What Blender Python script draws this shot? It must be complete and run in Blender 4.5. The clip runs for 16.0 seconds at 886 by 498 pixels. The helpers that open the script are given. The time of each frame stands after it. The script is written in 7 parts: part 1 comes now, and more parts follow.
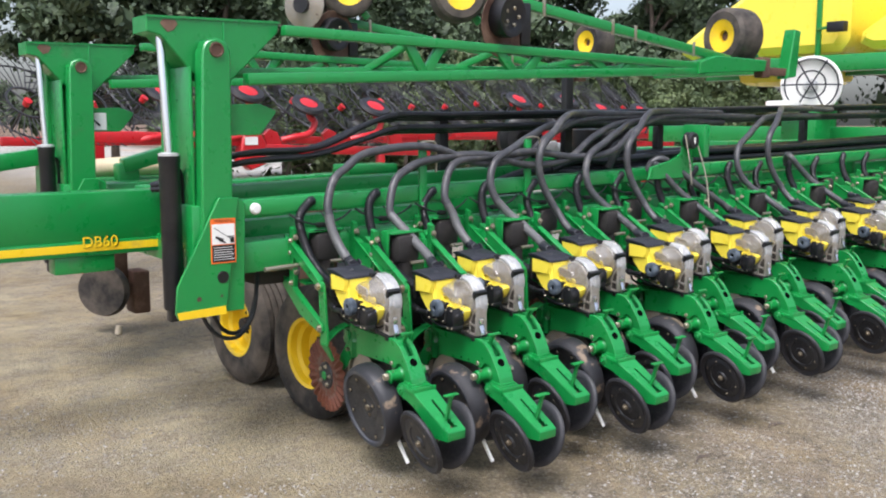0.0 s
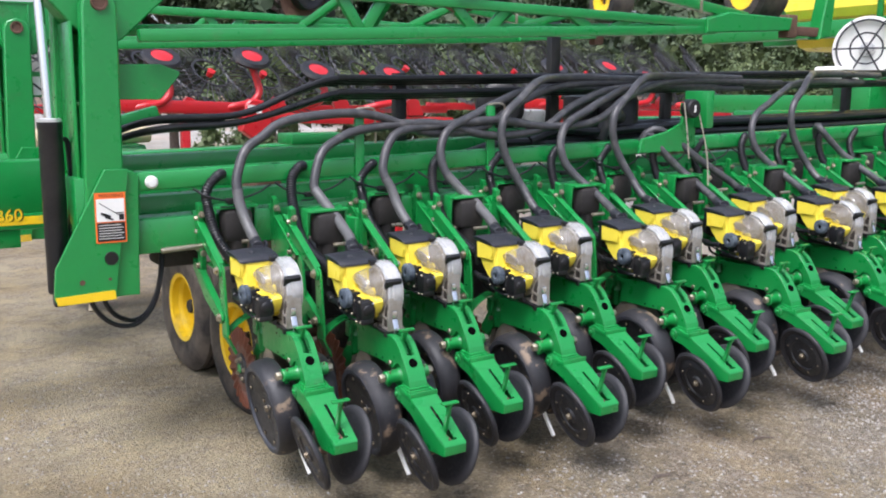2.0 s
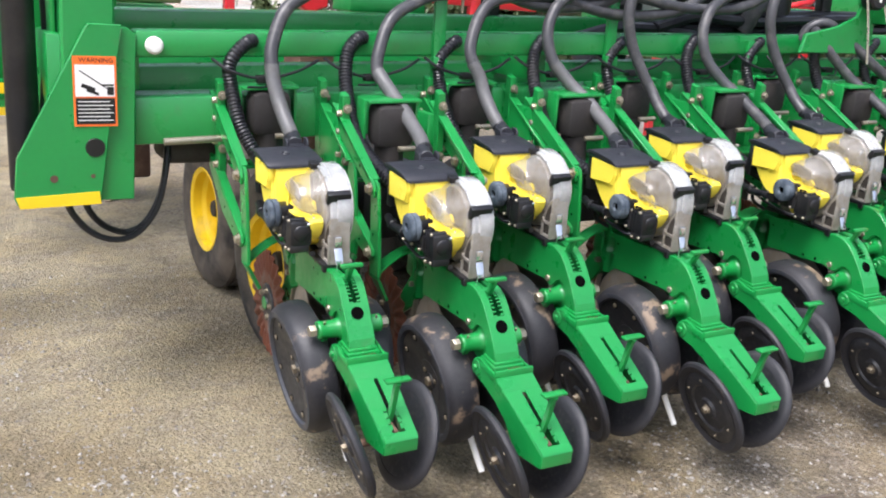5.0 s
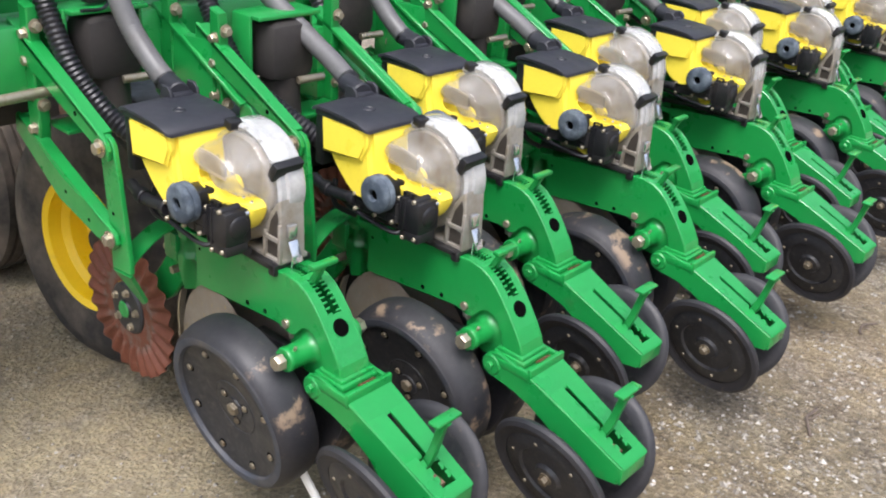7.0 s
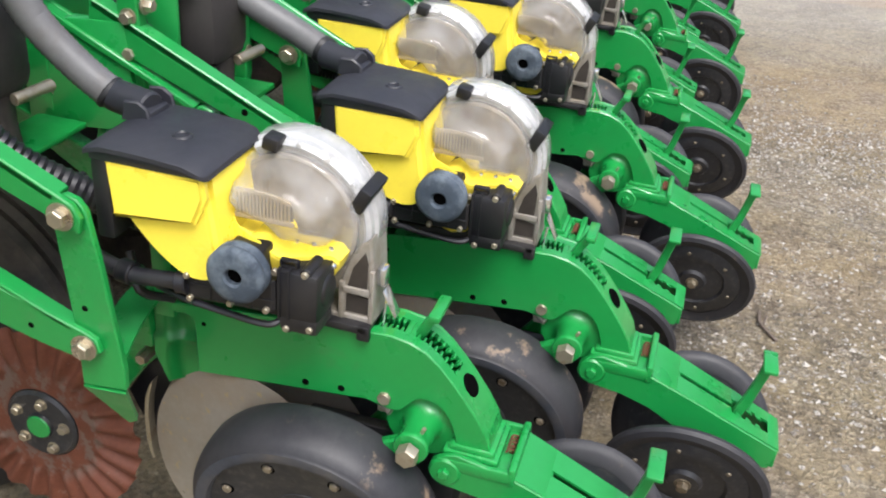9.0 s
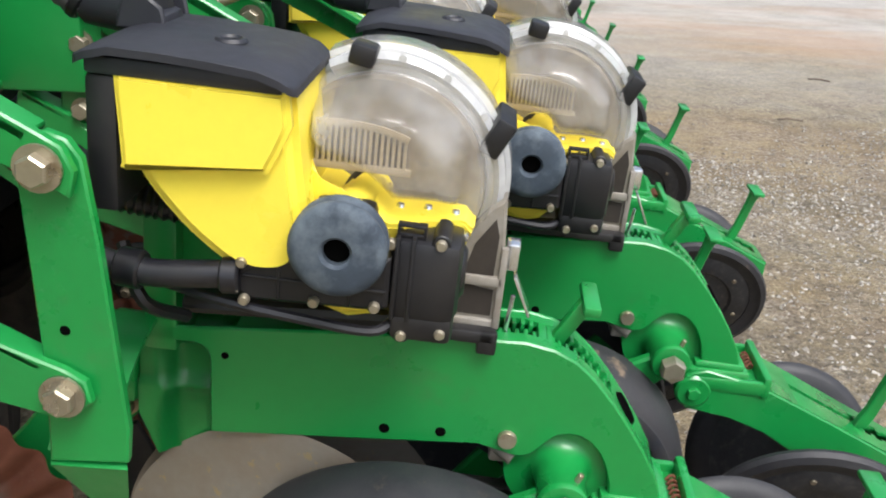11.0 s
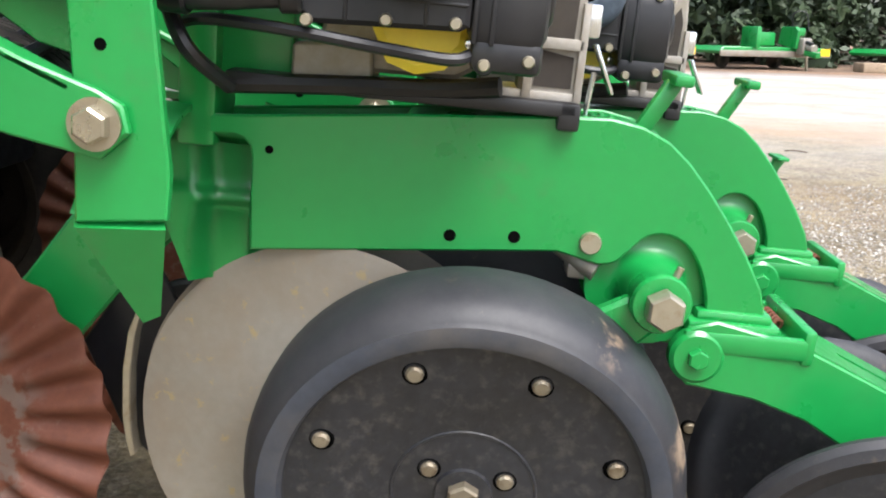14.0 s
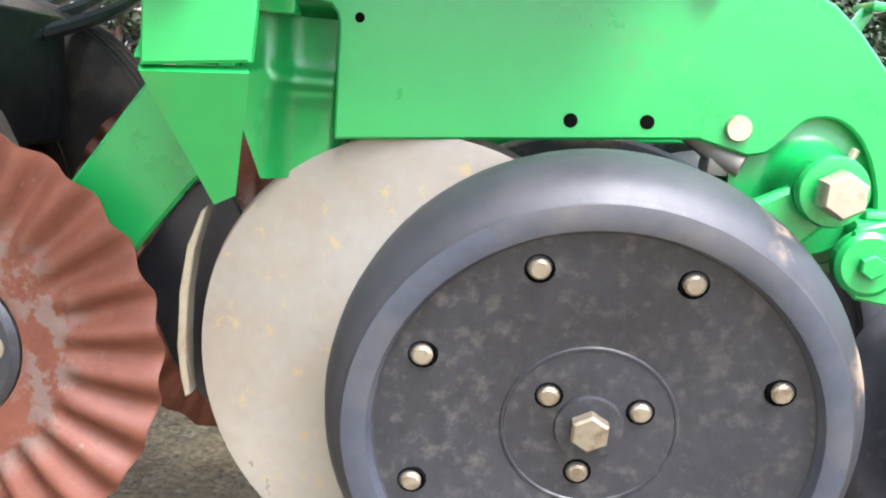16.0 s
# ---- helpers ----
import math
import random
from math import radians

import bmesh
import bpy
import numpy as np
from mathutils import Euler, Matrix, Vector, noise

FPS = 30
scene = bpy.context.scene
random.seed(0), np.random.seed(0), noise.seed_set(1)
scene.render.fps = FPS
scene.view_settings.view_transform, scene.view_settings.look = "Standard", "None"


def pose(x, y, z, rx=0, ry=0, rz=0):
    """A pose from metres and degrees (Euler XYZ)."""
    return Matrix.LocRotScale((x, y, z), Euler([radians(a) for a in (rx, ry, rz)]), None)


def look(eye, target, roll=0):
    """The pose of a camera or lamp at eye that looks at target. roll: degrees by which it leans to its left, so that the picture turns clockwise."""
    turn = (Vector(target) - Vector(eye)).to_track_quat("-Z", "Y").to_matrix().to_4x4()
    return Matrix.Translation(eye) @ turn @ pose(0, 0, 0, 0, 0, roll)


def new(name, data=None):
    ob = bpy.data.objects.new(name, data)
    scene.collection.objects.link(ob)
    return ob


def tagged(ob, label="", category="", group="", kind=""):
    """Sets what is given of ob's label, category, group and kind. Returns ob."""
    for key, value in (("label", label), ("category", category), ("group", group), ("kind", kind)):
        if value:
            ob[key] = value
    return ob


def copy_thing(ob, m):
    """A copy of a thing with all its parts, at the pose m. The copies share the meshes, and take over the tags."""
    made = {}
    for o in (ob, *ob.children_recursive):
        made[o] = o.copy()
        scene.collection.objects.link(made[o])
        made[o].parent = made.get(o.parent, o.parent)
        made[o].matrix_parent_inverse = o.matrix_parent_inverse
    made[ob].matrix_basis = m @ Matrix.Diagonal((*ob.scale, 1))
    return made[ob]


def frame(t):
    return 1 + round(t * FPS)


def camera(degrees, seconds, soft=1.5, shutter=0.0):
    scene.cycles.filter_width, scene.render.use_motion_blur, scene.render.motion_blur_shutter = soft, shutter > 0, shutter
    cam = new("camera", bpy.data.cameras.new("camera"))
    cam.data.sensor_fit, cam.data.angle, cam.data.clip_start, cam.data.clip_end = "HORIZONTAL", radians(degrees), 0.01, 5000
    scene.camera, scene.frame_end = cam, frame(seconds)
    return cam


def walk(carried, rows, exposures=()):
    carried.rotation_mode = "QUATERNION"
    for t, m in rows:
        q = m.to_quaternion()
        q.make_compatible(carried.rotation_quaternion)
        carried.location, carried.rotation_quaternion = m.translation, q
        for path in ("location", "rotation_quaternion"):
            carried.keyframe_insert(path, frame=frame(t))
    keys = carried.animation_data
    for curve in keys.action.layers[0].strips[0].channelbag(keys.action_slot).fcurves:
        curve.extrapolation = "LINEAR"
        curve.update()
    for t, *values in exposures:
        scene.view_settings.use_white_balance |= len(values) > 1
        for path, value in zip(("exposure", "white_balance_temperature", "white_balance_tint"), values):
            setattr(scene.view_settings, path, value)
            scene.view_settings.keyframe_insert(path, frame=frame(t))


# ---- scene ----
cam = camera(50.1, 16.0, soft=2.0)
PATH = [
    (0, (-2.438, -3.526, 1.699), (-1.223, -1.96, 1.432), 0.1),
    (0.5, (-2.198, -3.514, 1.685), (-0.986, -1.946, 1.413), -0.7),
    (1, (-1.919, -3.57, 1.687), (-0.789, -1.942, 1.415), -0.7),
    (1.5, (-1.704, -3.55, 1.657), (-0.614, -1.901, 1.354), -0.8),
    (2, (-1.463, -3.479, 1.662), (-0.406, -1.813, 1.337), 0.2),
    (2.5, (-1.226, -3.48, 1.647), (-0.272, -1.759, 1.289), -1.1),
    (3, (-1.059, -3.438, 1.629), (-0.219, -1.665, 1.24), -0.0),
    (3.5, (-1.044, -3.189, 1.582), (-0.261, -1.402, 1.145), 1.6),
    (4, (-1.075, -2.952, 1.585), (-0.171, -1.228, 1.127), 2.1),
    (4.5, (-1.004, -2.669, 1.518), (-0.079, -0.96, 1.043), 2.9),
    (5, (-0.997, -2.416, 1.521), (-0.046, -0.741, 0.98), 3.7),
    (7.5, (-1.184, -1.047, 1.465), (0.354, -0.041, 0.676), 1.8),
    (8, (-1.124, -0.793, 1.43), (0.473, 0.093, 0.615), 1.0),
    (8.5, (-1.098, -0.585, 1.421), (0.553, 0.143, 0.559), 2.1),
    (9, (-1.121, -0.336, 1.432), (0.617, 0.094, 0.54), 0.9),
    (9.5, (-1.05, -0.164, 1.397), (0.695, 0.096, 0.456), 1.7),
    (12, (-0.813, 0.151, 0.948), (1.123, 0.071, 0.45), 1.4),
    (12.5, (-0.834, 0.154, 0.901), (1.121, 0.095, 0.484), 1.4),
    (13, (-0.849, 0.153, 0.875), (1.101, 0.101, 0.43), 1.8),
    (13.5, (-0.854, 0.156, 0.845), (1.085, 0.107, 0.357), 1.7),
    (14, (-0.839, 0.185, 0.77), (1.109, 0.157, 0.314), 1.6),
    (14.5, (-0.807, 0.223, 0.722), (1.152, 0.231, 0.317), 1.4),
    (15, (-0.762, 0.235, 0.663), (1.213, 0.269, 0.348), 1.3),
    (15.5, (-0.738, 0.25, 0.618), (1.237, 0.292, 0.308), 1.1),
    (16, (-0.731, 0.26, 0.605), (1.24, 0.273, 0.266), 1.5),
]
EXPOSURES = [(0, 1.07, 6200, 12), (1.0, 1.06, 6150, 13), (1.5, 1.03, 6150, 13), (2.2, 1.17, 6100, 14), (3, 1.38, 6050, 14), (5, 1.36, 6250, 13), (7.5, 1.28, 6400, 12), (9.5, 1.22, 6450, 10), (12.5, 1.03, 6450, 8), (13.5, 1.43, 6450, 9), (14.5, 2.14, 6250, 11), (15.2, 2.64, 6100, 13), (16, 2.92, 6050, 13)]
walk(cam, [(t, look(eye, target, roll)) for t, eye, target, roll in PATH], exposures=EXPOSURES)

# ---- world and light ----
world = bpy.data.worlds.new("overcast_sky")
scene.world = world
world.use_nodes = True
wn = world.node_tree
wn.nodes.clear()
w_out = wn.nodes.new("ShaderNodeOutputWorld")
w_bg = wn.nodes.new("ShaderNodeBackground")
w_hs = wn.nodes.new("ShaderNodeHueSaturation")
w_sky = wn.nodes.new("ShaderNodeTexSky")
w_sky.sky_type = "NISHITA"
w_sky.sun_disc = False
w_sky.sun_elevation = radians(60)
w_sky.sun_rotation = radians(237)
w_sky.air_density = 1.0
w_sky.dust_density = 4.0
w_hs.inputs["Saturation"].default_value = 0.6
w_bg.inputs["Strength"].default_value = 0.12
wn.links.new(w_sky.outputs[0], w_hs.inputs["Color"])
wn.links.new(w_hs.outputs[0], w_bg.inputs["Color"])
wn.links.new(w_bg.outputs[0], w_out.inputs["Surface"])

sun_data = bpy.data.lights.new("sun", "SUN")
sun_data.energy = 1.5
sun_data.angle = radians(30)
sun_data.color = (1.0, 0.985, 0.99)
sun_ob = new("sun", sun_data)
sun_ob.matrix_world = look((-9, -7, 20), (0, 0, 0))


# ---- materials ----
def node_mat(name):
    m = bpy.data.materials.new(name)
    m.use_nodes = True
    nt = m.node_tree
    nt.nodes.clear()
    out = nt.nodes.new("ShaderNodeOutputMaterial")
    bs = nt.nodes.new("ShaderNodeBsdfPrincipled")
    nt.links.new(bs.outputs[0], out.inputs[0])
    return m, nt, bs


def coords(nt, vary=True):
    """Object coordinates, shifted by each object's own random number."""
    tc = nt.nodes.new("ShaderNodeTexCoord")
    if not vary:
        return tc.outputs["Object"]
    info = nt.nodes.new("ShaderNodeObjectInfo")
    mul = nt.nodes.new("ShaderNodeMath")
    mul.operation = "MULTIPLY"
    mul.inputs[1].default_value = 37.0
    add = nt.nodes.new("ShaderNodeVectorMath")
    add.operation = "ADD"
    nt.links.new(info.outputs["Random"], mul.inputs[0])
    nt.links.new(tc.outputs["Object"], add.inputs[0])
    nt.links.new(mul.outputs[0], add.inputs[1])
    return add.outputs[0]


def noise_tex(nt, vec, scale, detail=4.0, rough=0.55):
    n = nt.nodes.new("ShaderNodeTexNoise")
    n.inputs["Scale"].default_value = scale
    n.inputs["Detail"].default_value = detail
    n.inputs["Roughness"].default_value = rough
    nt.links.new(vec, n.inputs["Vector"])
    return n.outputs["Fac"]


def ramp(nt, fac, stops):
    r = nt.nodes.new("ShaderNodeValToRGB")
    while len(r.color_ramp.elements) < len(stops):
        r.color_ramp.elements.new(0.5)
    for e, (p, c) in zip(r.color_ramp.elements, stops):
        e.position = p
        e.color = (*c, 1) if len(c) == 3 else c
    nt.links.new(fac, r.inputs[0])
    return r.outputs[0]


def mixed(nt, fac, a, b, mode="MIX"):
    m = nt.nodes.new("ShaderNodeMix")
    m.data_type = "RGBA"
    m.blend_type = mode
    for sock, v in ((m.inputs[0], fac), (m.inputs[6], a), (m.inputs[7], b)):
        if isinstance(v, (int, float)):
            sock.default_value = v
        elif isinstance(v, tuple):
            sock.default_value = (*v, 1)
        else:
            nt.links.new(v, sock)
    return m.outputs[2]


def bumped(nt, bs, height, strength, dist=0.002):
    b = nt.nodes.new("ShaderNodeBump")
    b.inputs["Strength"].default_value = strength
    b.inputs["Distance"].default_value = dist
    nt.links.new(height, b.inputs["Height"])
    nt.links.new(b.outputs[0], bs.inputs["Normal"])


def surface(name, colour, rough=0.5, metal=0.0, vary=0.15, dirt=None, dirt_at=(0.58, 0.75), dirt_scale=7.0, fine=90.0,
            bump=0.15, coat=0.0, rough_vary=0.15, spots=None):
    """A worn surface: two scales of colour, patches of dirt, uneven gloss and a fine relief."""
    m, nt, bs = node_mat(name)
    v = coords(nt)
    big = noise_tex(nt, v, 4.0, 5.0)
    small = noise_tex(nt, v, fine, 3.0)
    lo = tuple(c * (1 - vary) for c in colour)
    hi = tuple(min(1.0, c * (1 + vary)) for c in colour)
    col = ramp(nt, big, [(0.3, lo), (0.7, hi)])
    col = mixed(nt, 0.35, col, ramp(nt, small, [(0.3, lo), (0.7, hi)]))
    if dirt:
        d = noise_tex(nt, v, dirt_scale, 8.0, 0.65)
        col = mixed(nt, ramp(nt, d, [(dirt_at[0], (0, 0, 0)), (dirt_at[1], (1, 1, 1))]), col, dirt)
    if spots:
        s = noise_tex(nt, v, 45.0, 6.0, 0.7)
        col = mixed(nt, ramp(nt, s, [(0.60, (0, 0, 0)), (0.66, (0.85,) * 3)]), col, spots)
    nt.links.new(col, bs.inputs["Base Color"])
    rr = ramp(nt, noise_tex(nt, v, 11.0, 6.0, 0.6),
              [(0.3, (max(0, rough - rough_vary),) * 3), (0.7, (min(1, rough + rough_vary),) * 3)])
    nt.links.new(rr, bs.inputs["Roughness"])
    bs.inputs["Metallic"].default_value = metal
    bs.inputs["Coat Weight"].default_value = coat
    bs.inputs["Coat Roughness"].default_value = 0.2
    if bump:
        bumped(nt, bs, small, bump, 0.001)
    return m


GREEN = surface("green_paint", (0.0075, 0.228, 0.045), 0.36, vary=0.08, dirt=(0.075, 0.15, 0.06), dirt_at=(0.6, 0.9), coat=0.4,
                bump=0.05, fine=60)
YELLOW = surface("yellow_plastic", (0.90, 0.73, 0.070), 0.36, vary=0.05, dirt=(0.7, 0.52, 0.08), dirt_at=(0.6, 0.9), bump=0.08)
YELLOW_PAINT = surface("yellow_paint", (0.82, 0.55, 0.01), 0.4, vary=0.06, dirt=(0.42, 0.3, 0.08), dirt_at=(0.55, 0.8), bump=0.05)
BLACK = surface("black_plastic", (0.0065, 0.0065, 0.0085), 0.45, vary=0.3, dirt=(0.027, 0.025, 0.024), dirt_at=(0.5, 0.8), bump=0.2)
LID = surface("dark_lid_plastic", (0.02, 0.021, 0.028), 0.5, vary=0.25, dirt=(0.05, 0.048, 0.05), dirt_at=(0.55, 0.85), bump=0.3)
RUBBER = surface("tyre_rubber", (0.014, 0.014, 0.017), 0.55, vary=0.3, dirt=(0.06, 0.048, 0.04), dirt_at=(0.56, 0.8), dirt_scale=5,
                 bump=0.3)
HUB = surface("dusty_hub_plastic", (0.0185, 0.0195, 0.0235), 0.46, vary=0.55, dirt=(0.085, 0.078, 0.071), dirt_at=(0.52, 0.86), dirt_scale=64,
              bump=0.5)
LIP = surface("grey_rubber_lip", (0.034, 0.039, 0.052), 0.6, vary=0.3, dirt=(0.075, 0.07, 0.068), dirt_at=(0.45, 0.75), dirt_scale=12, bump=0.3)
TYRE = surface("muddy_tyre", (0.02, 0.018, 0.017), 0.8, vary=0.3, dirt=(0.13, 0.105, 0.083), dirt_at=(0.40, 0.68), dirt_scale=4, bump=0.4)
BAG = surface("air_bag_rubber", (0.02, 0.017, 0.016), 0.7, vary=0.25, dirt=(0.055, 0.044, 0.038), dirt_at=(0.5, 0.8), bump=0.3)
HOSE = surface("grey_hose", (0.05, 0.05, 0.055), 0.42, vary=0.25, dirt=(0.14, 0.135, 0.13), dirt_at=(0.5, 0.8), dirt_scale=16, bump=0.1)
HOSE_LIGHT = surface("pale_ribbed_hose", (0.105, 0.105, 0.108), 0.5, vary=0.2, dirt=(0.08, 0.075, 0.07), dirt_at=(0.5, 0.75), dirt_scale=25)
# grime on rims and hubs; also paints shade of the leg's recesses
GRIME_AND_SHADE = surface("dark_grime", (0.03, 0.024, 0.019), 0.8, vary=0.4, bump=0.4)
HOSE_DARK = surface("black_hose", (0.0095, 0.0095, 0.013), 0.4, vary=0.3, dirt=(0.035, 0.033, 0.034), dirt_at=(0.55, 0.8), bump=0.1)
DRUM = surface("blue_black_rubber", (0.034, 0.048, 0.068), 0.75, vary=0.4, dirt=(0.13, 0.16, 0.19), dirt_at=(0.42, 0.7), dirt_scale=26)
ALU = surface("cast_aluminium", (0.60, 0.60, 0.60), 0.36, metal=0.4, vary=0.12, dirt=(0.3, 0.265, 0.21), dirt_at=(0.52, 0.8), dirt_scale=16, bump=0.3)
HUB_BOLT = surface("worn_hub_bolt", (0.235, 0.20, 0.145), 0.45, metal=0.5, vary=0.3, dirt=(0.12, 0.08, 0.045), dirt_at=(0.5, 0.7), dirt_scale=50)
CAST = surface("dusty_cast_metal", (0.30, 0.28, 0.25), 0.5, metal=0.25, vary=0.2, dirt=(0.2, 0.165, 0.12), dirt_at=(0.45, 0.75), dirt_scale=20, bump=0.4)
ZINC = surface("zinc_bolt", (0.38, 0.34, 0.26), 0.38, metal=0.75, vary=0.2, dirt=(0.25, 0.18, 0.1), dirt_at=(0.55, 0.75), dirt_scale=40)
CHROME = surface("chrome_rod", (0.75, 0.77, 0.8), 0.18, metal=0.95, vary=0.05, bump=0.02, rough_vary=0.06)
DISC = surface("opener_disc_steel", (0.28, 0.255, 0.22), 0.42, metal=0.4, vary=0.14, dirt=(0.24, 0.19, 0.14), dirt_at=(0.42, 0.75),
               spots=(0.36, 0.27, 0.13))
BROWN = surface("brown_rust", (0.1, 0.05, 0.033), 0.75, vary=0.35, dirt=(0.2, 0.12, 0.08), dirt_at=(0.5, 0.7), bump=0.7)
RED = surface("red_paint", (0.50, 0.012, 0.018), 0.38, vary=0.1, dirt=(0.4, 0.03, 0.03), dirt_at=(0.6, 0.85), bump=0.05, coat=0.2)
WHITE = surface("white_plastic", (0.78, 0.77, 0.74), 0.5, vary=0.06, dirt=(0.5, 0.46, 0.4), dirt_at=(0.6, 0.85))
ORANGE = surface("orange_print", (0.85, 0.16, 0.02), 0.5, vary=0.04)
INK = surface("black_print", (0.006, 0.006, 0.006), 0.5, vary=0.1)
LOG = surface("pale_log", (0.55, 0.46, 0.30), 0.8, vary=0.2, dirt=(0.3, 0.22, 0.13), bump=0.5)
# gloss-free black that paints the shade inside holes and recesses
HOLE_SHADE = surface("open_hole", (0.003, 0.003, 0.003), 0.95, vary=0.1, bump=0, rough_vary=0.04)
[n for n in HOLE_SHADE.node_tree.nodes if n.type == "BSDF_PRINCIPLED"][0].inputs["Specular IOR Level"].default_value = 0.0
WOOD = surface("grey_wood", (0.33, 0.25, 0.17), 0.8, vary=0.3, dirt=(0.16, 0.12, 0.09), bump=0.6)
DUSTY = surface("dusty_tan_disc", (0.27, 0.245, 0.21), 0.7, vary=0.25, dirt=(0.17, 0.125, 0.08), dirt_at=(0.45, 0.7), dirt_scale=22)
CREAM = surface("cream_plastic", (0.42, 0.35, 0.25), 0.5, vary=0.08, dirt=(0.35, 0.28, 0.18), dirt_at=(0.5, 0.8), dirt_scale=30)
WIRE = surface("dark_wire", (0.05, 0.05, 0.055), 0.5, metal=0.5, vary=0.2)


def worn_band(name, colour, hi, worn, band, at, rough, metal, extra=None, scale=24.0):
    """A disc's surface with a ring, between the radii of the band, that is worn or caked in patches."""
    m, nt, bs = node_mat(name)
    v = coords(nt)
    tc = nt.nodes.new("ShaderNodeTexCoord")
    flat = nt.nodes.new("ShaderNodeVectorMath")
    flat.operation = "MULTIPLY"
    flat.inputs[1].default_value = (0, 1, 1)
    nt.links.new(tc.outputs["Object"], flat.inputs[0])
    ln = nt.nodes.new("ShaderNodeVectorMath")
    ln.operation = "LENGTH"
    nt.links.new(flat.outputs[0], ln.inputs[0])
    mr = nt.nodes.new("ShaderNodeMapRange")
    mr.inputs["From Max"].default_value = 0.25
    nt.links.new(ln.outputs["Value"], mr.inputs["Value"])
    ring = ramp(nt, mr.outputs[0], [(band[0] * 4, (0, 0, 0)), (band[1] * 4, (1, 1, 1)), (band[2] * 4, (1, 1, 1)), (min(1.0, band[3] * 4), (0, 0, 0))])
    big = noise_tex(nt, v, 6.0, 6.0, 0.6)
    col = ramp(nt, big, [(0.3, colour), (0.7, hi)])
    fine = noise_tex(nt, v, 60.0, 6.0, 0.7)
    col = mixed(nt, 0.5, col, ramp(nt, fine, [(0.3, tuple(c * 0.75 for c in colour)), (0.7, hi)]))
    if extra:
        col = mixed(nt, ramp(nt, noise_tex(nt, v, 38.0, 7.0, 0.7), [(0.62, (0, 0, 0)), (0.68, (0.8,) * 3)]), col, extra)
    patch = ramp(nt, noise_tex(nt, v, scale, 7.0, 0.65), [(at, (0, 0, 0)), (at + 0.06, (1, 1, 1))])
    col = mixed(nt, mixed(nt, 1.0, ring, patch, "MULTIPLY"), col, worn)
    nt.links.new(col, bs.inputs["Base Color"])
    rr = ramp(nt, big, [(0.3, (rough - 0.12,) * 3), (0.7, (rough + 0.12,) * 3)])
    nt.links.new(rr, bs.inputs["Roughness"])
    bs.inputs["Metallic"].default_value = metal
    bumped(nt, bs, fine, 0.4, 0.001)
    return m


RUST = worn_band("rusty_steel", (0.092, 0.025, 0.0125), (0.158, 0.05, 0.026), (0.125, 0.082, 0.066), (0.07, 0.082, 0.110, 0.138), 0.49, 0.62, 0.15,
                 (0.165, 0.09, 0.065), 30.0)
WHEEL_RUBBER = worn_band("press_wheel_rubber", (0.0115, 0.0125, 0.018), (0.031, 0.030, 0.033), (0.20, 0.145, 0.10), (0.190, 0.202, 0.24, 0.25), 0.565, 0.58, 0.0,
                         (0.060, 0.047, 0.038), 9.0)


def clear_plastic(name="clear_dome_plastic", lo=(0.22, 0.205, 0.185), hi=(0.62, 0.615, 0.60), haze=(0.12, 0.50), rough=0.08):
    """Dusty see-through plastic: part clear, part milky."""
    m, nt, bs = node_mat(name)
    v = coords(nt)
    col = ramp(nt, noise_tex(nt, v, 9.0, 6.0), [(0.3, lo), (0.7, hi)])
    nt.links.new(col, bs.inputs["Base Color"])
    bs.inputs["Roughness"].default_value = rough
    bs.inputs["Coat Weight"].default_value = 0.8
    bs.inputs["Coat Roughness"].default_value = 0.08
    bs.inputs["IOR"].default_value = 1.45
    bs.inputs["Specular IOR Level"].default_value = 0.8
    clear = nt.nodes.new("ShaderNodeBsdfTransparent")
    clear.inputs[0].default_value = (0.95, 0.93, 0.89, 1)
    mx = nt.nodes.new("ShaderNodeMixShader")
    fac = ramp(nt, noise_tex(nt, v, 16.0, 8.0, 0.65), [(0.3, (haze[0],) * 3), (0.7, (haze[1],) * 3)])
    nt.links.new(fac, mx.inputs[0])
    nt.links.new(clear.outputs[0], mx.inputs[1])
    nt.links.new(bs.outputs[0], mx.inputs[2])
    out = [n for n in nt.nodes if n.type == "OUTPUT_MATERIAL"][0]
    nt.links.new(mx.outputs[0], out.inputs[0])
    return m


CLEAR = clear_plastic()
MILKY = clear_plastic("hazy_ring_plastic", (0.42, 0.43, 0.43), (0.66, 0.67, 0.68), (0.40, 0.72), 0.2)


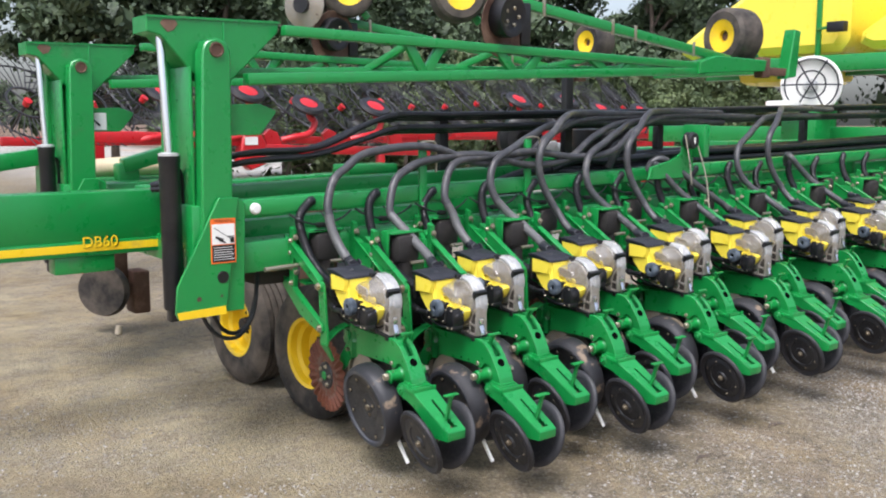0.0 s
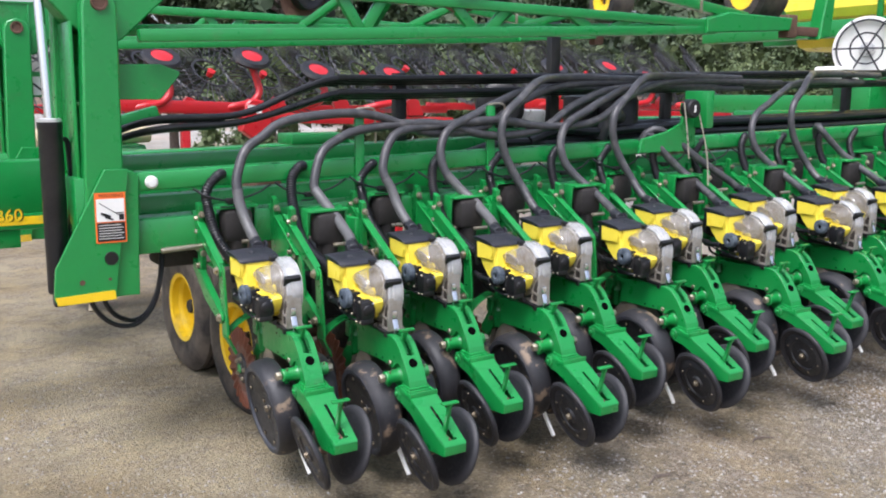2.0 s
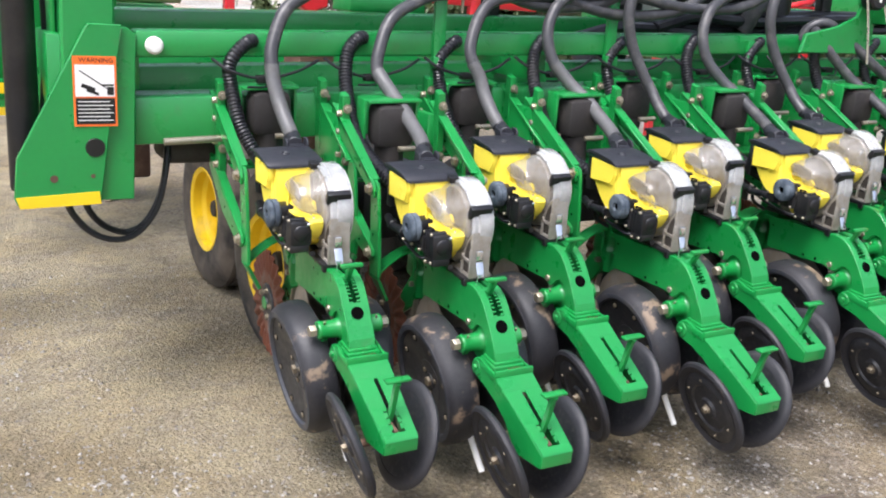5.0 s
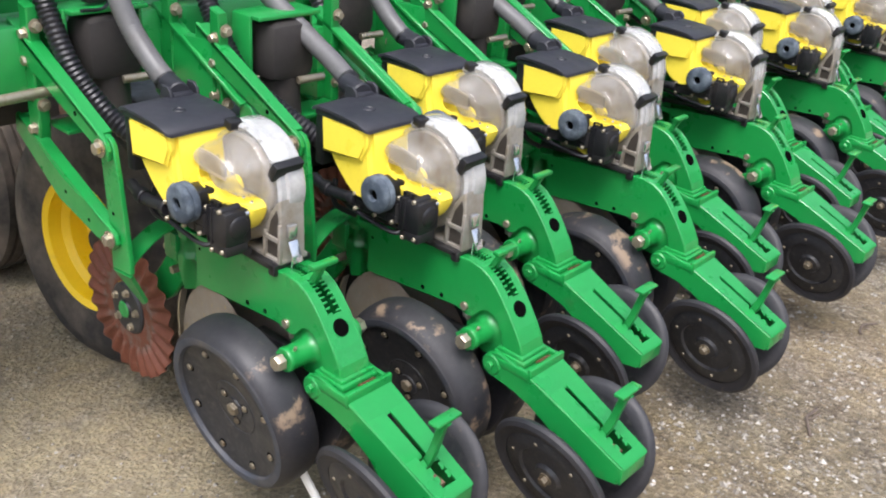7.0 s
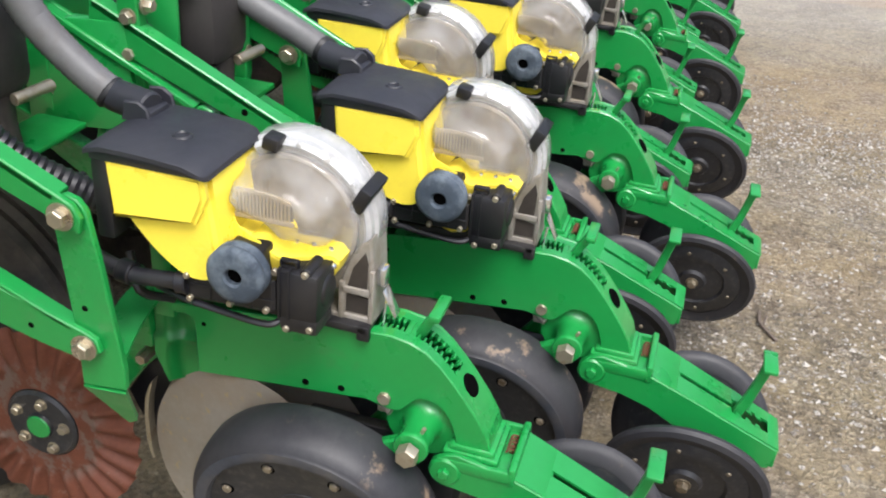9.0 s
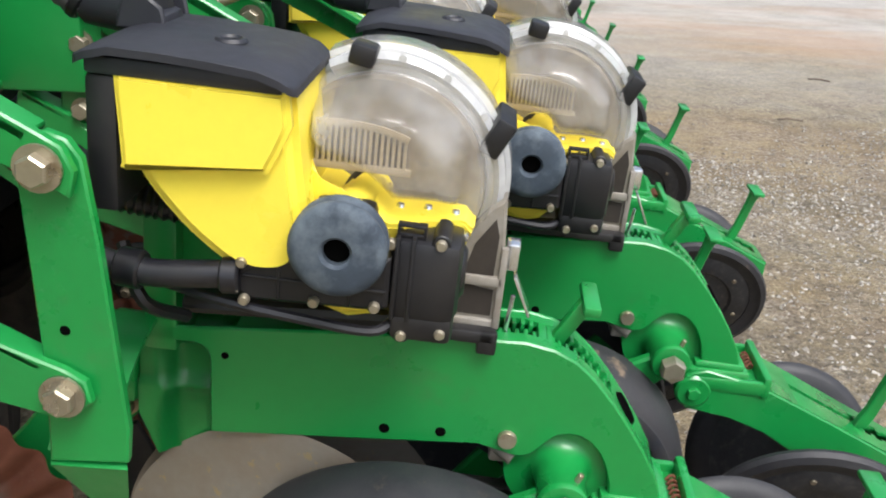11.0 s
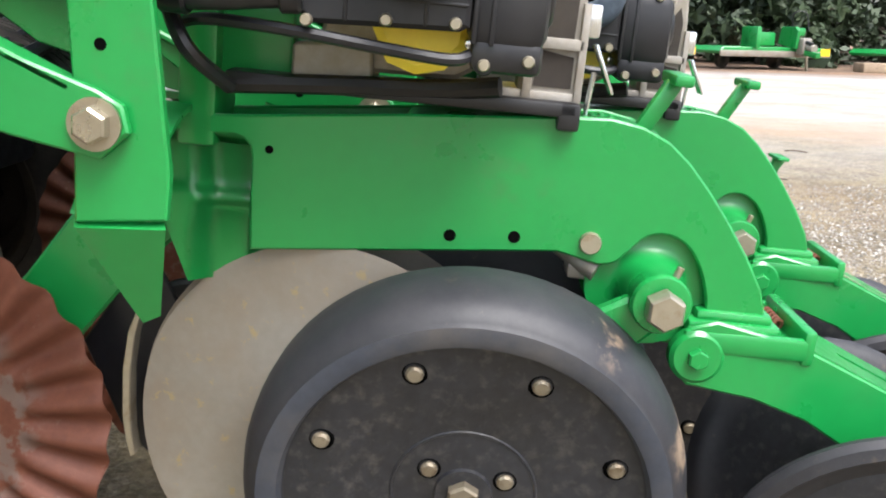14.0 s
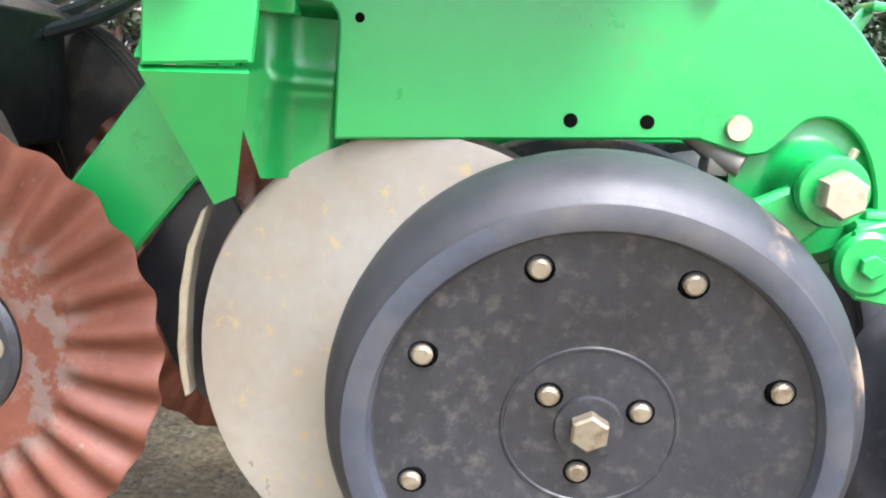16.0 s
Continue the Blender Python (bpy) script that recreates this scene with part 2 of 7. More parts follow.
def ground_mat():
    m, nt, bs = node_mat("gravel_yard")
    v = coords(nt, vary=False)
    warp = nt.nodes.new("ShaderNodeVectorMath")
    warp.operation = "MULTIPLY_ADD"
    wob = nt.nodes.new("ShaderNodeTexNoise")
    wob.inputs["Scale"].default_value = 45.0
    nt.links.new(v, wob.inputs["Vector"])
    nt.links.new(wob.outputs["Color"], warp.inputs[0])
    warp.inputs[1].default_value = (0.012, 0.012, 0.012)
    nt.links.new(v, warp.inputs[2])
    v2 = warp.outputs[0]

    def cells(scale):
        c = nt.nodes.new("ShaderNodeTexVoronoi")
        c.inputs["Scale"].default_value = scale
        nt.links.new(v2, c.inputs["Vector"])
        return c

    big = noise_tex(nt, v, 0.5, 6.0, 0.62)
    mid = noise_tex(nt, v, 2.6, 8.0, 0.68)
    fine = noise_tex(nt, v, 55.0, 8.0, 0.75)
    small, large = cells(85.0), cells(38.0)
    soil = ramp(nt, mid, [(0.28, (0.215, 0.178, 0.108)), (0.5, (0.345, 0.290, 0.182)), (0.72, (0.48, 0.415, 0.275))])
    tint = ramp(nt, small.outputs["Color"], [(0.1, (0.08, 0.068, 0.055)), (0.45, (0.195, 0.17, 0.142)), (0.75, (0.31, 0.285, 0.25)), (0.95, (0.56, 0.54, 0.50))])
    tint2 = ramp(nt, large.outputs["Color"], [(0.1, (0.11, 0.10, 0.085)), (0.6, (0.235, 0.215, 0.19)), (0.95, (0.40, 0.385, 0.36))])
    stone = mixed(nt, 1.0, mixed(nt, 0.4, tint, tint2), (1.0, 0.94, 0.82), "MULTIPLY")
    share = mixed(nt, 0.55, ramp(nt, big, [(0.36, (0.05,) * 3), (0.62, (0.6,) * 3)]), ramp(nt, noise_tex(nt, v, 5.5, 7.0, 0.7), [(0.44, (0.0,) * 3), (0.58, (0.95,) * 3)]))
    sep = nt.nodes.new("ShaderNodeSeparateXYZ")
    nt.links.new(v, sep.inputs[0])
    edge = nt.nodes.new("ShaderNodeMapRange")
    edge.inputs["From Min"].default_value = -0.3
    edge.inputs["From Max"].default_value = 1.4
    edge.inputs["To Min"].default_value = 0.0
    edge.inputs["To Max"].default_value = 0.38
    nt.links.new(sep.outputs["X"], edge.inputs["Value"])
    share = mixed(nt, 1.0, share, edge.outputs[0], "ADD")
    gravel = mixed(nt, share, soil, stone)
    gravel = mixed(nt, 0.9, gravel, ramp(nt, fine, [(0.30, (0.52,) * 3), (0.5, (0.98,) * 3), (0.70, (1.45, 1.42, 1.36))]), "MULTIPLY")
    moss = ramp(nt, noise_tex(nt, v, 1.3, 8.0, 0.74), [(0.46, (0, 0, 0)), (0.62, (0.72,) * 3)])
    gravel = mixed(nt, moss, gravel, mixed(nt, 1.0, gravel, (0.78, 0.70, 0.53), "MULTIPLY"))
    damp = ramp(nt, noise_tex(nt, v, 0.9, 9.0, 0.74), [(0.50, (0, 0, 0)), (0.60, (0.55,) * 3)])
    gravel = mixed(nt, damp, gravel, mixed(nt, 1.0, gravel, (0.55, 0.52, 0.48), "MULTIPLY"))
    lie = nt.nodes.new("ShaderNodeVectorMath")
    lie.operation = "MULTIPLY"
    lie.inputs[1].default_value = (1.0, 0.3, 1.0)
    nt.links.new(v, lie.inputs[0])
    clay = ramp(nt, noise_tex(nt, lie.outputs[0], 0.42, 7.0, 0.66), [(0.50, (0, 0, 0)), (0.64, (0.8,) * 3)])
    # pale, driven gravel further along the yard
    mr = nt.nodes.new("ShaderNodeMapRange")
    mr.inputs["From Min"].default_value = 4.0
    mr.inputs["From Max"].default_value = 8.5
    nt.links.new(sep.outputs["X"], mr.inputs["Value"])
    pale = mixed(nt, 0.3, ramp(nt, mid, [(0.3, (0.46, 0.445, 0.43)), (0.7, (0.64, 0.625, 0.605))]), stone)
    mul = nt.nodes.new("ShaderNodeMath")
    mul.operation = "MULTIPLY"
    nt.links.new(mr.outputs[0], mul.inputs[0])
    nt.links.new(ramp(nt, big, [(0.3, (0.35,) * 3), (0.55, (0.9,) * 3)]), mul.inputs[1])
    col = mixed(nt, mul.outputs[0], gravel, pale)
    rim = nt.nodes.new("ShaderNodeMapRange")
    rim.inputs["From Min"].default_value = 17.5
    rim.inputs["From Max"].default_value = 20.5
    nt.links.new(sep.outputs["X"], rim.inputs["Value"])
    col = mixed(nt, rim.outputs[0], col, ramp(nt, mid, [(0.3, (0.085, 0.055, 0.037)), (0.7, (0.19, 0.125, 0.085))]))
    clay = mixed(nt, 1.0, clay, ramp(nt, mr.outputs[0], [(0.0, (0.25,) * 3), (0.5, (1, 1, 1))]), "MULTIPLY")
    col = mixed(nt, clay, col, mixed(nt, 0.4, (0.40, 0.235, 0.125), col))
    nt.links.new(col, bs.inputs["Base Color"])
    bs.inputs["Roughness"].default_value = 0.93
    h = mixed(nt, 0.4, small.outputs["Distance"], large.outputs["Distance"])
    h = mixed(nt, 0.45, h, fine)
    bumped(nt, bs, h, 1.0, 0.03)
    return m


GROUND = ground_mat()


def stone_mat():
    m, nt, bs = node_mat("loose_stone")
    geo = nt.nodes.new("ShaderNodeNewGeometry")
    col = ramp(nt, geo.outputs["Random Per Island"], [(0.0, (0.09, 0.078, 0.062)), (0.35, (0.20, 0.178, 0.15)), (0.7, (0.33, 0.305, 0.27)), (0.95, (0.41, 0.385, 0.34)), (1.0, (0.52, 0.50, 0.46))])
    nt.links.new(col, bs.inputs["Base Color"])
    bs.inputs["Roughness"].default_value = 0.9
    bumped(nt, bs, noise_tex(nt, coords(nt, vary=False), 300.0, 4.0), 0.4, 0.001)
    return m


STONE = stone_mat()


def leaf_mat(name, dark, light):
    m, nt, bs = node_mat(name)
    geo = nt.nodes.new("ShaderNodeNewGeometry")
    col = ramp(nt, geo.outputs["Random Per Island"], [(0.0, dark), (0.6, tuple((a + b) / 2 for a, b in zip(dark, light))), (1.0, light)])
    big = noise_tex(nt, coords(nt), 0.6, 3.0)
    col = mixed(nt, 0.5, col, ramp(nt, big, [(0.3, dark), (0.7, light)]))
    nt.links.new(col, bs.inputs["Base Color"])
    bs.inputs["Roughness"].default_value = 0.6
    return m


LEAF = leaf_mat("leaf_green", (0.026, 0.046, 0.024), (0.085, 0.125, 0.052))
LEAF_PALE = leaf_mat("leaf_yellow_green", (0.03, 0.054, 0.02), (0.115, 0.15, 0.05))
LEAF_DARK = leaf_mat("leaf_dark_green", (0.010, 0.021, 0.010), (0.052, 0.080, 0.030))
BARK = surface("bark", (0.13, 0.1, 0.08), 0.9, vary=0.4, bump=0.8)


# ---- shape helpers ----
class Shape:
    """Collects pieces of one mesh."""

    def __init__(self):
        self.bm = bmesh.new()

    def raw(self, verts, faces):
        vs = [self.bm.verts.new(v) for v in verts]
        for f in faces:
            try:
                self.bm.faces.new([vs[i] for i in f])
            except ValueError:
                pass
        return self

    def _join(self, other):
        me = bpy.data.meshes.new("tmp")
        other.to_mesh(me)
        other.free()
        self.bm.from_mesh(me)
        bpy.data.meshes.remove(me)

    def box(self, x0, x1, y0, y1, z0, z1, bev=0.003, m=None):
        b = bmesh.new()
        bmesh.ops.create_cube(b, size=1)
        mt = Matrix.Translation(((x0 + x1) / 2, (y0 + y1) / 2, (z0 + z1) / 2)) @ Matrix.Diagonal((abs(x1 - x0), abs(y1 - y0), abs(z1 - z0), 1))
        bmesh.ops.transform(b, matrix=mt, verts=b.verts)
        if bev:
            bmesh.ops.bevel(b, geom=b.edges[:], offset=bev, segments=2, affect="EDGES", profile=0.5)
        if m:
            bmesh.ops.transform(b, matrix=m, verts=b.verts)
        self._join(b)
        return self

    def prism(self, outline, a0, a1, axis="x", bev=0.002, seg=1):
        """An outline in the plane across the axis, given the thickness a0 to a1. x: (y, z); y: (x, z); z: (x, y)."""
        b = bmesh.new()
        put = {"x": lambda a, p: (a, p[0], p[1]), "y": lambda a, p: (p[0], a, p[1]), "z": lambda a, p: (p[0], p[1], a)}[axis]
        lo = [b.verts.new(put(a0, p)) for p in outline]
        hi = [b.verts.new(put(a1, p)) for p in outline]
        n = len(outline)
        b.faces.new(lo)
        b.faces.new(hi[::-1])
        for i in range(n):
            b.faces.new((lo[i], hi[i], hi[(i + 1) % n], lo[(i + 1) % n]))
        bmesh.ops.recalc_face_normals(b, faces=b.faces)
        if bev:
            rim = [e for f in b.faces if len(f.verts) == n and n != 4 for e in f.edges] if n != 4 else b.edges[:]
            bmesh.ops.bevel(b, geom=list(set(rim)), offset=bev, segments=seg, affect="EDGES")
        self._join(b)
        return self

    def beam(self, p0, p1, w, h, bev=0.004, up=(0, 0, 1)):
        """A straight bar from p0 to p1, w across and h in the upright direction."""
        p0, p1 = Vector(p0), Vector(p1)
        d = (p1 - p0)
        x = d.normalized()
        y = Vector(up).cross(x)
        y = y.normalized() if y.length > 1e-4 else Vector((0, 1, 0))
        z = x.cross(y)
        m = Matrix((x, y, z)).transposed().to_4x4()
        m.translation = (p0 + p1) / 2
        return self.box(-d.length / 2, d.length / 2, -w / 2, w / 2, -h / 2, h / 2, bev, m)

    def lathe(self, profile, centre, axis=(1, 0, 0), n=32, wave=None):
        """Turns a profile of (radius, along) round the axis through the centre."""
        q = Vector((1, 0, 0)).rotation_difference(Vector(axis)).to_matrix()
        c = Vector(centre)
        rings = []
        for r, a in profile:
            if r < 1e-6:
                rings.append([self.bm.verts.new(c + q @ Vector((a, 0, 0)))])
            else:
                rings.append([self.bm.verts.new(c + q @ Vector((a, r * math.cos(i * math.tau / n), r * math.sin(i * math.tau / n))))
                              for i in range(n)])
        for p, s in zip(rings, rings[1:]):
            for i in range(n):
                j = (i + 1) % n
                if len(p) == 1 and len(s) == 1:
                    continue
                if len(p) == 1:
                    self.bm.faces.new((p[0], s[i], s[j]))
                elif len(s) == 1:
                    self.bm.faces.new((p[i], s[0], p[j]))
                else:
                    self.bm.faces.new((p[i], s[i], s[j], p[j]))
        return self

    def rod(self, p0, p1, r, n=16, r1=None):
        p0, p1 = Vector(p0), Vector(p1)
        ln = (p1 - p0).length
        r1 = r if r1 is None else r1
        b = min(r, r1) * 0.12
        return self.lathe([(0, 0), (r - b, 0), (r, b), (r1, ln - b), (r1 - b, ln), (0, ln)], p0, p1 - p0, n)

    def bolt(self, at, axis, r, h, washer=0.0):
        """A hexagon head, with a washer below it."""
        at, axis = Vector(at), Vector(axis).normalized()
        if washer:
            self.lathe([(0, 0), (washer, 0), (washer, r * 0.22), (0, r * 0.22)], at, axis, 20)
            at = at + axis * r * 0.22
        return self.lathe([(r, 0), (r, h * 0.85), (r * 0.86, h), (0, h)], at, axis, 6)

    def tube(self, pts, r, n=10, steps=5, ribs=0.0, pitch=0.012):
        """A hose through the points, smoothly curved; ribs: height of its corrugation."""
        pts = [Vector(p) for p in pts]
        path = []
        ext = [pts[0] * 2 - pts[1]] + pts + [pts[-1] * 2 - pts[-2]]
        for i in range(len(pts) - 1):
            a, b, c, d = ext[i:i + 4]
            k = steps
            if ribs:
                k = max(steps, int((c - b).length / pitch * 2))
            for s in range(k):
                t = s / k
                path.append(0.5 * ((2 * b) + (c - a) * t + (2 * a - 5 * b + 4 * c - d) * t * t + (3 * b - a - 3 * c + d) * t ** 3))
        path.append(pts[-1])
        side = None
        rings = []
        for i, p in enumerate(path):
            tan = (path[min(i + 1, len(path) - 1)] - path[max(i - 1, 0)]).normalized()
            if side is None:
                side = tan.orthogonal().normalized()
            side = (side - tan * side.dot(tan)).normalized()
            oth = tan.cross(side)
            rr = r + (ribs if i % 2 else 0)
            rings.append([self.bm.verts.new(p + (side * math.cos(j * math.tau / n) + oth * math.sin(j * math.tau / n)) * rr) for j in range(n)])
        for a, b in zip(rings, rings[1:]):
            for j in range(n):
                k = (j + 1) % n
                self.bm.faces.new((a[j], a[k], b[k], b[j]))
        self.bm.faces.new(rings[0][::-1])
        self.bm.faces.new(rings[-1])
        return self

    def turned(self, m):
        bmesh.ops.transform(self.bm, matrix=m, verts=self.bm.verts)
        return self


def eased(pts, steps=4):
    """More points along a chain, so that it bends smoothly."""
    ext = [pts[0]] + list(pts) + [pts[-1]]
    out = []
    for i in range(len(pts) - 1):
        a, b, c, d = (Vector((*p, 0)) for p in ext[i:i + 4])
        for s in range(steps):
            t = s / steps
            q = 0.5 * ((2 * b) + (c - a) * t + (2 * a - 5 * b + 4 * c - d) * t * t + (3 * b - a - 3 * c + d) * t ** 3)
            out.append((q.x, q.y))
    return out + [tuple(pts[-1])]


def part(name, shape, material, parent=None, label="", sharp=38):
    """Links a shape as ONE mesh object under a thing or a part."""
    bm = shape.bm
    bmesh.ops.recalc_face_normals(bm, faces=bm.faces)
    me = bpy.data.meshes.new(name)
    bm.to_mesh(me)
    bm.free()
    me.polygons.foreach_set("use_smooth", [True] * len(me.polygons))
    me.set_sharp_from_angle(angle=radians(sharp))
    me.materials.append(material)
    ob = new(name, me)
    if parent:
        ob.parent = parent
    if label:
        ob["label"] = label
    return ob


def thing(name, at, label, category, group="", kind=""):
    ob = new(name)
    ob.empty_display_size = 0.1
    ob.location = at
    return tagged(ob, label, category, group, kind)


def again(ob, parent, m, name=None):
    """The same mesh once more, at the pose m under a parent."""
    o = new(name or ob.name.split(".")[0], ob.data)
    o.parent = parent
    o.matrix_basis = m
    if "label" in ob:
        o["label"] = ob["label"]
    return o


def lettering(name, text, size, material, parent, m, depth=0.0006):
    cu = bpy.data.curves.new("letters", "FONT")
    cu.body = text
    cu.size = size
    cu.extrude = depth
    cu.align_x = "CENTER"
    cu.align_y = "CENTER"
    tmp = bpy.data.objects.new("letters", cu)
    scene.collection.objects.link(tmp)
    me = bpy.data.meshes.new_from_object(tmp.evaluated_get(bpy.context.evaluated_depsgraph_get()))
    bpy.data.objects.remove(tmp)
    me.materials.clear()
    me.materials.append(material)
    ob = new(name, me)
    ob.parent = parent
    ob.matrix_basis = m
    return ob


RISE = 0.024  # the machine stands a little higher towards its middle


# ---- ground ----
g = Shape()
ext = [-400, -120, -40, -15] + [-8 + i * 0.8 for i in range(30)] + [20, 30, 45, 70, 120, 400]
for i in range(len(ext)):
    for j in range(len(ext)):
        x, y = ext[i], ext[j]
        near = max(abs(x), abs(y)) < 17
        g.bm.verts.new((x, y, (noise.noise(Vector((x * 0.35, y * 0.35, 3))) * 0.012 if near else 0.0)))
g.bm.verts.ensure_lookup_table()
for i in range(len(ext) - 1):
    for j in range(len(ext) - 1):
        a = i * len(ext) + j
        vs = g.bm.verts
        g.bm.faces.new((vs[a], vs[a + len(ext)], vs[a + len(ext) + 1], vs[a + 1]))
ground = tagged(part("ground", g, GROUND), "gravel yard with damp tan soil and loose stones", "ground", kind="structure")

rng = random.Random(5)


def pebbles(count, x0, x1, y0, y1, s0, s1):
    g = Shape()
    verts, faces = [], []
    for _ in range(count):
        x, y = rng.uniform(x0, x1), rng.uniform(y0, y1)
        if noise.noise(Vector((x * 0.9, y * 0.9, 9))) < rng.uniform(-0.5, 0.35):
            continue
        s = rng.uniform(s0, s1) * rng.choice((0.6, 0.7, 1, 1, 1.5))
        k = len(verts)
        a = rng.uniform(0, 6.28)
        for i in range(4):
            t = a + i * math.pi / 2 + rng.uniform(-0.3, 0.3)
            r = s * rng.uniform(0.7, 1.2)
            verts.append((x + r * math.cos(t), y + r * math.sin(t), rng.uniform(0.0, 0.25) * s))
        verts.append((x + rng.uniform(-0.3, 0.3) * s, y + rng.uniform(-0.3, 0.3) * s, s * rng.uniform(0.5, 0.9)))
        faces += [(k + i, k + (i + 1) % 4, k + 4) for i in range(4)]
    g.raw(verts, faces)
    return g


tagged(part("gravel", pebbles(42000, -2.6, 3.4, -3.4, 2.4, 0.003, 0.0085), STONE, sharp=20),
       "loose grey and tan gravel stones lying on the yard", "gravel", kind="stuff")
tagged(part("coarse_gravel", pebbles(2400, -2.6, 3.6, -3.3, 0.6, 0.006, 0.0105), STONE, sharp=20),
       "coarser pale stones scattered over the yard", "gravel", kind="stuff")
tagged(part("grey_gravel", pebbles(26000, 0.5, 4.2, -2.6, 0.4, 0.004, 0.0095), STONE, sharp=20),
       "dense grey gravel beside the row of units", "gravel", kind="stuff")


for tx, ty, ta in ((1.41, -0.68, 0.4), (2.2, -0.60, 2.9), (5.6, -2.3, 1.3), (4.3, -1.7, 1.6), (-0.5, -1.6, 0.2)):
    q = Vector((math.cos(ta), math.sin(ta), 0)) * 0.07
    tw_ = Shape().tube([Vector((0, 0, 0.006)) - q, Vector((0.008, 0.012, 0.014)), q * 0.6 + Vector((0, 0, 0.012)), q * 1.2 + Vector((0.02, -0.02, 0.006))], 0.005, 6, 3)
    tw_.tube([q * 0.2 + Vector((0, 0, 0.012)), q * 0.5 + Vector((0.03, -0.02, 0.015))], 0.003, 5, 3)
    t_ = thing("twig", (tx, ty, 0), "short dark twig lying on the gravel", "twig", "twigs on the gravel")
    part("stem", tw_, BARK, t_)


# ---- row units ----
UNIT_STEP, UNIT_BACK, UNIT_DROP, UNITS = 0.391, -0.186, 0.030, 26
XC = 0.04


def bolt_set(parent, name, mat_, places, r, h, washer=0.0, axis=(-1, 0, 0), label="", round_head=False):
    """One bolt, and the same mesh again at the other places."""
    if round_head:
        s = Shape().lathe([(r, 0.002), (r, -h * 0.6), (r * 0.75, -h), (0, -h)], (0, 0, 0), (1, 0, 0), 12)
    else:
        s = Shape().bolt((0, 0, 0), axis, r, h, washer)
    first = part(name, s, mat_, parent, label)
    first.matrix_basis = Matrix.Translation(places[0])
    for i, q in enumerate(places[1:]):
        again(first, parent, Matrix.Translation(q) @ Matrix.Rotation(0.4 * i, 4, Vector(axis)), name)
    return first


def circle_spots(x, r, count, start):
    return [(x, r * math.cos(start + i * math.tau / count), r * math.sin(start + i * math.tau / count)) for i in range(count)]


def ring_bolts(shape, centre, r, count, size, h, start=0.0, axis=(-1, 0, 0), washer=0.0):
    for i in range(count):
        t = start + i * math.tau / count
        shape.bolt(Vector(centre) + Vector((0, r * math.cos(t), r * math.sin(t))), axis, size, h, washer)
    return shape


def gauge_wheel(parent, side):
    """Depth wheel: a wide convex rubber tyre on a flat, dished hub; black rings paint recess shade round its bolts.
    side: -1 outer left, 1 right.
    """
    holder = Shape().lathe([(0.160, 0.100), (0.190, 0.104), (0.201, 0.100), (0.2065, 0.088), (0.2085, 0.066), (0.2080, 0.045), (0.2045, 0.027), (0.1985, 0.015), (0.192, 0.0085),
                            (0.1895, 0.0065), (0.1885, 0.0045), (0.178, 0.0030), (0.1705, 0.0050), (0.167, 0.0125), (0.160, 0.018), (0.160, 0.100)], (0, 0, 0), (1, 0, 0), 72)
    tyre = part("gauge_wheel", holder, WHEEL_RUBBER, parent, "convex black rubber gauge wheel tyre", sharp=32)
    hub = Shape().lathe([(0, 0.029), (0.026, 0.029), (0.027, 0.0325), (0.0655, 0.0315), (0.0665, 0.0302), (0.0680, 0.0302), (0.069, 0.0315), (0.105, 0.0245), (0.140, 0.0165), (0.158, 0.0155), (0.1685, 0.0135),
                         (0.169, 0.018), (0.162, 0.084), (0.06, 0.084), (0, 0.075)], (0, 0, 0), (1, 0, 0), 56)
    part("hub", hub, HUB, tyre, "dusty black plastic hub")
    spots = circle_spots(0.0166, 0.1433, 8, radians(22.7)) + circle_spots(0.0325, 0.0412, 3, radians(35))
    # raised black rings paint the shade of recesses that the hub lacks
    rec = part("bolt_recess", Shape().lathe([(0.0076, 0.001), (0.0105, -0.0014), (0.0122, 0.001)], (0, 0, 0), (1, 0, 0), 14), HOLE_SHADE, tyre, "black ring painted as the shade of a bolt recess")
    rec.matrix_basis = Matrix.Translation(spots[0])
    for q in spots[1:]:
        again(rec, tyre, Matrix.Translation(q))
    # the axle bolt gets its recess shade as a black ring too
    part("axle_recess", Shape().lathe([(0.016, 0.0), (0.0225, -0.0015), (0.026, 0.001)], (0.0315, 0, 0), (1, 0, 0), 24), INK, tyre, "black ring painted as shade round the axle bolt")
    bolt_set(tyre, "hub_bolt", HUB_BOLT, spots, 0.0080, 0.005, label="worn zinc hub bolt", round_head=True)
    bolt_set(tyre, "axle_bolt", HUB_BOLT, [(0.0305, 0, 0)], 0.0160, 0.012)
    part("lip", Shape().lathe([(0.1888, 0.0042), (0.178, 0.0024), (0.1700, 0.0044), (0.1665, 0.0125)], (0, 0, 0), (1, 0, 0), 56), LIP, tyre, "dusty grey lip of the tyre")
    m = pose(-0.0959, 0.0948, 0.346, 0, -9, 0)
    if side > 0:
        m = pose(0.1759, 0.0948, 0.346, 0, 9, 0) @ pose(0, 0, 0, 0, 0, 180)
    tyre.matrix_basis = m
    return tyre


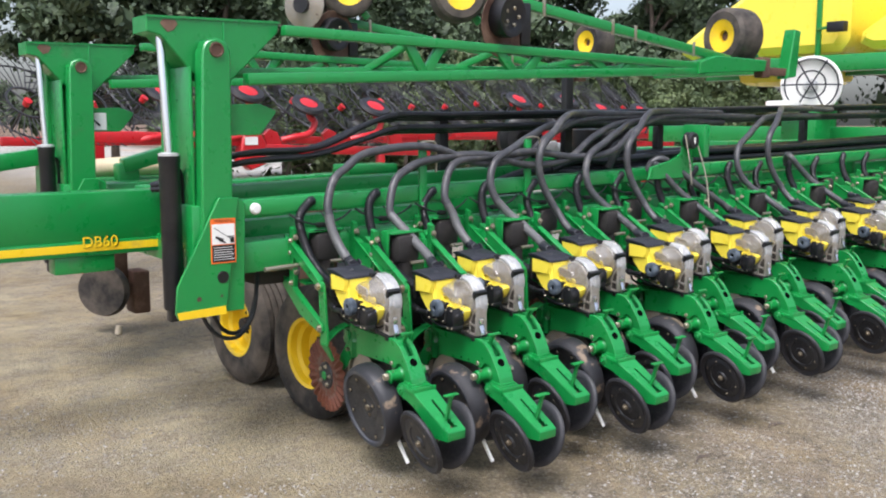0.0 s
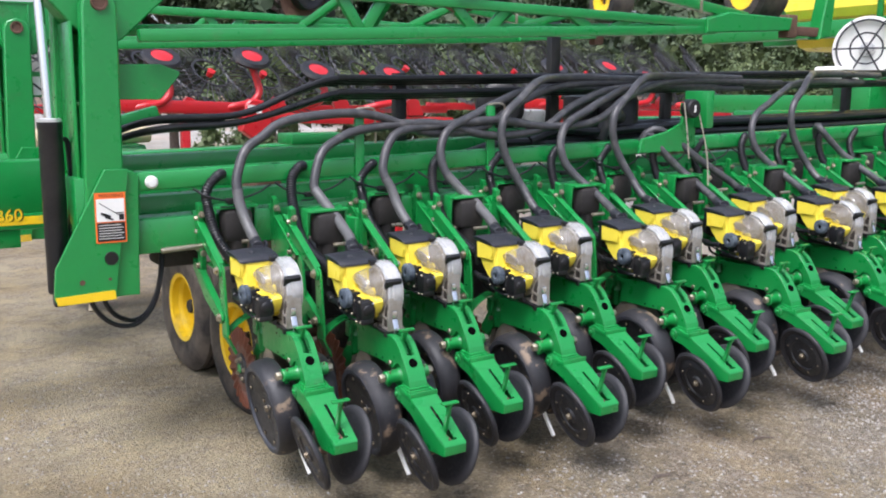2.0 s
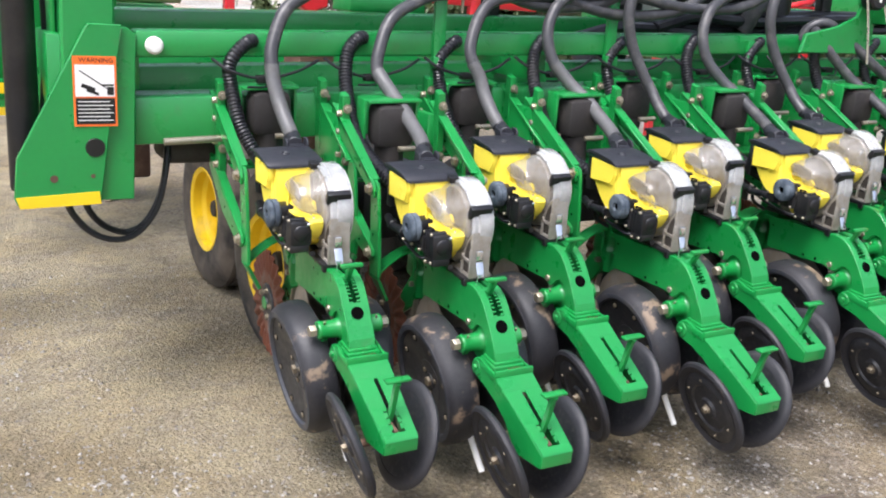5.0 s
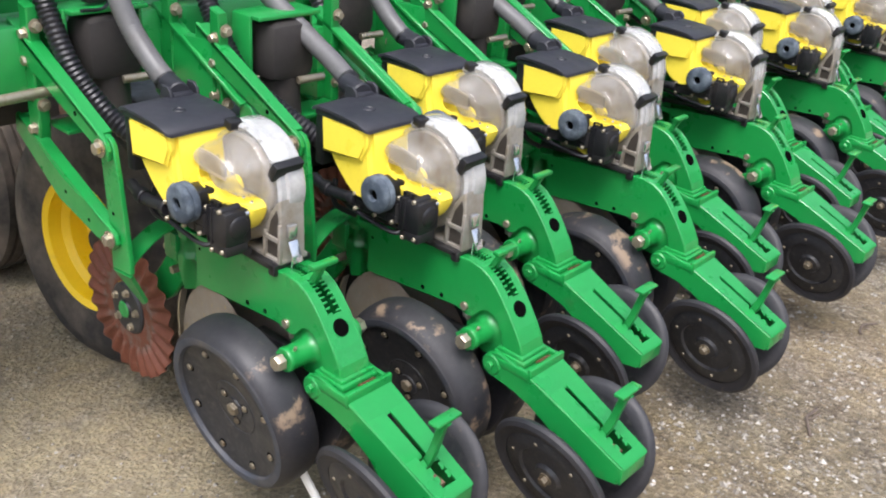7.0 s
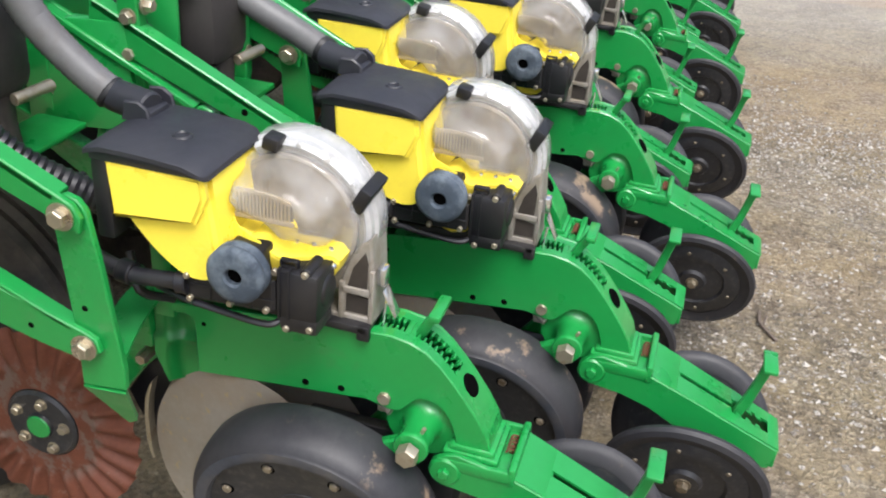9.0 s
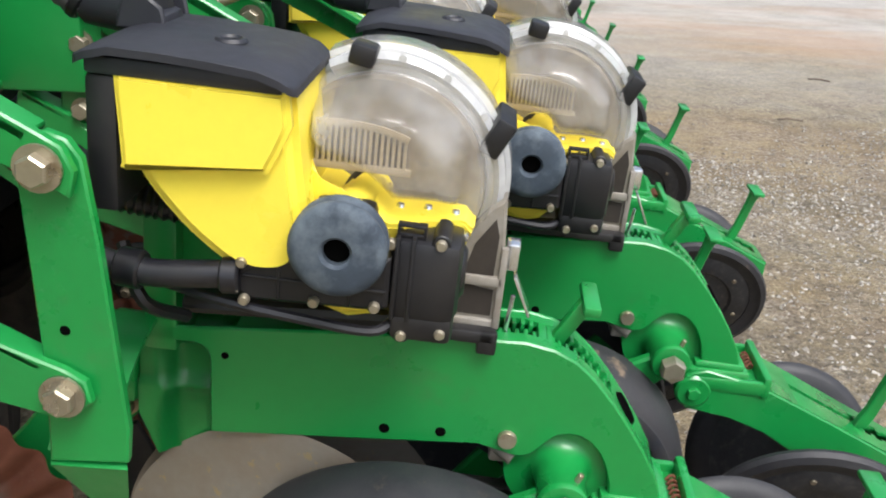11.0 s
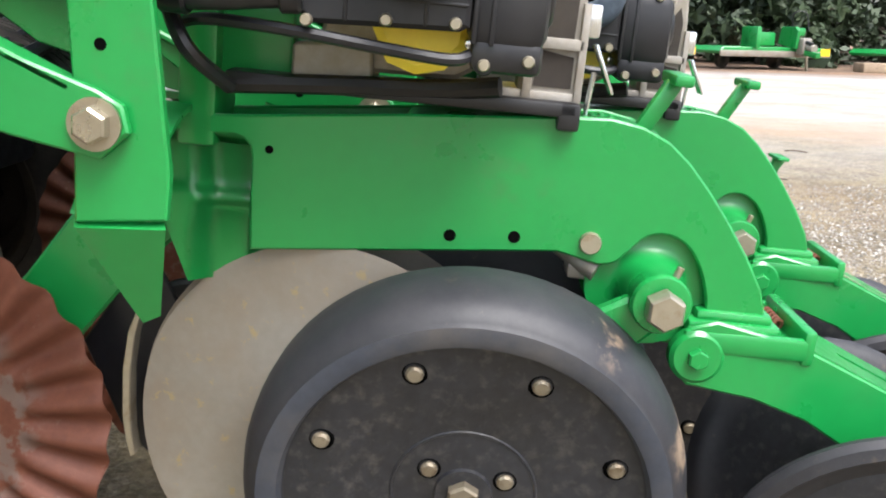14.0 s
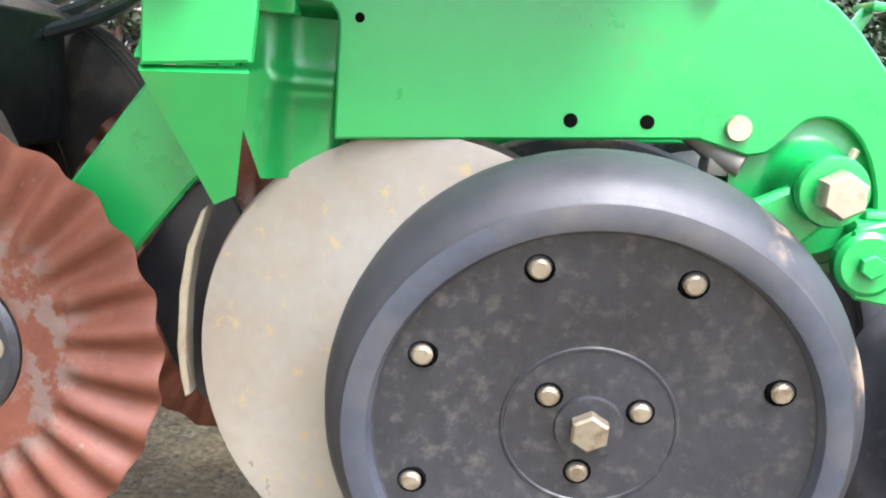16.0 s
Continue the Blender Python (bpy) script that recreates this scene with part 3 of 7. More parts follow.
def closing_wheel(parent, side):
    t = Shape().lathe([(0.12, 0.022), (0.140, 0.022), (0.152, 0.016), (0.156, 0.008), (0.153, 0.0), (0.143, -0.005), (0.135, 0.0), (0.12, 0.002),
                       (0.12, 0.022)], (0, 0, 0), (1, 0, 0), 44)
    tyre = part("closing_wheel", t, WHEEL_RUBBER, parent, "narrow black rubber closing wheel")
    h = Shape().lathe([(0, -0.004), (0.03, -0.004), (0.036, 0.004), (0.075, 0.006), (0.08, 0.0), (0.114, 0.0), (0.122, 0.006), (0.122, 0.02), (0, 0.02)],
                      (0, 0, 0), (1, 0, 0), 40)
    part("hub", h, HUB, tyre, "black plastic closing wheel hub")
    bolt_set(tyre, "axle_bolt", HUB_BOLT, [(-0.004, 0, 0)], 0.012, 0.012, 0.016)
    bolt_set(tyre, "hub_bolt", HUB_BOLT, circle_spots(0.001, 0.098, 6, 0.3), 0.005, 0.004, round_head=True)
    m = pose(-0.050, -0.314, 0.312, 0, -18, -3)
    if side > 0:
        m = pose(0.130, -0.314, 0.312, 0, 18, 3) @ pose(0, 0, 0, 0, 0, 180)
    tyre.matrix_basis = m
    return tyre


def fluted_disc():
    """A fluted coulter: a thin disc whose outer part is folded into radial ridges."""
    s = Shape()
    radii, n = (0.07, 0.085, 0.100, 0.106, 0.113, 0.122, 0.15, 0.17, 0.182, 0.1865), 200
    flutes = 25
    for face in (-1, 1):
        rings = []
        for r in radii:
            row = []
            for i in range(n):
                t = i * math.tau / n
                amp = 0.0072 * max(0.0, min(1.0, (r - 0.104) / 0.02)) * (0.8 if r > 0.18 else 1)
                k = math.sin(flutes * t)
                w = amp * (abs(k) ** 0.7 * (1 if k > 0 else -1))
                edge = r + (0.0013 * math.sin(flutes * t + 1.2) if r > 0.18 else 0)
                row.append(s.bm.verts.new((w + face * 0.002 * (0.3 if r > 0.185 else 1), edge * math.cos(t), edge * math.sin(t))))
            rings.append(row)
        for a, b in zip(rings, rings[1:]):
            for i in range(n):
                j = (i + 1) % n
                s.bm.faces.new((a[i], b[i], b[j], a[j]))
        if face == -1:
            first = rings[-1]
    for i in range(n):
        j = (i + 1) % n
        s.bm.faces.new((first[i], first[j], rings[-1][j], rings[-1][i]))
    return s.turned(Matrix.Diagonal((1, 1.05, 1.05, 1)))


def row_unit():
    u = thing("row_unit", (0, 0, 0), "green planter row unit with yellow seed meter and black wheels", "row unit",
              "row units along the toolbar")

    # shank: two side plates with a curved, slotted back between them
    top = [(0.335, 0.672), (0.18, 0.688), (0.03, 0.700), (-0.005, 0.702), (-0.035, 0.697), (-0.060, 0.686), (-0.082, 0.668), (-0.105, 0.643), (-0.125, 0.618),
           (-0.148, 0.586), (-0.166, 0.556), (-0.173, 0.535), (-0.174, 0.520)]
    under = [(-0.119, 0.518)] + eased([(-0.115, 0.545), (-0.106, 0.570), (-0.092, 0.590), (-0.073, 0.600), (-0.053, 0.597), (-0.038, 0.582), (-0.026, 0.569),
                                       (-0.010, 0.565)], 3) + [(0.03, 0.574), (0.318, 0.546)]
    cheek = Shape()
    plate = [(0.392, 0.668), (0.335, 0.672)] + top[1:] + under + [(0.3195, 0.600), (0.320, 0.636), (0.3225, 0.645), (0.328, 0.651), (0.336, 0.6535), (0.392, 0.652)]
    cheek.prism(plate, 0.0, 0.008, bev=0.002)
    cheek.prism(plate, 0.072, 0.08, bev=0.002)
    cheek.prism([(0.30, 0.665), (0.20, 0.676), (0.03, 0.66), (0.03, 0.58), (0.30, 0.552)], 0.018, 0.062, bev=0.004)
    # back strip along the curve
    strip = top[1:]
    for i, (a, b) in enumerate(zip(strip, strip[1:])):
        slot = 1 <= i <= 5
        for x0, x1 in (((0.004, 0.023), (0.057, 0.076)) if slot else ((0.004, 0.076),)):
            p = [Vector((x0, *a)), Vector((x1, *a)), Vector((x1, *b)), Vector((x0, *b))]
            inn = Vector((0, 0.004, -0.006))
            vs = p + [q + inn for q in p]
            cheek.raw([tuple(q - Vector((0, 0, 0.001))) for q in vs],
                      [(0, 1, 2, 3), (7, 6, 5, 4), (0, 4, 5, 1), (1, 5, 6, 2), (2, 6, 7, 3), (3, 7, 4, 0)])
    # teeth that stand into the depth slot from both sides, and the bridge that carries the handle
    ys, zs = [p[0] for p in top[::-1]], [p[1] for p in top[::-1]]
    for i in range(15):
        yy = 0.022 - 0.0088 * i
        zz = float(np.interp(yy, ys, zs))
        slope = math.atan2(float(np.interp(yy + 0.006, ys, zs)) - float(np.interp(yy - 0.006, ys, zs)), 0.012)
        at = Matrix.Translation((0, yy, zz - 0.0055)) @ Matrix.Rotation(slope, 4, "X")
        if abs(yy + 0.030) < 0.009:
            cheek.box(0.020, 0.060, -0.0045, 0.0045, -0.004, 0.0042, 0.001, at)
        else:
            cheek.box(0.021, 0.0345, -0.0022, 0.0022, -0.005, 0.0042, 0.0008, at)
            cheek.box(0.0455, 0.059, -0.0022, 0.0022, -0.005, 0.0042, 0.0008, at @ Matrix.Translation((0, 0.0030, 0)))
    cheek.box(-0.010, 0.090, -0.189, -0.100, 0.509, 0.524, 0.0055)
    cheek.box(-0.005, 0.085, -0.181, -0.108, 0.520, 0.533, 0.005)
    shank = part("shank", cheek, GREEN, u, "curved green steel shank")
    # cast front end: a pocket with a rounded rib across it and a fillet at its front
    soft_step = lambda q: (lambda c: c * c * (3 - 2 * c))(max(0.0, min(1.0, q)))

    def pocket_depth(y, z):
        d = 0.030 - 0.008 * soft_step((0.584 - z) / 0.010) - 0.012 * math.exp(-((z - 0.588) / 0.0085) ** 2)
        d -= 0.020 * soft_step((y - 0.356) / 0.024) + 0.006 * math.exp(-((y - 0.372) / 0.014) ** 2 - ((z - 0.592) / 0.020) ** 2)
        d += (0.003 - d) * soft_step((z - 0.640) / 0.012)
        return max(0.003, d + 0.006 * soft_step((0.323 - y) / 0.006))

    for mirror in (False, True):
        cast = Shape()
        ny, nz = 18, 30
        grid = []
        for j in range(nz + 1):
            z = 0.508 + (0.655 - 0.508) * j / nz
            for i in range(ny + 1):
                front_edge = 0.398 - 0.42 * max(0.0, 0.560 - z)
                y = 0.312 + (front_edge - 0.312) * i / ny
                d = pocket_depth(y, z)
                grid.append((0.08 - d if mirror else d, y, z))
        cast.raw(grid, [(j * (ny + 1) + i, j * (ny + 1) + i + 1, (j + 1) * (ny + 1) + i + 1, (j + 1) * (ny + 1) + i) for j in range(nz) for i in range(ny)])
        bmesh.ops.solidify(cast.bm, geom=cast.bm.faces[:], thickness=0.006)
        part("pocket_casting", cast, GREEN, shank, sharp=60)
    # black disc on the strip paints the shade of a round hole
    dk = Shape()
    dk.lathe([(0, 0.001), (0.0175, 0.001), (0.02, -0.003), (0, -0.003)], (XC, -0.126, 0.6185), Vector((0, -0.81, 0.58)), 20)
    part("slot_hole", dk, HOLE_SHADE, shank, "black disc painted as a shaded round hole")
    # bolt holes are not cut: black discs paint their shade
    hole = part("bolt_hole", Shape().lathe([(0, -0.0008), (0.0056, -0.0008), (0.0066, 0.002), (0, 0.003)], (0, 0, 0), (1, 0, 0), 14), HOLE_SHADE, shank, "black disc painted as a shaded bolt hole")
    hole.matrix_basis = Matrix.Translation((0, 0.131, 0.5795))
    for y, z, size in ((0.071, 0.584, 1.0), (0.304, 0.643, 0.68)):
        again(hole, shank, Matrix.Translation((0, y, z)) @ Matrix.Diagonal((1, size, size, 1)))
    pn = Shape().lathe([(0, -0.006), (0.0095, -0.006), (0.0105, -0.004), (0.0105, 0.002), (0, 0.002)], (0, 0, 0.586), (1, 0, 0), 18)
    part("pivot_pin", pn, ZINC, shank)
    gp = Shape().tube([(0.03, 0.03, 0.580), (0.022, 0.008, 0.566), (0.012, -0.012, 0.557)], 0.0115, 10).box(0.014, 0.05, -0.018, 0.016, 0.545, 0.564, 0.004)
    part("seed_tube_guard", gp, CAST, shank, "bare worn metal bracket")

    # depth handle on the shank
    h = Shape().beam((XC, -0.034, 0.682), (XC, -0.064, 0.738), 0.015, 0.015, 0.002)
    h.beam((XC - 0.034, -0.066, 0.741), (XC + 0.034, -0.066, 0.741), 0.018, 0.011, 0.003)
    part("depth_handle", h, GREEN, u)

    # hanger plates that carry the parallel arms
    for side in (0, 1):
        fx = (lambda x: x) if not side else (lambda x: 0.08 - x)
        hg = Shape()
        out = [(0.352, 0.604), (0.350, 0.64), (0.372, 0.82), (0.384, 0.893), (0.396, 0.908), (0.414, 0.913), (0.432, 0.905), (0.440, 0.888), (0.425, 0.70),
               (0.424, 0.596)]
        hg.prism(out, fx(-0.148), fx(-0.136), bev=0.002)
        # folded tail of the plate
        a, b = fx(-0.148), fx(-0.105)
        lo = [(a, 0.424, 0.592), (a, 0.352, 0.597), (b, 0.368, 0.510), (b, 0.383, 0.502)]
        t = 0.009 if not side else -0.009
        vs = lo + [(x + t, y + 0.004, z + 0.004) for x, y, z in lo]
        hg.raw(vs, [(0, 1, 2, 3), (7, 6, 5, 4), (0, 4, 5, 1), (1, 5, 6, 2), (2, 6, 7, 3), (3, 7, 4, 0)])
        # web that joins the plate to the shank
        sheet = []
        for k in range(9):
            q = k / 8
            x, z = -0.137 + 0.143 * q, 0.600 + 0.078 * math.sin(q * math.pi / 2) ** 0.85
            dx, dz = 0.006 * (1 - q), 0.007 * q
            sheet += [(fx(x), 0.376, z), (fx(x), 0.432, z), (fx(x + dx), 0.432, z - dz), (fx(x + dx), 0.376, z - dz)]
        wb = Shape().raw(sheet, [(4 * k + j, 4 * k + (j + 1) % 4, 4 * k + 4 + (j + 1) % 4, 4 * k + 4 + j) for k in range(8) for j in range(4)] + [(3, 2, 1, 0), (32, 33, 34, 35)])
        part("web", wb, GREEN, u)
        plate = part("hanger_plate", hg, GREEN, u)
        out_dir = (-1, 0, 0) if not side else (1, 0, 0)
        # black disc again, painting a shaded hole on the uncut plate
        dot = part("bolt_hole", Shape().lathe([(0, -0.0006), (0.0046, -0.0006), (0.0054, 0.001), (0, 0.001)], (0, 0, 0), (1, 0, 0), 12), HOLE_SHADE, plate, "black disc painted as a shaded bolt hole")
        dot.matrix_basis = Matrix.Translation((fx(-0.148), 0.404, 0.735))
        bolt_set(plate, "arm_bolt", ZINC, [(fx(-0.161), 0.413, 0.886), (fx(-0.161), 0.403, 0.677)], 0.0142, 0.012, 0.0205, out_dir, "large zinc hex bolt")
        # upper and lower arm
        arm = Shape()
        arm.prism([(0.39, 0.862), (0.385, 0.885), (0.395, 0.905), (0.415, 0.915), (0.78, 1.085), (0.79, 1.025)], fx(-0.160), fx(-0.149), bev=0.002)
        arm.prism([(0.42, 0.914), (0.425, 0.905), (0.78, 1.07), (0.776, 1.083)], fx(-0.160), fx(-0.125), bev=0.002)
        up_arm = part("upper_arm", arm, GREEN, u)
        again(dot, up_arm, Matrix.Translation((fx(-0.160), 0.508, 0.935)) @ Matrix.Scale(1.25, 4))
        low = Shape()
        low.prism([(0.378, 0.672), (0.383, 0.692), (0.402, 0.702), (0.60, 0.765), (0.79, 0.86), (0.80, 0.815), (0.62, 0.70), (0.47, 0.662), (0.40, 0.650)],
                  fx(-0.160), fx(-0.149), bev=0.002)
        low.prism([(0.42, 0.704), (0.425, 0.698), (0.79, 0.85), (0.785, 0.858)], fx(-0.160), fx(-0.130), bev=0.002)
        lo_arm = part("lower_arm", low, GREEN, u)
        again(dot, lo_arm, Matrix.Translation((fx(-0.160), 0.585, 0.728)))
        again(dot, lo_arm, Matrix.Translation((fx(-0.160), 0.49, 0.692)))
        # mounting plate at the toolbar
        mp = Shape().prism([(0.70, 0.79), (0.69, 0.86), (0.70, 1.12), (0.735, 1.13), (0.745, 0.80)], fx(-0.152), fx(-0.125), bev=0.003)
        mount = part("mounting_plate", mp, GREEN, u)
        bolt_set(mount, "mount_bolt", ZINC, [(fx(-0.152), 0.715, z) for z in (0.84, 0.92, 1.0, 1.06)], 0.011, 0.012, 0.015, out_dir)
        bolt_set(mount, "clamp_bolt", ZINC, [(fx(-0.138), 0.692, z) for z in (0.90, 1.08)], 0.011, 0.014, 0.016, (0, -1, 0))

    # air bag of the down force, with its green cradle
    bag = Shape().box(-0.058, 0.082, 0.612, 0.728, 0.952, 1.100, 0.03)
    bag.lathe([(0, 0), (0.055, 0), (0.05, 0.05), (0.052, 0.10), (0, 0.1)], (0.012, 0.672, 0.86), (0, 0, 1), 24)
    part("air_bag", bag, BAG, u, "dark brown rubber air bag")
    cr = Shape().box(-0.083, 0.110, 0.635, 0.735, 1.106, 1.117, 0.003)
    cr.box(-0.088, -0.078, 0.665, 0.735, 0.965, 1.115, 0.003).box(0.100, 0.110, 0.665, 0.735, 0.925, 1.115, 0.003)
    cr.box(-0.12, 0.20, 0.625, 0.72, 0.842, 0.853, 0.003)
    part("bag_cradle", cr, GREEN, u)
    pin = Shape().rod((0.018, 0.612, 0.955), (0.092, 0.600, 0.958), 0.010, 12)
    part("pin", pin, ZINC, u, "bare steel pin")

    # wheels and discs
    for s in (-1, 1):
        gauge_wheel(u, s)
        closing_wheel(u, s)
        xo, xi, axis = (-0.062, 0.004, (-1, 0, 0)) if s < 0 else (0.142, 0.076, (1, 0, 0))
        boss = Shape().lathe([(0, -0.013), (0.061, -0.013), (0.061, -0.0085), (0.046, -0.0085), (0.038, -0.0078), (0.0335, -0.0055), (0.0300, -0.001), (0.0278, 0.005), (0.0266, 0.012), (0.0260, 0.024), (0.0260, 0.050), (0.0272, 0.0525), (0.0272, 0.058), (0.0255, 0.0615), (0.021, 0.062), (0, 0.062)], (xi, -0.062, 0.549), axis, 28)
        boss.prism([(-0.036, 0.548), (-0.066, 0.520), (0.05, 0.40), (0.10, 0.34), (0.12, 0.37), (0.05, 0.46), (0.0, 0.528)], xo - axis[0] * 0.022, xo - axis[0] * 0.040, bev=0.004)
        arm = part("gauge_wheel_arm", boss, GREEN, u)
        bolt_set(arm, "arm_bolt", ZINC, [(xo, -0.062, 0.549)], 0.0178, 0.020, 0.0, axis)
        part("grease_nipple", Shape().rod((xo - axis[0] * 0.022, -0.074, 0.571), (xo - axis[0] * 0.022, -0.078, 0.581), 0.0035, 8), ZINC, arm, "small grease nipple")
        d = Shape().lathe([(0, -0.0045), (0.05, -0.0045), (0.055, -0.0015), (0.176, -0.0015), (0.190, 0.0), (0.176, 0.0012), (0, 0.0012)], (0, 0, 0), (1, 0, 0), 64)
        disc = part("opener_disc", d, DISC, u, "worn bare steel opener disc")
        disc.matrix_basis = pose(XC + s * 0.042, 0.238 if s < 0 else 0.244, 0.367, 0, -s * 2, s * 9)
    sc = Shape().prism([(0.424, 0.478), (0.430, 0.472), (0.441, 0.441), (0.446, 0.40), (0.446, 0.35), (0.442, 0.322), (0.437, 0.304), (0.432, 0.308), (0.436, 0.330), (0.438, 0.36),
                        (0.438, 0.40), (0.434, 0.438)], XC - 0.016, XC + 0.004, bev=0.001)
    part("scraper_strip", sc, ZINC, u, "thin bright steel scraper strip")
    st = Shape().tube([(XC - 0.01, -0.005, 0.25), (XC - 0.01, -0.02, 0.2), (XC, -0.045, 0.15), (XC + 0.01, -0.075, 0.10)], 0.010, 8, 3)
    part("firmer_arm", Shape().box(XC - 0.012, XC + 0.012, -0.02, 0.14, 0.25, 0.5, 0.004), BLACK, u)
    part("seed_firmer", st, WHITE, u, "white plastic seed firmer")

    # coulter ahead of the discs
    co = fluted_disc()
    coul = part("coulter", co, RUST, u, "rusty red fluted coulter disc", sharp=60)
    coul.matrix_basis = pose(0.012, 0.650, 0.332, 0, 0, 0)
    ch = Shape().lathe([(0, -0.016), (0.025, -0.016), (0.027, -0.010), (0.066, -0.009), (0.072, -0.004), (0.072, 0.004), (0, 0.02)], (0, 0, 0), (1, 0, 0), 40)
    part("coulter_hub", ch, HUB, coul, "black coulter hub")
    bolt_set(coul, "hub_bolt", ZINC, circle_spots(-0.009, 0.05, 5, 0.5), 0.009, 0.009, 0.0115)
    cc = Shape().lathe([(0, -0.018), (0.022, -0.018), (0.024, -0.016), (0, -0.014)], (0, 0, 0), (1, 0, 0), 24)
    part("hub_cap", cc, GREEN, coul, "green hub cap")
    ca = Shape().prism([(0.503, 0.415), (0.448, 0.489), (0.405, 0.535), (0.385, 0.56), (0.405, 0.64), (0.455, 0.64), (0.492, 0.573), (0.556, 0.481), (0.66, 0.36), (0.66, 0.32), (0.63, 0.32)], 0.052, 0.066,
                            bev=0.003)
    ca.box(0.0, 0.085, 0.40, 0.45, 0.57, 0.64, 0.005)
    carm = part("coulter_arm", ca, GREEN, u)
    bolt_set(carm, "clamp_bolt", ZINC, [(0.052, 0.452, 0.590), (0.052, 0.430, 0.535)], 0.011, 0.045, 0.015)
    bp = Shape().prism([(0.425, 0.50), (0.455, 0.485), (0.503, 0.41), (0.463, 0.32), (0.43, 0.285), (0.39, 0.28), (0.38, 0.42)], 0.067, 0.074, bev=0.002)
    part("inner_guard", bp, BLACK, u, "black inner guard plate")

    # closing wheel arm
    tl = Shape()
    for s in (0, 1):
        x0, x1 = (-0.022, -0.013) if not s else (0.102, 0.093)
        side = [(-0.085, 0.500), (-0.090, 0.478), (-0.105, 0.463), (-0.13, 0.460), (-0.17, 0.455), (-0.22, 0.436), (-0.27, 0.402), (-0.31, 0.355), (-0.34, 0.335), (-0.43, 0.345), (-0.437, 0.388),
                (-0.30, 0.462), (-0.20, 0.513), (-0.125, 0.528), (-0.10, 0.520)]
        tl.prism(side, x0, x1, bev=0.002)
        tl.lathe([(0, -0.004), (0.022, -0.004), (0.026, 0), (0.026, 0.012), (0, 0.012)], (x0 if not s else x0 - 0.008, -0.110, 0.492), (1, 0, 0), 24)
    # top of the arm: plates round a long slot and a notched window
    p0, p1 = Vector((0, -0.19, 0.520)), Vector((0, -0.437, 0.392))
    def top_plate(a, b, x0, x1, lift=0.0):
        q0, q1 = p0.lerp(p1, a), p0.lerp(p1, b)
        nz = Vector((0, 0.46, 0.89)) * 0.007
        ln = Vector((0, 0, lift))
        c = [Vector((x0, *q0.yz)), Vector((x1, *q0.yz)), Vector((x1, *q1.yz)), Vector((x0, *q1.yz))]
        vs = [p + ln for p in c] + [p + ln - nz for p in c]
        tl.raw(vs, [(0, 1, 2, 3), (7, 6, 5, 4), (0, 4, 5, 1), (1, 5, 6, 2), (2, 6, 7, 3), (3, 7, 4, 0)])
    top_plate(0.08, 0.28, -0.02, 0.10)
    top_plate(0.28, 0.66, -0.02, 0.033)
    top_plate(0.28, 0.66, 0.047, 0.10)
    top_plate(0.66, 0.93, -0.02, 0.018)
    top_plate(0.66, 0.93, 0.064, 0.10)
    top_plate(0.93, 1.0, -0.02, 0.10)
    for k in range(3):
        a = 0.70 + 0.07 * k
        top_plate(a, a + 0.03, 0.012, 0.028)
        top_plate(a, a + 0.03, 0.054, 0.070)
    tl.box(-0.021, 0.101, -0.438, -0.431, 0.348, 0.388, 0.002)
    # saddle under the shank
    tl.box(-0.024, 0.104, -0.216, -0.205, 0.492, 0.526, 0.004)
    tl.box(-0.024, -0.013, -0.212, -0.095, 0.496, 0.518, 0.004).box(0.093, 0.104, -0.212, -0.095, 0.496, 0.518, 0.004)
    tl.box(-0.014, 0.094, -0.207, -0.10, 0.496, 0.508, 0.003)
    for v in tl.bm.verts:
        k = max(0.0, min(1.0, (-0.19 - v.co.y) / 0.25))
        v.co.x = 0.041 + (v.co.x - 0.041) * (1 - 0.22 * k)
        if v.co.y < -0.19:
            v.co.y = -0.19 + (v.co.y + 0.19) * 1.11
            v.co.z += 0.012 * k
    tail = part("closing_arm", tl, GREEN, u, "slotted green closing wheel arm")
    for k in range(5):
        part("spring_coil", Shape().tube([(0.030 + 0.009 * k + 0.002 * j, -0.1985 + 0.0055 * math.cos(j * 1.257), 0.5145 + 0.0055 * math.sin(j * 1.257)) for j in range(5)], 0.0019, 6, 2), RUST, tail, "rusty spring coil")
    part("pivot_bolt", Shape().bolt((-0.026, -0.110, 0.492), (-1, 0, 0), 0.010, 0.008), GREEN, tail)
    hd = Shape().prism([(-0.362, 0.400), (-0.384, 0.398), (-0.405, 0.460), (-0.422, 0.530), (-0.432, 0.546), (-0.406, 0.552), (-0.404, 0.530), (-0.388, 0.466)], XC - 0.007, XC + 0.007, bev=0.002)
    hd.beam((XC - 0.036, -0.418, 0.553), (XC + 0.036, -0.418, 0.553), 0.026, 0.008, 0.003)
    part("handle", hd, GREEN, u, "green T handle")
    part("lever_pin", Shape().rod((XC, -0.36, 0.41), (XC, -0.43, 0.40), 0.007, 8), BROWN, tail)
    sp = Shape()
    sp.rod((-0.05, -0.314, 0.312), (0.13, -0.314, 0.312), 0.012, 12)
    part("axle", sp, BROWN, tail)

    # seed meter: hopper beside the arm, seed disc housing over the shank
    cy, cz = 0.160, 0.853
    mt = Shape()
    hop = [(0.369, 0.962), (0.224, 0.962), (0.216, 0.90), (0.206, 0.83), (0.212, 0.800), (0.238, 0.788), (0.272, 0.793), (0.312, 0.822), (0.345, 0.858), (0.358, 0.880)]
    hop = [hop[0]] + eased(hop[1:], 4)
    mt.prism(hop, -0.108, 0.045, bev=0.012, seg=3)
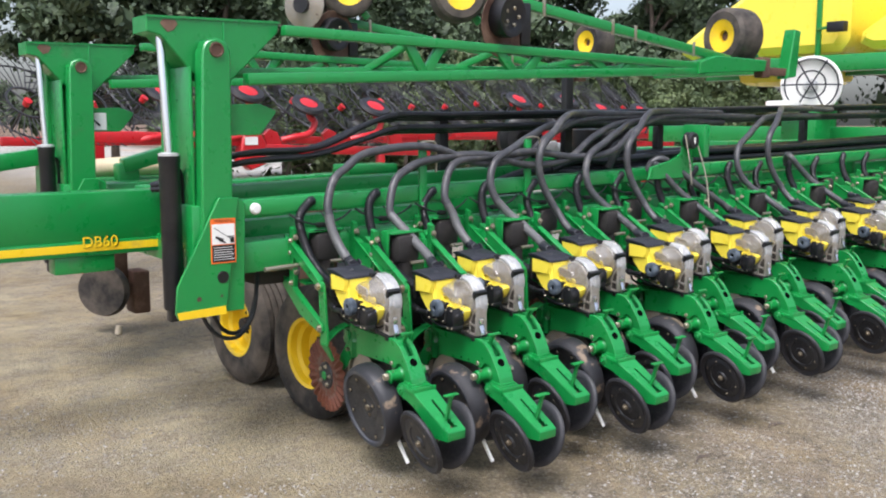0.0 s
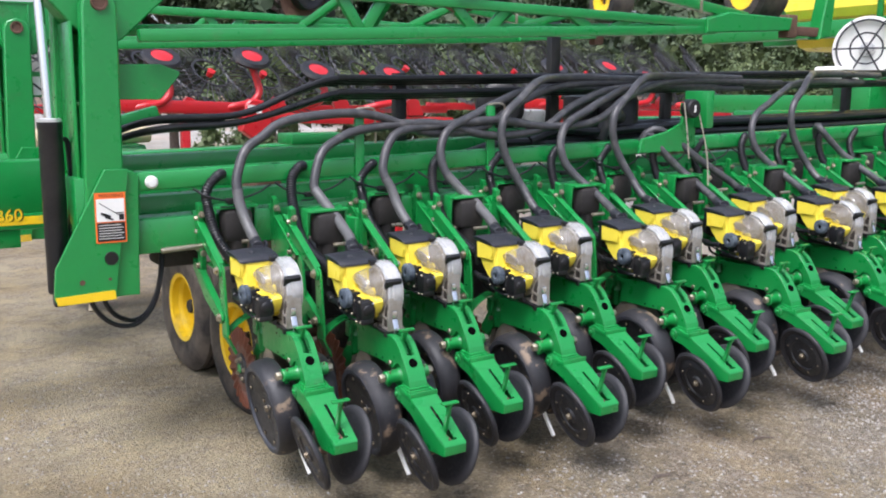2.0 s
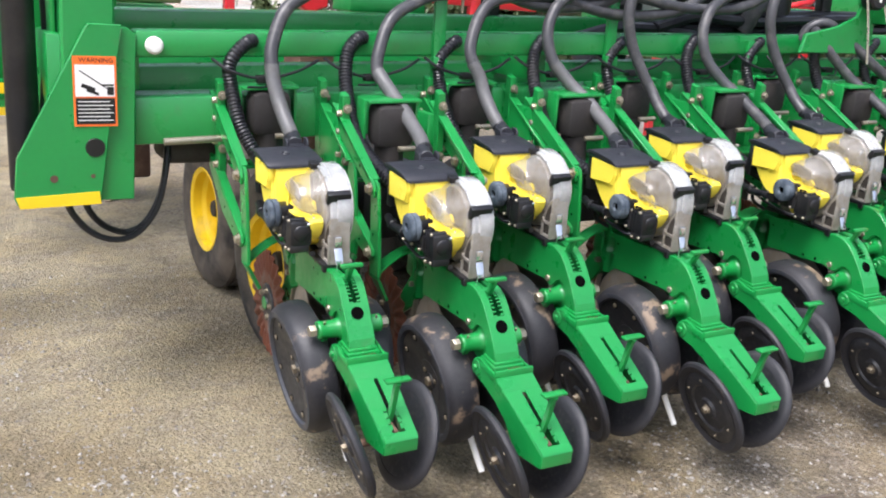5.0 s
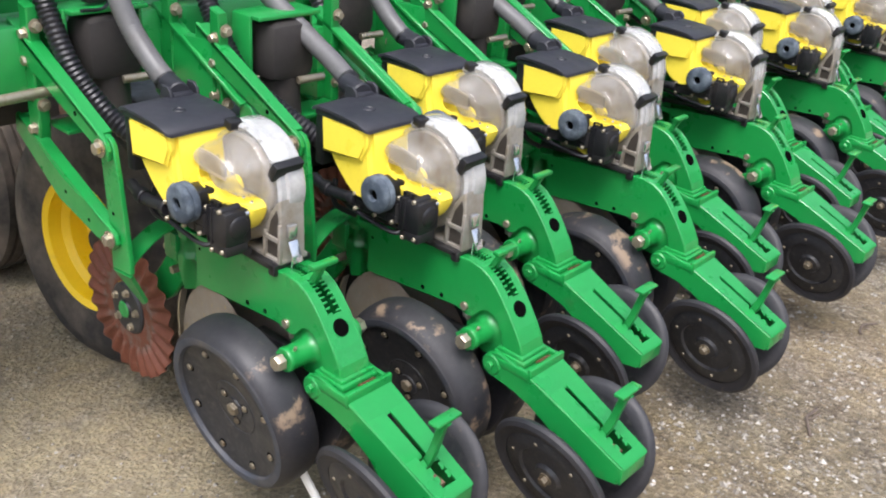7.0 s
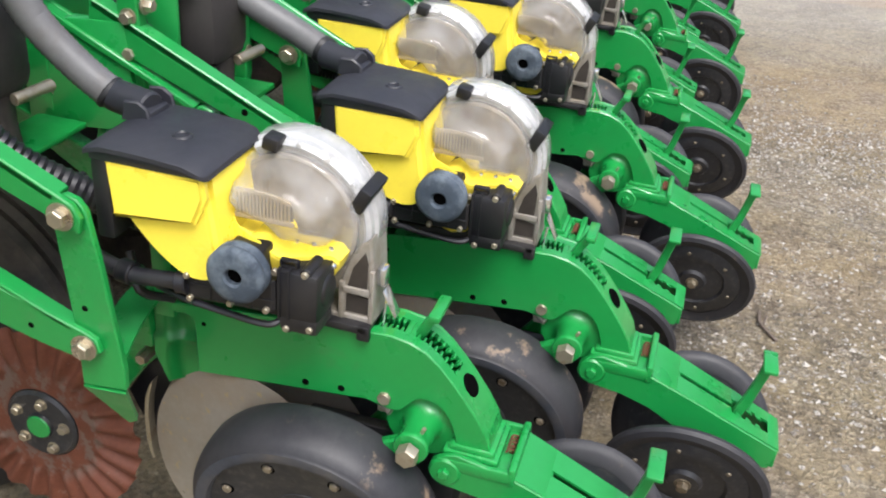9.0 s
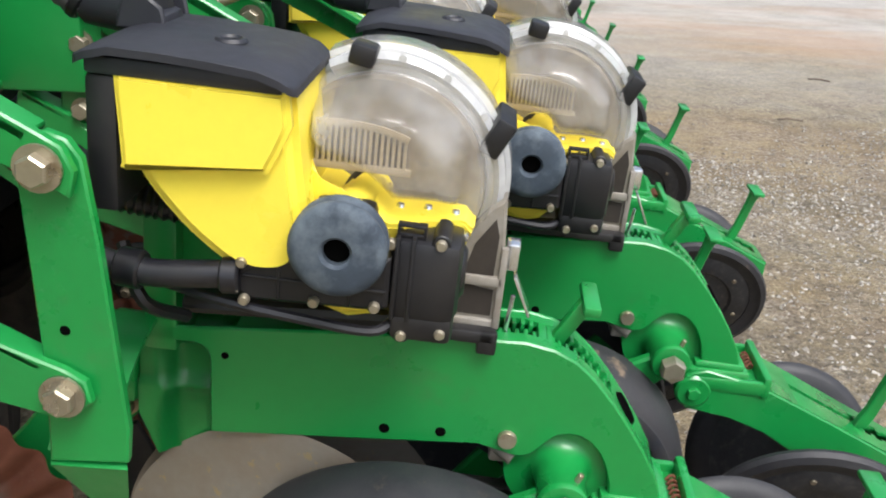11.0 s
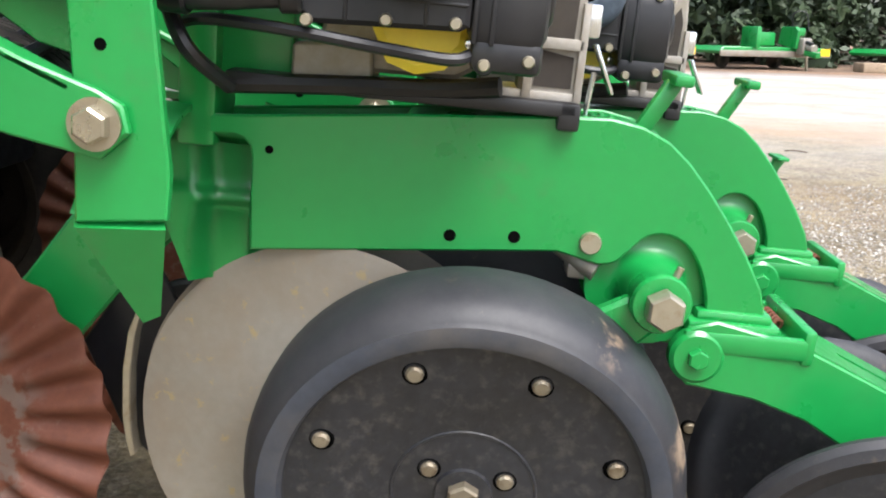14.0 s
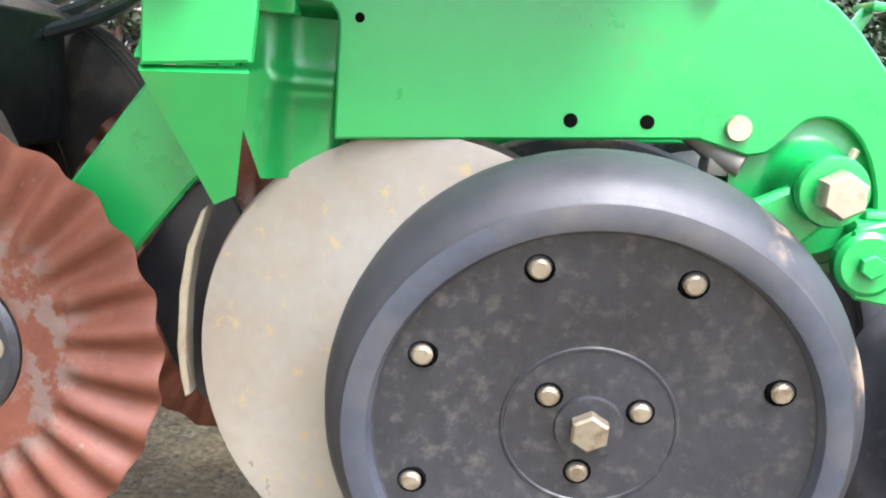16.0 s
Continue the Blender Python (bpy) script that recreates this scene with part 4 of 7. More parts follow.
    pocket = [(0.370, 0.960), (0.226, 0.960), (0.222, 0.930), (0.238, 0.893), (0.252, 0.886), (0.355, 0.877), (0.364, 0.882)]
    pocket = pocket[:2] + eased(pocket[2:], 3)
    mt.prism(pocket, -0.119, -0.10, bev=0.006, seg=3)
    mt.rod((-0.085, 0.182, 0.838), (0.01, 0.165, 0.846), 0.021, 18)
    mt.prism([(0.128, 0.80), (0.132, 0.752), (0.15, 0.733), (0.175, 0.727), (0.20, 0.735), (0.215, 0.765), (0.22, 0.80)], -0.045, 0.02, bev=0.008)
    mt.prism([(0.225, 0.80), (0.225, 0.86), (0.20, 0.862), (0.175, 0.848), (0.17, 0.80)], -0.06, 0.02, bev=0.008)

    def upper(y):
        """Height of the edge between the clear dome and the yellow cover below it."""
        return np.interp(y, (0.03, 0.065, 0.073, 0.106, 0.140, 0.152, 0.165, 0.185, 0.205, 0.212, 0.218, 0.226), (0.820, 0.832, 0.841, 0.843, 0.841, 0.852, 0.862, 0.868, 0.872, 0.880, 0.90, 0.93))

    def bowl(profile, above):
        s = Shape()
        n = 120
        rings = []
        for r, x in profile:
            rings.append([(x, cy + r * math.cos(k * math.tau / n), cz + r * math.sin(k * math.tau / n)) for k in range(n)])
        for a, b in zip(rings, rings[1:]):
            for k in range(n):
                q = [a[k], b[k], b[(k + 1) % n], a[(k + 1) % n]]
                my, mz = sum(v[1] for v in q) / 4, sum(v[2] for v in q) / 4
                hi_z = max(v[2] - upper(v[1]) for v in q)
                lo_z = min(v[2] - upper(v[1]) for v in q)
                if (hi_z > 0.0005 if above else lo_z < -0.0005) and my < 0.226:
                    s.raw([(v[0], v[1], max(v[2], upper(v[1]) - 0.001) if above else min(v[2], upper(v[1]) + 0.001)) for v in q], [(0, 1, 2, 3)])
        bmesh.ops.remove_doubles(s.bm, verts=s.bm.verts, dist=0.00005)
        return s

    rings_at = [0.112, 0.110] + [0.106 - 0.004 * k for k in range(26)]

    def bulge(y, z):
        """How far the clear dome stands out: a bean-shaped bump that falls to a flat rim."""
        q = min(0.0985 - math.hypot(y - cy, z - cz), (y - 0.078) * 1.1, (z - float(upper(y)) - 0.010) * 1.0)
        q = max(0.0, min(1.0, q / 0.022))
        return -0.004 - 0.064 * math.sqrt(max(0.0, 1 - (1 - q) ** 2)) - 0.004 * q

    def cover_depth(r):
        return -0.040 - 0.040 * (1 - (r / 0.09) ** 1.6) if r < 0.09 else -0.040

    low = [(0.0995, 0.0), (0.0990, -0.030), (0.0975, -0.036), (0.094, -0.0395)] + [(r, cover_depth(r)) for r in [0.090 - 0.006 * k for k in range(15)]]
    cover = bowl(low, False)
    bmesh.ops.solidify(cover.bm, geom=cover.bm.faces[:], thickness=0.003)
    mt._join(cover.bm.copy())
    shelf = []
    for k in range(13):
        y = 0.0655 + 0.0075 * k
        z = float(upper(y))
        r = math.hypot(y - cy, z - cz)
        x = cover_depth(r)
        shelf += [(0.0, y, z + 0.0005), (-0.006, y, z), (x + 0.006, y, z - 0.001), (x, y, z - 0.004), (x + 0.004, y, z - 0.008), (0.0, y, z - 0.006)]
    mt.raw(shelf, [(6 * k + j, 6 * k + (j + 1) % 6, 6 * k + 6 + (j + 1) % 6, 6 * k + 6 + j) for k in range(12) for j in range(6)])
    meter = part("seed_meter", mt, YELLOW, u, "yellow plastic seed meter and hopper")
    dm = bowl([(r, 0.016 if k == 0 else 0.002 if k == 1 else 0.0) for k, r in enumerate(rings_at)], True)
    for v in dm.bm.verts:
        if math.hypot(v.co.y - cy, v.co.z - cz) < 0.1085:
            v.co.x = bulge(v.co.y, v.co.z)
    dome = part("clear_dome", dm, CLEAR, meter, "clear dusty plastic seed dome", sharp=60)
    sc = Shape()
    for y, z in ((0.072, 0.826), (0.078, 0.790), (0.100, 0.768), (0.13, 0.757)):
        sc.lathe([(0, -0.008), (0.0045, -0.007), (0.0055, 0.0), (0, 0)], (cover_depth(math.hypot(y - cy, z - cz)) - 0.001, y, z), (1, 0, 0), 10)
    for y in (0.082, 0.108, 0.134):
        z = float(upper(y)) - 0.001
        sc.lathe([(0, 0.004), (0.0035, 0.0035), (0.0045, 0.0), (0, 0)], (-0.024, y, z), (0, 0, 1), 10)
    tagged(part("cover_screws", sc, CHROME, meter), kind="stuff")
    sd = Shape().lathe([(0, 0.008), (0.098, 0.008), (0.102, 0.012), (0.102, 0.02), (0, 0.02)], (0, cy, cz), (1, 0, 0), 48)
    part("seed_disc", sd, DUSTY, meter, "pale dusty seed disc behind the dome")
    arch = [(0.213 - 0.0052 * k, 0.893 + 0.026 * math.sqrt(max(0.04, 1 - ((k - 5) / 14) ** 2))) for k in range(17)]
    # solid plate, darker than the slats, put in for the gaps' shade
    part("screen_backing", Shape().prism(arch + [(0.128, 0.886), (0.213, 0.886)], -0.050, -0.0485, bev=0), DUSTY, meter, "tan plate standing in for the dark gaps of the screen")
    comb = Shape().box(-0.0555, -0.0525, 0.126, 0.215, 0.880, 0.887, 0.001)
    for k in range(16):
        y, zt = arch[k]
        comb.box(-0.0555, -0.0525, y - 0.0040, y - 0.0014, 0.886, zt + 0.002, 0.0)
        q, r_ = Vector((-0.054, *arch[k])), Vector((-0.054, *arch[k + 1]))
        comb.beam(q + Vector((0, 0, 0.004)), r_ + Vector((0, 0, 0.004)), 0.003, 0.006, 0)
    tagged(part("screen", comb, CREAM, meter, "cream plastic comb screen"), kind="stuff")
    # lid: a thin sheet with rounded corners, bent down at its front and back
    ld = Shape()
    rows_ = [(0.219, 0.014), (0.2215, 0.007), (0.226, 0.002), (0.232, 0), (0.25, 0), (0.29, 0), (0.33, 0), (0.37, 0), (0.390, 0), (0.397, 0.003), (0.402, 0.010)]
    lift = lambda y: float(np.interp(y, (0.219, 0.232, 0.25, 0.31, 0.37, 0.385, 0.402), (0.963, 0.971, 0.9765, 0.9815, 0.982, 0.979, 0.970)))
    vs = []
    for y, inset in rows_:
        for x, d in ((-0.125 + inset, -0.0015), (-0.122 + inset, 0.0), (-0.06, 0.0012), (-0.012, 0.0012), (0.049 - inset, 0.0), (0.052 - inset, -0.0015)):
            vs.append((x, y, lift(y) + d))
        for x in (0.052 - inset, 0.048 - inset, -0.012, -0.06, -0.121 + inset, -0.125 + inset):
            vs.append((x, y, lift(y) - 0.008))
    n_ = len(rows_)
    ld.raw(vs, [(12 * k + j, 12 * k + (j + 1) % 12, 12 * k + 12 + (j + 1) % 12, 12 * k + 12 + j) for k in range(n_ - 1) for j in range(12)] + [tuple(range(11, -1, -1)), tuple(12 * (n_ - 1) + j for j in range(12))])
    lid = part("lid", ld, LID, meter, "dark grey hopper lid")
    part("lid_dimple", Shape().lathe([(0.008, 0.001), (0.010, 0.0035), (0.013, 0.003), (0.015, 0.0)], (-0.046, 0.292, 0.981), (0, 0, 1), 18), LID, lid)
    part("lid_rim", Shape().box(-0.116, 0.042, 0.230, 0.394, 0.955, 0.971, 0.004), LID, lid)
    part("hose_port", Shape().rod((0.010, 0.372, 0.986), (0.028, 0.446, 0.990), 0.0245, 18).box(-0.012, 0.040, 0.360, 0.408, 0.972, 0.990, 0.006), LID, lid)
    for x in (-0.020, 0.046):
        part("port_clip", Shape().prism([(0.358, 0.975), (0.362, 0.996), (0.376, 1.006), (0.398, 1.004), (0.404, 0.975)], x, x + 0.007, bev=0.002), LID, lid)
    bk = Shape().box(-0.112, 0.045, 0.368, 0.396, 0.835, 0.955, 0.006)
    bk.box(-0.012, 0.090, 0.028, 0.345, 0.6995, 0.713, 0.003).box(-0.012, 0.0, 0.026, 0.046, 0.688, 0.713, 0.003)
    bk.tube([(-0.004, 0.345, 0.70), (-0.008, 0.25, 0.708), (-0.008, 0.15, 0.714), (-0.02, 0.10, 0.722)], 0.009, 8)
    part("base", bk, BLACK, meter, "black plastic base and back plate")
    # cast half ring round the back of the dome, on two legs
    al = Shape()
    n = 34
    for k in range(n):
        t0, t1 = (radians(-40 + 158 * q / n) for q in (k, k + 1))
        ring = []
        for t in (t0, t1):
            c, s_ = -math.cos(t), math.sin(t)
            for r, x in ((0.104, 0.018), (0.116, 0.012), (0.122, 0.018), (0.1225, 0.030), (0.1275, 0.034), (0.1285, 0.070), (0.122, 0.080), (0.104, 0.080)):
                ring.append((x, cy + c * r, cz + s_ * r))
        al.raw(ring, [(q, (q + 1) % 8, 8 + (q + 1) % 8, 8 + q) for q in range(8)] + ([(7, 6, 5, 4, 3, 2, 1, 0)] if k == 0 else []) + ([(8, 9, 10, 11, 12, 13, 14, 15)] if k == n - 1 else []))
    bmesh.ops.remove_doubles(al.bm, verts=al.bm.verts, dist=0.00005)
    leg = Shape().prism([(0.026, 0.712), (0.084, 0.712), (0.082, 0.77), (0.066, 0.815), (0.048, 0.84), (0.034, 0.85), (0.030, 0.80)], 0.008, 0.072, bev=0.003)
    leg.box(0.004, 0.078, 0.026, 0.145, 0.710, 0.720, 0.002).box(0.002, 0.010, 0.026, 0.033, 0.712, 0.80, 0.001).box(0.002, 0.010, 0.072, 0.080, 0.712, 0.775, 0.001)
    leg.box(0.002, 0.010, 0.028, 0.078, 0.758, 0.768, 0.001)
    leg.prism([(0.05, 0.80), (0.085, 0.755), (0.14, 0.722), (0.275, 0.720), (0.262, 0.765), (0.15, 0.79)], 0.012, 0.07, bev=0.004)
    foot = part("housing_leg", leg, CAST, meter, "dusty cast metal leg")
    # dark sheets on the leg's face paint the shade of two recesses
    part("recess", Shape().prism([(0.038, 0.768), (0.068, 0.768), (0.060, 0.80), (0.042, 0.828), (0.037, 0.81)], 0.0065, 0.0082, bev=0), GRIME_AND_SHADE, foot, "dark brown sheet painted as a shaded recess")
    part("recess", Shape().prism([(0.036, 0.724), (0.070, 0.724), (0.069, 0.757), (0.036, 0.752)], 0.0065, 0.0082, bev=0), GRIME_AND_SHADE, foot, "dark brown sheet painted as a shaded recess")
    for ang in (38, 62, 84):
        t = radians(ang)
        al.rod((0.020, cy - math.cos(t) * 0.119, cz + math.sin(t) * 0.119), (0.011, cy - math.cos(t) * 0.119, cz + math.sin(t) * 0.119), 0.004, 8)
    part("housing", al, MILKY, meter, "hazy clear plastic half ring round the dome")
    part("back_shell", Shape().lathe([(0.100, 0.030), (0.116, 0.055), (0.116, 0.085), (0, 0.09)], (0, cy, cz), (1, 0, 0), 44), ALU, meter, "grey back shell of the seed meter")
    for ang, w, x0, x1 in ((101, 0.012, -0.006, 0.024), (27, 0.019, 0.002, 0.074)):
        t = radians(ang)
        p3 = Vector((0, cy - math.cos(t) * 0.122, cz + math.sin(t) * 0.122))
        c3 = Shape().box(x0, x1, -w, w, -0.010, 0.010, 0.003, Matrix.Translation(p3) @ Matrix.Rotation(-(math.pi / 2 - t), 4, "X"))
        part("clip", c3, BLACK, meter, "black plastic clip")
    lt = Shape().box(0.018, 0.040, 0.014, 0.028, 0.770, 0.80, 0.003).beam((0.028, 0.016, 0.765), (0.028, -0.004, 0.722), 0.024, 0.003, 0.001)
    lt.rod((0.028, 0.014, 0.74), (0.028, 0.018, 0.690), 0.0025, 8)
    part("latch", lt, CHROME, meter, "bright spring latch")
    # drive: motor box, gear arm, shaft sleeve, cable and drum
    mo = Shape().box(-0.099, -0.030, 0.070, 0.134, 0.758, 0.837, 0.011)
    mo.box(-0.1005, -0.032, 0.112, 0.116, 0.760, 0.839, 0.001).box(-0.1005, -0.032, 0.126, 0.130, 0.760, 0.839, 0.001)
    mo.lathe([(0, 0), (0.020, 0), (0.024, 0.003), (0.026, 0.006), (0, 0.006)], (-0.064, 0.066, 0.800), (0, 1, 0), 24)
    part("motor_foot", Shape().box(-0.097, -0.038, 0.072, 0.130, 0.738, 0.766, 0.007), BLACK, meter)
    ear = Shape().box(-0.090, -0.080, 0.104, 0.130, 0.836, 0.841, 0.001).box(-0.090, -0.080, 0.104, 0.107, 0.838, 0.848, 0.001).box(-0.090, -0.080, 0.127, 0.130, 0.838, 0.848, 0.001)
    part("ear", ear.box(-0.090, -0.080, 0.104, 0.130, 0.846, 0.849, 0.001), BLACK, meter)
    for y, z in ((0.090, 0.836), (0.118, 0.744), (0.083, 0.750)):
        part("screw_post", Shape().rod((-0.095, y, z), (-0.05, y, z), 0.0085, 12), BLACK, meter)
    motor = part("motor_box", mo, BLACK, meter, "black plastic motor box with moulded ribs")
    ga = Shape().prism([(0.132, 0.772), (0.132, 0.820), (0.20, 0.816), (0.268, 0.806), (0.268, 0.772), (0.255, 0.764), (0.14, 0.768)], -0.104, -0.050, bev=0.004)
    ga.box(-0.106, -0.10, 0.134, 0.262, 0.787, 0.790, 0.001).box(-0.106, -0.10, 0.165, 0.168, 0.770, 0.815, 0.001).box(-0.106, -0.10, 0.228, 0.231, 0.768, 0.810, 0.001)
    ga.rod((-0.106, 0.262, 0.802), (-0.06, 0.262, 0.802), 0.011, 12)
    ga.rod((-0.115, 0.176, 0.834), (-0.03, 0.176, 0.834), 0.022, 16).rod((-0.03, 0.176, 0.846), (0.0, 0.172, 0.85), 0.016, 14)
    ga.box(-0.104, -0.06, 0.150, 0.206, 0.800, 0.860, 0.008)
    part("gear_arm", ga, BLACK, meter, "black ribbed gear arm")
    part("drive_shaft", Shape().tube([(-0.100, 0.264, 0.787), (-0.102, 0.30, 0.783), (-0.101, 0.34, 0.778), (-0.098, 0.375, 0.779), (-0.090, 0.42, 0.786)], 0.0128, 14)
         .rod((-0.102, 0.264, 0.786), (-0.103, 0.281, 0.785), 0.0165, 16), HOSE_DARK, meter, "grey-black drive shaft sleeve")
    part("shaft_collar", Shape().rod((-0.099, 0.352, 0.778), (-0.097, 0.376, 0.779), 0.0180, 18), BLACK, meter)
    part("cable", Shape().tube([(-0.085, 0.126, 0.752), (-0.100, 0.145, 0.746), (-0.102, 0.20, 0.750), (-0.098, 0.28, 0.757), (-0.075, 0.345, 0.758), (-0.04, 0.38, 0.75)], 0.0052, 8), HOSE_DARK, meter)
    part("cable", Shape().tube([(-0.03, 0.335, 0.70), (-0.075, 0.362, 0.735), (-0.05, 0.39, 0.78)], 0.007, 8), HOSE_DARK, meter)
    part("meter_foot", Shape().prism([(0.288, 0.742), (0.216, 0.748), (0.214, 0.712), (0.288, 0.712)], 0.0, 0.07, bev=0.003), CAST, meter, "dusty grey metal foot")
    bolt_set(motor, "screw", ZINC, [(-0.096, y, z) for y, z in ((0.090, 0.836), (0.083, 0.750), (0.118, 0.744), (0.134, 0.832))] + [(-0.107, y, z) for y, z in ((0.143, 0.774), (0.197, 0.772), (0.262, 0.802), (0.259, 0.766))],
             0.0052, 0.005, label="bright screw", round_head=True)
    dr = Shape().lathe([(0.0, 0.024), (0.0118, 0.024), (0.0118, -0.001), (0.0145, -0.004), (0.033, -0.004), (0.0395, -0.001), (0.0425, 0.004), (0.0420, 0.010), (0.040, 0.013), (0.0425, 0.017), (0.0420, 0.026),
                        (0.036, 0.031), (0, 0.031)], (-0.134, 0.176, 0.834), (1, 0, 0), 40)
    part("drum", dr, DRUM, meter, "blue-black rubber drum with a round hole")
    # black disc set in the bore, painting its depth as shade
    part("bore", Shape().lathe([(0, 0), (0.0116, 0.0), (0.0117, 0.004)], (-0.128, 0.176, 0.834), (1, 0, 0), 24), HOLE_SHADE, meter, "black disc painted as shade in the drum's bore")
    vt = Shape().tube([(0.02, 0.30, 0.80), (0.0, 0.37, 0.805), (0.0, 0.47, 0.82), (0.02, 0.52, 0.84)], 0.015, 12, 4, 0.003, 0.008)
    part("corrugated_hose", vt, HOSE_DARK, meter)
    bb = Shape().box(0.02, 0.06, 0.29, 0.36, 0.70, 0.80, 0.004).box(0.0, 0.08, 0.355, 0.39, 0.64, 0.83, 0.004)
    part("inner_bracket", bb, GREEN, u)

    # corrugated vacuum hose up to the bar
    vh = Shape().tube([(-0.020, 0.735, 1.255), (-0.049, 0.715, 1.249), (-0.093, 0.704, 1.211), (-0.112, 0.700, 1.171), (-0.110, 0.690, 1.119), (-0.108, 0.660, 1.066), (-0.102, 0.630, 1.013),
                       (-0.087, 0.605, 0.965), (-0.05, 0.55, 0.89), (0.0, 0.46, 0.83), (0.02, 0.40, 0.82)], 0.0215, 12, 5, 0.003, 0.012)
    part("vacuum_hose", vh, HOSE_DARK, u, "black corrugated vacuum hose")
    return u


# each unit hangs a little nose-up from the toolbar and leans with the slope of the frame
HANG = pose(0.0396, 0.076, -0.0063, 4.011, -1.574, -2.122)
unit = row_unit()
unit.matrix_basis = HANG
hose_proto = part("vacuum_hose", Shape().tube([(0.005, 0.925, 1.283), (-0.030, 0.900, 1.277), (-0.068, 0.882, 1.240), (-0.085, 0.860, 1.180), (-0.094, 0.815, 1.105), (-0.098, 0.750, 1.035), (-0.090, 0.665, 0.955),
                                               (-0.055, 0.560, 0.890), (0.0, 0.46, 0.83), (0.02, 0.40, 0.82)], 0.0225, 12, 5, 0.003, 0.012), HOSE_DARK, unit)
far_hose = hose_proto.data
bpy.data.objects.remove(hose_proto)
for k in range(1, UNITS):
    made = copy_thing(unit, Matrix.Translation((UNIT_STEP * k - 0.021 * (k % 2), UNIT_BACK * (k % 2), RISE * UNIT_STEP * k - UNIT_DROP * (k % 2))) @ HANG)
    if k % 2:
        # the units that stand further back reach the air bar with a longer hose
        for c in made.children:
            if c.name.startswith("vacuum_hose"):
                c.data = far_hose


# ---- planter frame ----
SHEAR = Matrix.Identity(4)
SHEAR[2][0] = RISE
fr = thing("planter_frame", (0, 0, 0), "long green steel planter toolbar frame with stacked bars", "planter frame")
LONG = 13.0
part("main_toolbar", Shape().box(-0.385, LONG, 0.745, 0.925, 0.955, 1.112, 0.012).turned(SHEAR), GREEN, fr)
part("air_bar", Shape().box(-0.38, LONG, 0.715, 0.815, 1.240, 1.326, 0.014).turned(SHEAR), GREEN, fr)
part("lower_rail", Shape().box(-0.38, LONG, 1.13, 1.25, 0.98, 1.17, 0.008).turned(SHEAR), GREEN, fr)
part("middle_bar", Shape().box(-0.45, 1.75, 1.12, 1.25, 1.265, 1.368, 0.012).turned(SHEAR), GREEN, fr)
part("front_bar", Shape().box(-0.45, 1.30, 1.85, 2.02, 1.22, 1.335, 0.012).turned(SHEAR), GREEN, fr)
wing = Shape().box(-3.2, -0.45, 1.49, 1.66, 0.995, 1.075, 0.01).box(-3.2, -0.45, 1.50, 1.66, 1.07, 1.33, 0.012)
wing.box(-1.06, -0.75, 1.51, 1.62, 0.905, 1.0, 0.006)
part("wing_beam", wing, GREEN, fr)
part("outer_bar", Shape().box(-0.72, 2.4, 2.80, 2.95, 0.93, 1.10, 0.01), GREEN, fr)
part("outer_link", Shape().box(-0.52, -0.38, 0.92, 2.82, 0.95, 1.09, 0.01), GREEN, fr)
part("stripe", Shape().box(-3.2, -0.452, 1.4875, 1.4895, 1.020, 1.060, 0.0).turned(Matrix.Identity(4)), YELLOW_PAINT, fr, "yellow painted stripe")
lettering("model_lettering", "DB60", 0.082, YELLOW_PAINT, fr, pose(-0.832, 1.484, 1.066, 90, 0, 0), 0.002)
lettering("lettering_shadow", "DB60", 0.084, INK, fr, pose(-0.828, 1.486, 1.064, 90, 0, 0), 0.001)
for x in (-0.40, 1.2, 2.6, 5.4, 8.2):
    part("cross_member", Shape().box(x, x + 0.05, 0.80, 1.95, 1.13 + RISE * x, 1.30 + RISE * x, 0.006), GREEN, fr)
kn = Shape().lathe([(0, -0.026), (0.02, -0.024), (0.028, -0.014), (0.028, 0.0), (0.02, 0.004), (0, 0.004)], (-0.322, 0.712, 1.272), (0, 1, 0), 24)
part("end_knob", kn, WHITE, fr, "round white plastic end knob")
part("hitch_pin", Shape().rod((-0.312, 0.64, 0.975), (-0.10, 0.655, 0.980), 0.012, 14), ZINC, fr, "bare steel pin")
for k in range(1, UNITS, 2):
    for x in (-0.148, 0.196):
        z = RISE * UNIT_STEP * k - UNIT_DROP
        part("spacer_bracket", Shape().box(UNIT_STEP * k + x, UNIT_STEP * k + x + 0.032, 0.54, 0.748, 0.90 + z, 1.09 + z, 0.004), GREEN, fr)

# uprights with wire hooks that carry the hoses
for i in range(5):
    x = 0.70 + 0.79 * i
    dz = RISE * x
    p = part("hose_post", Shape().box(x - 0.024, x + 0.024, 0.695, 0.714, 0.93 + dz, (1.56 if i < 2 else 1.30) + dz, 0.003).box(x - 0.03, x + 0.03, 0.68, 0.71, 1.20 + dz, 1.24 + dz, 0.003),
             GREEN, fr)
    if i < 2:
        part("wire_hook", Shape().tube([(x - 0.02, 0.70, 1.565 + dz), (x + 0.03, 0.69, 1.572 + dz), (x + 0.075, 0.685, 1.56 + dz), (x + 0.08, 0.685, 1.50 + dz), (x + 0.08, 0.685, 1.40 + dz)],
                                       0.006, 8), ZINC, p, "galvanised wire hook")


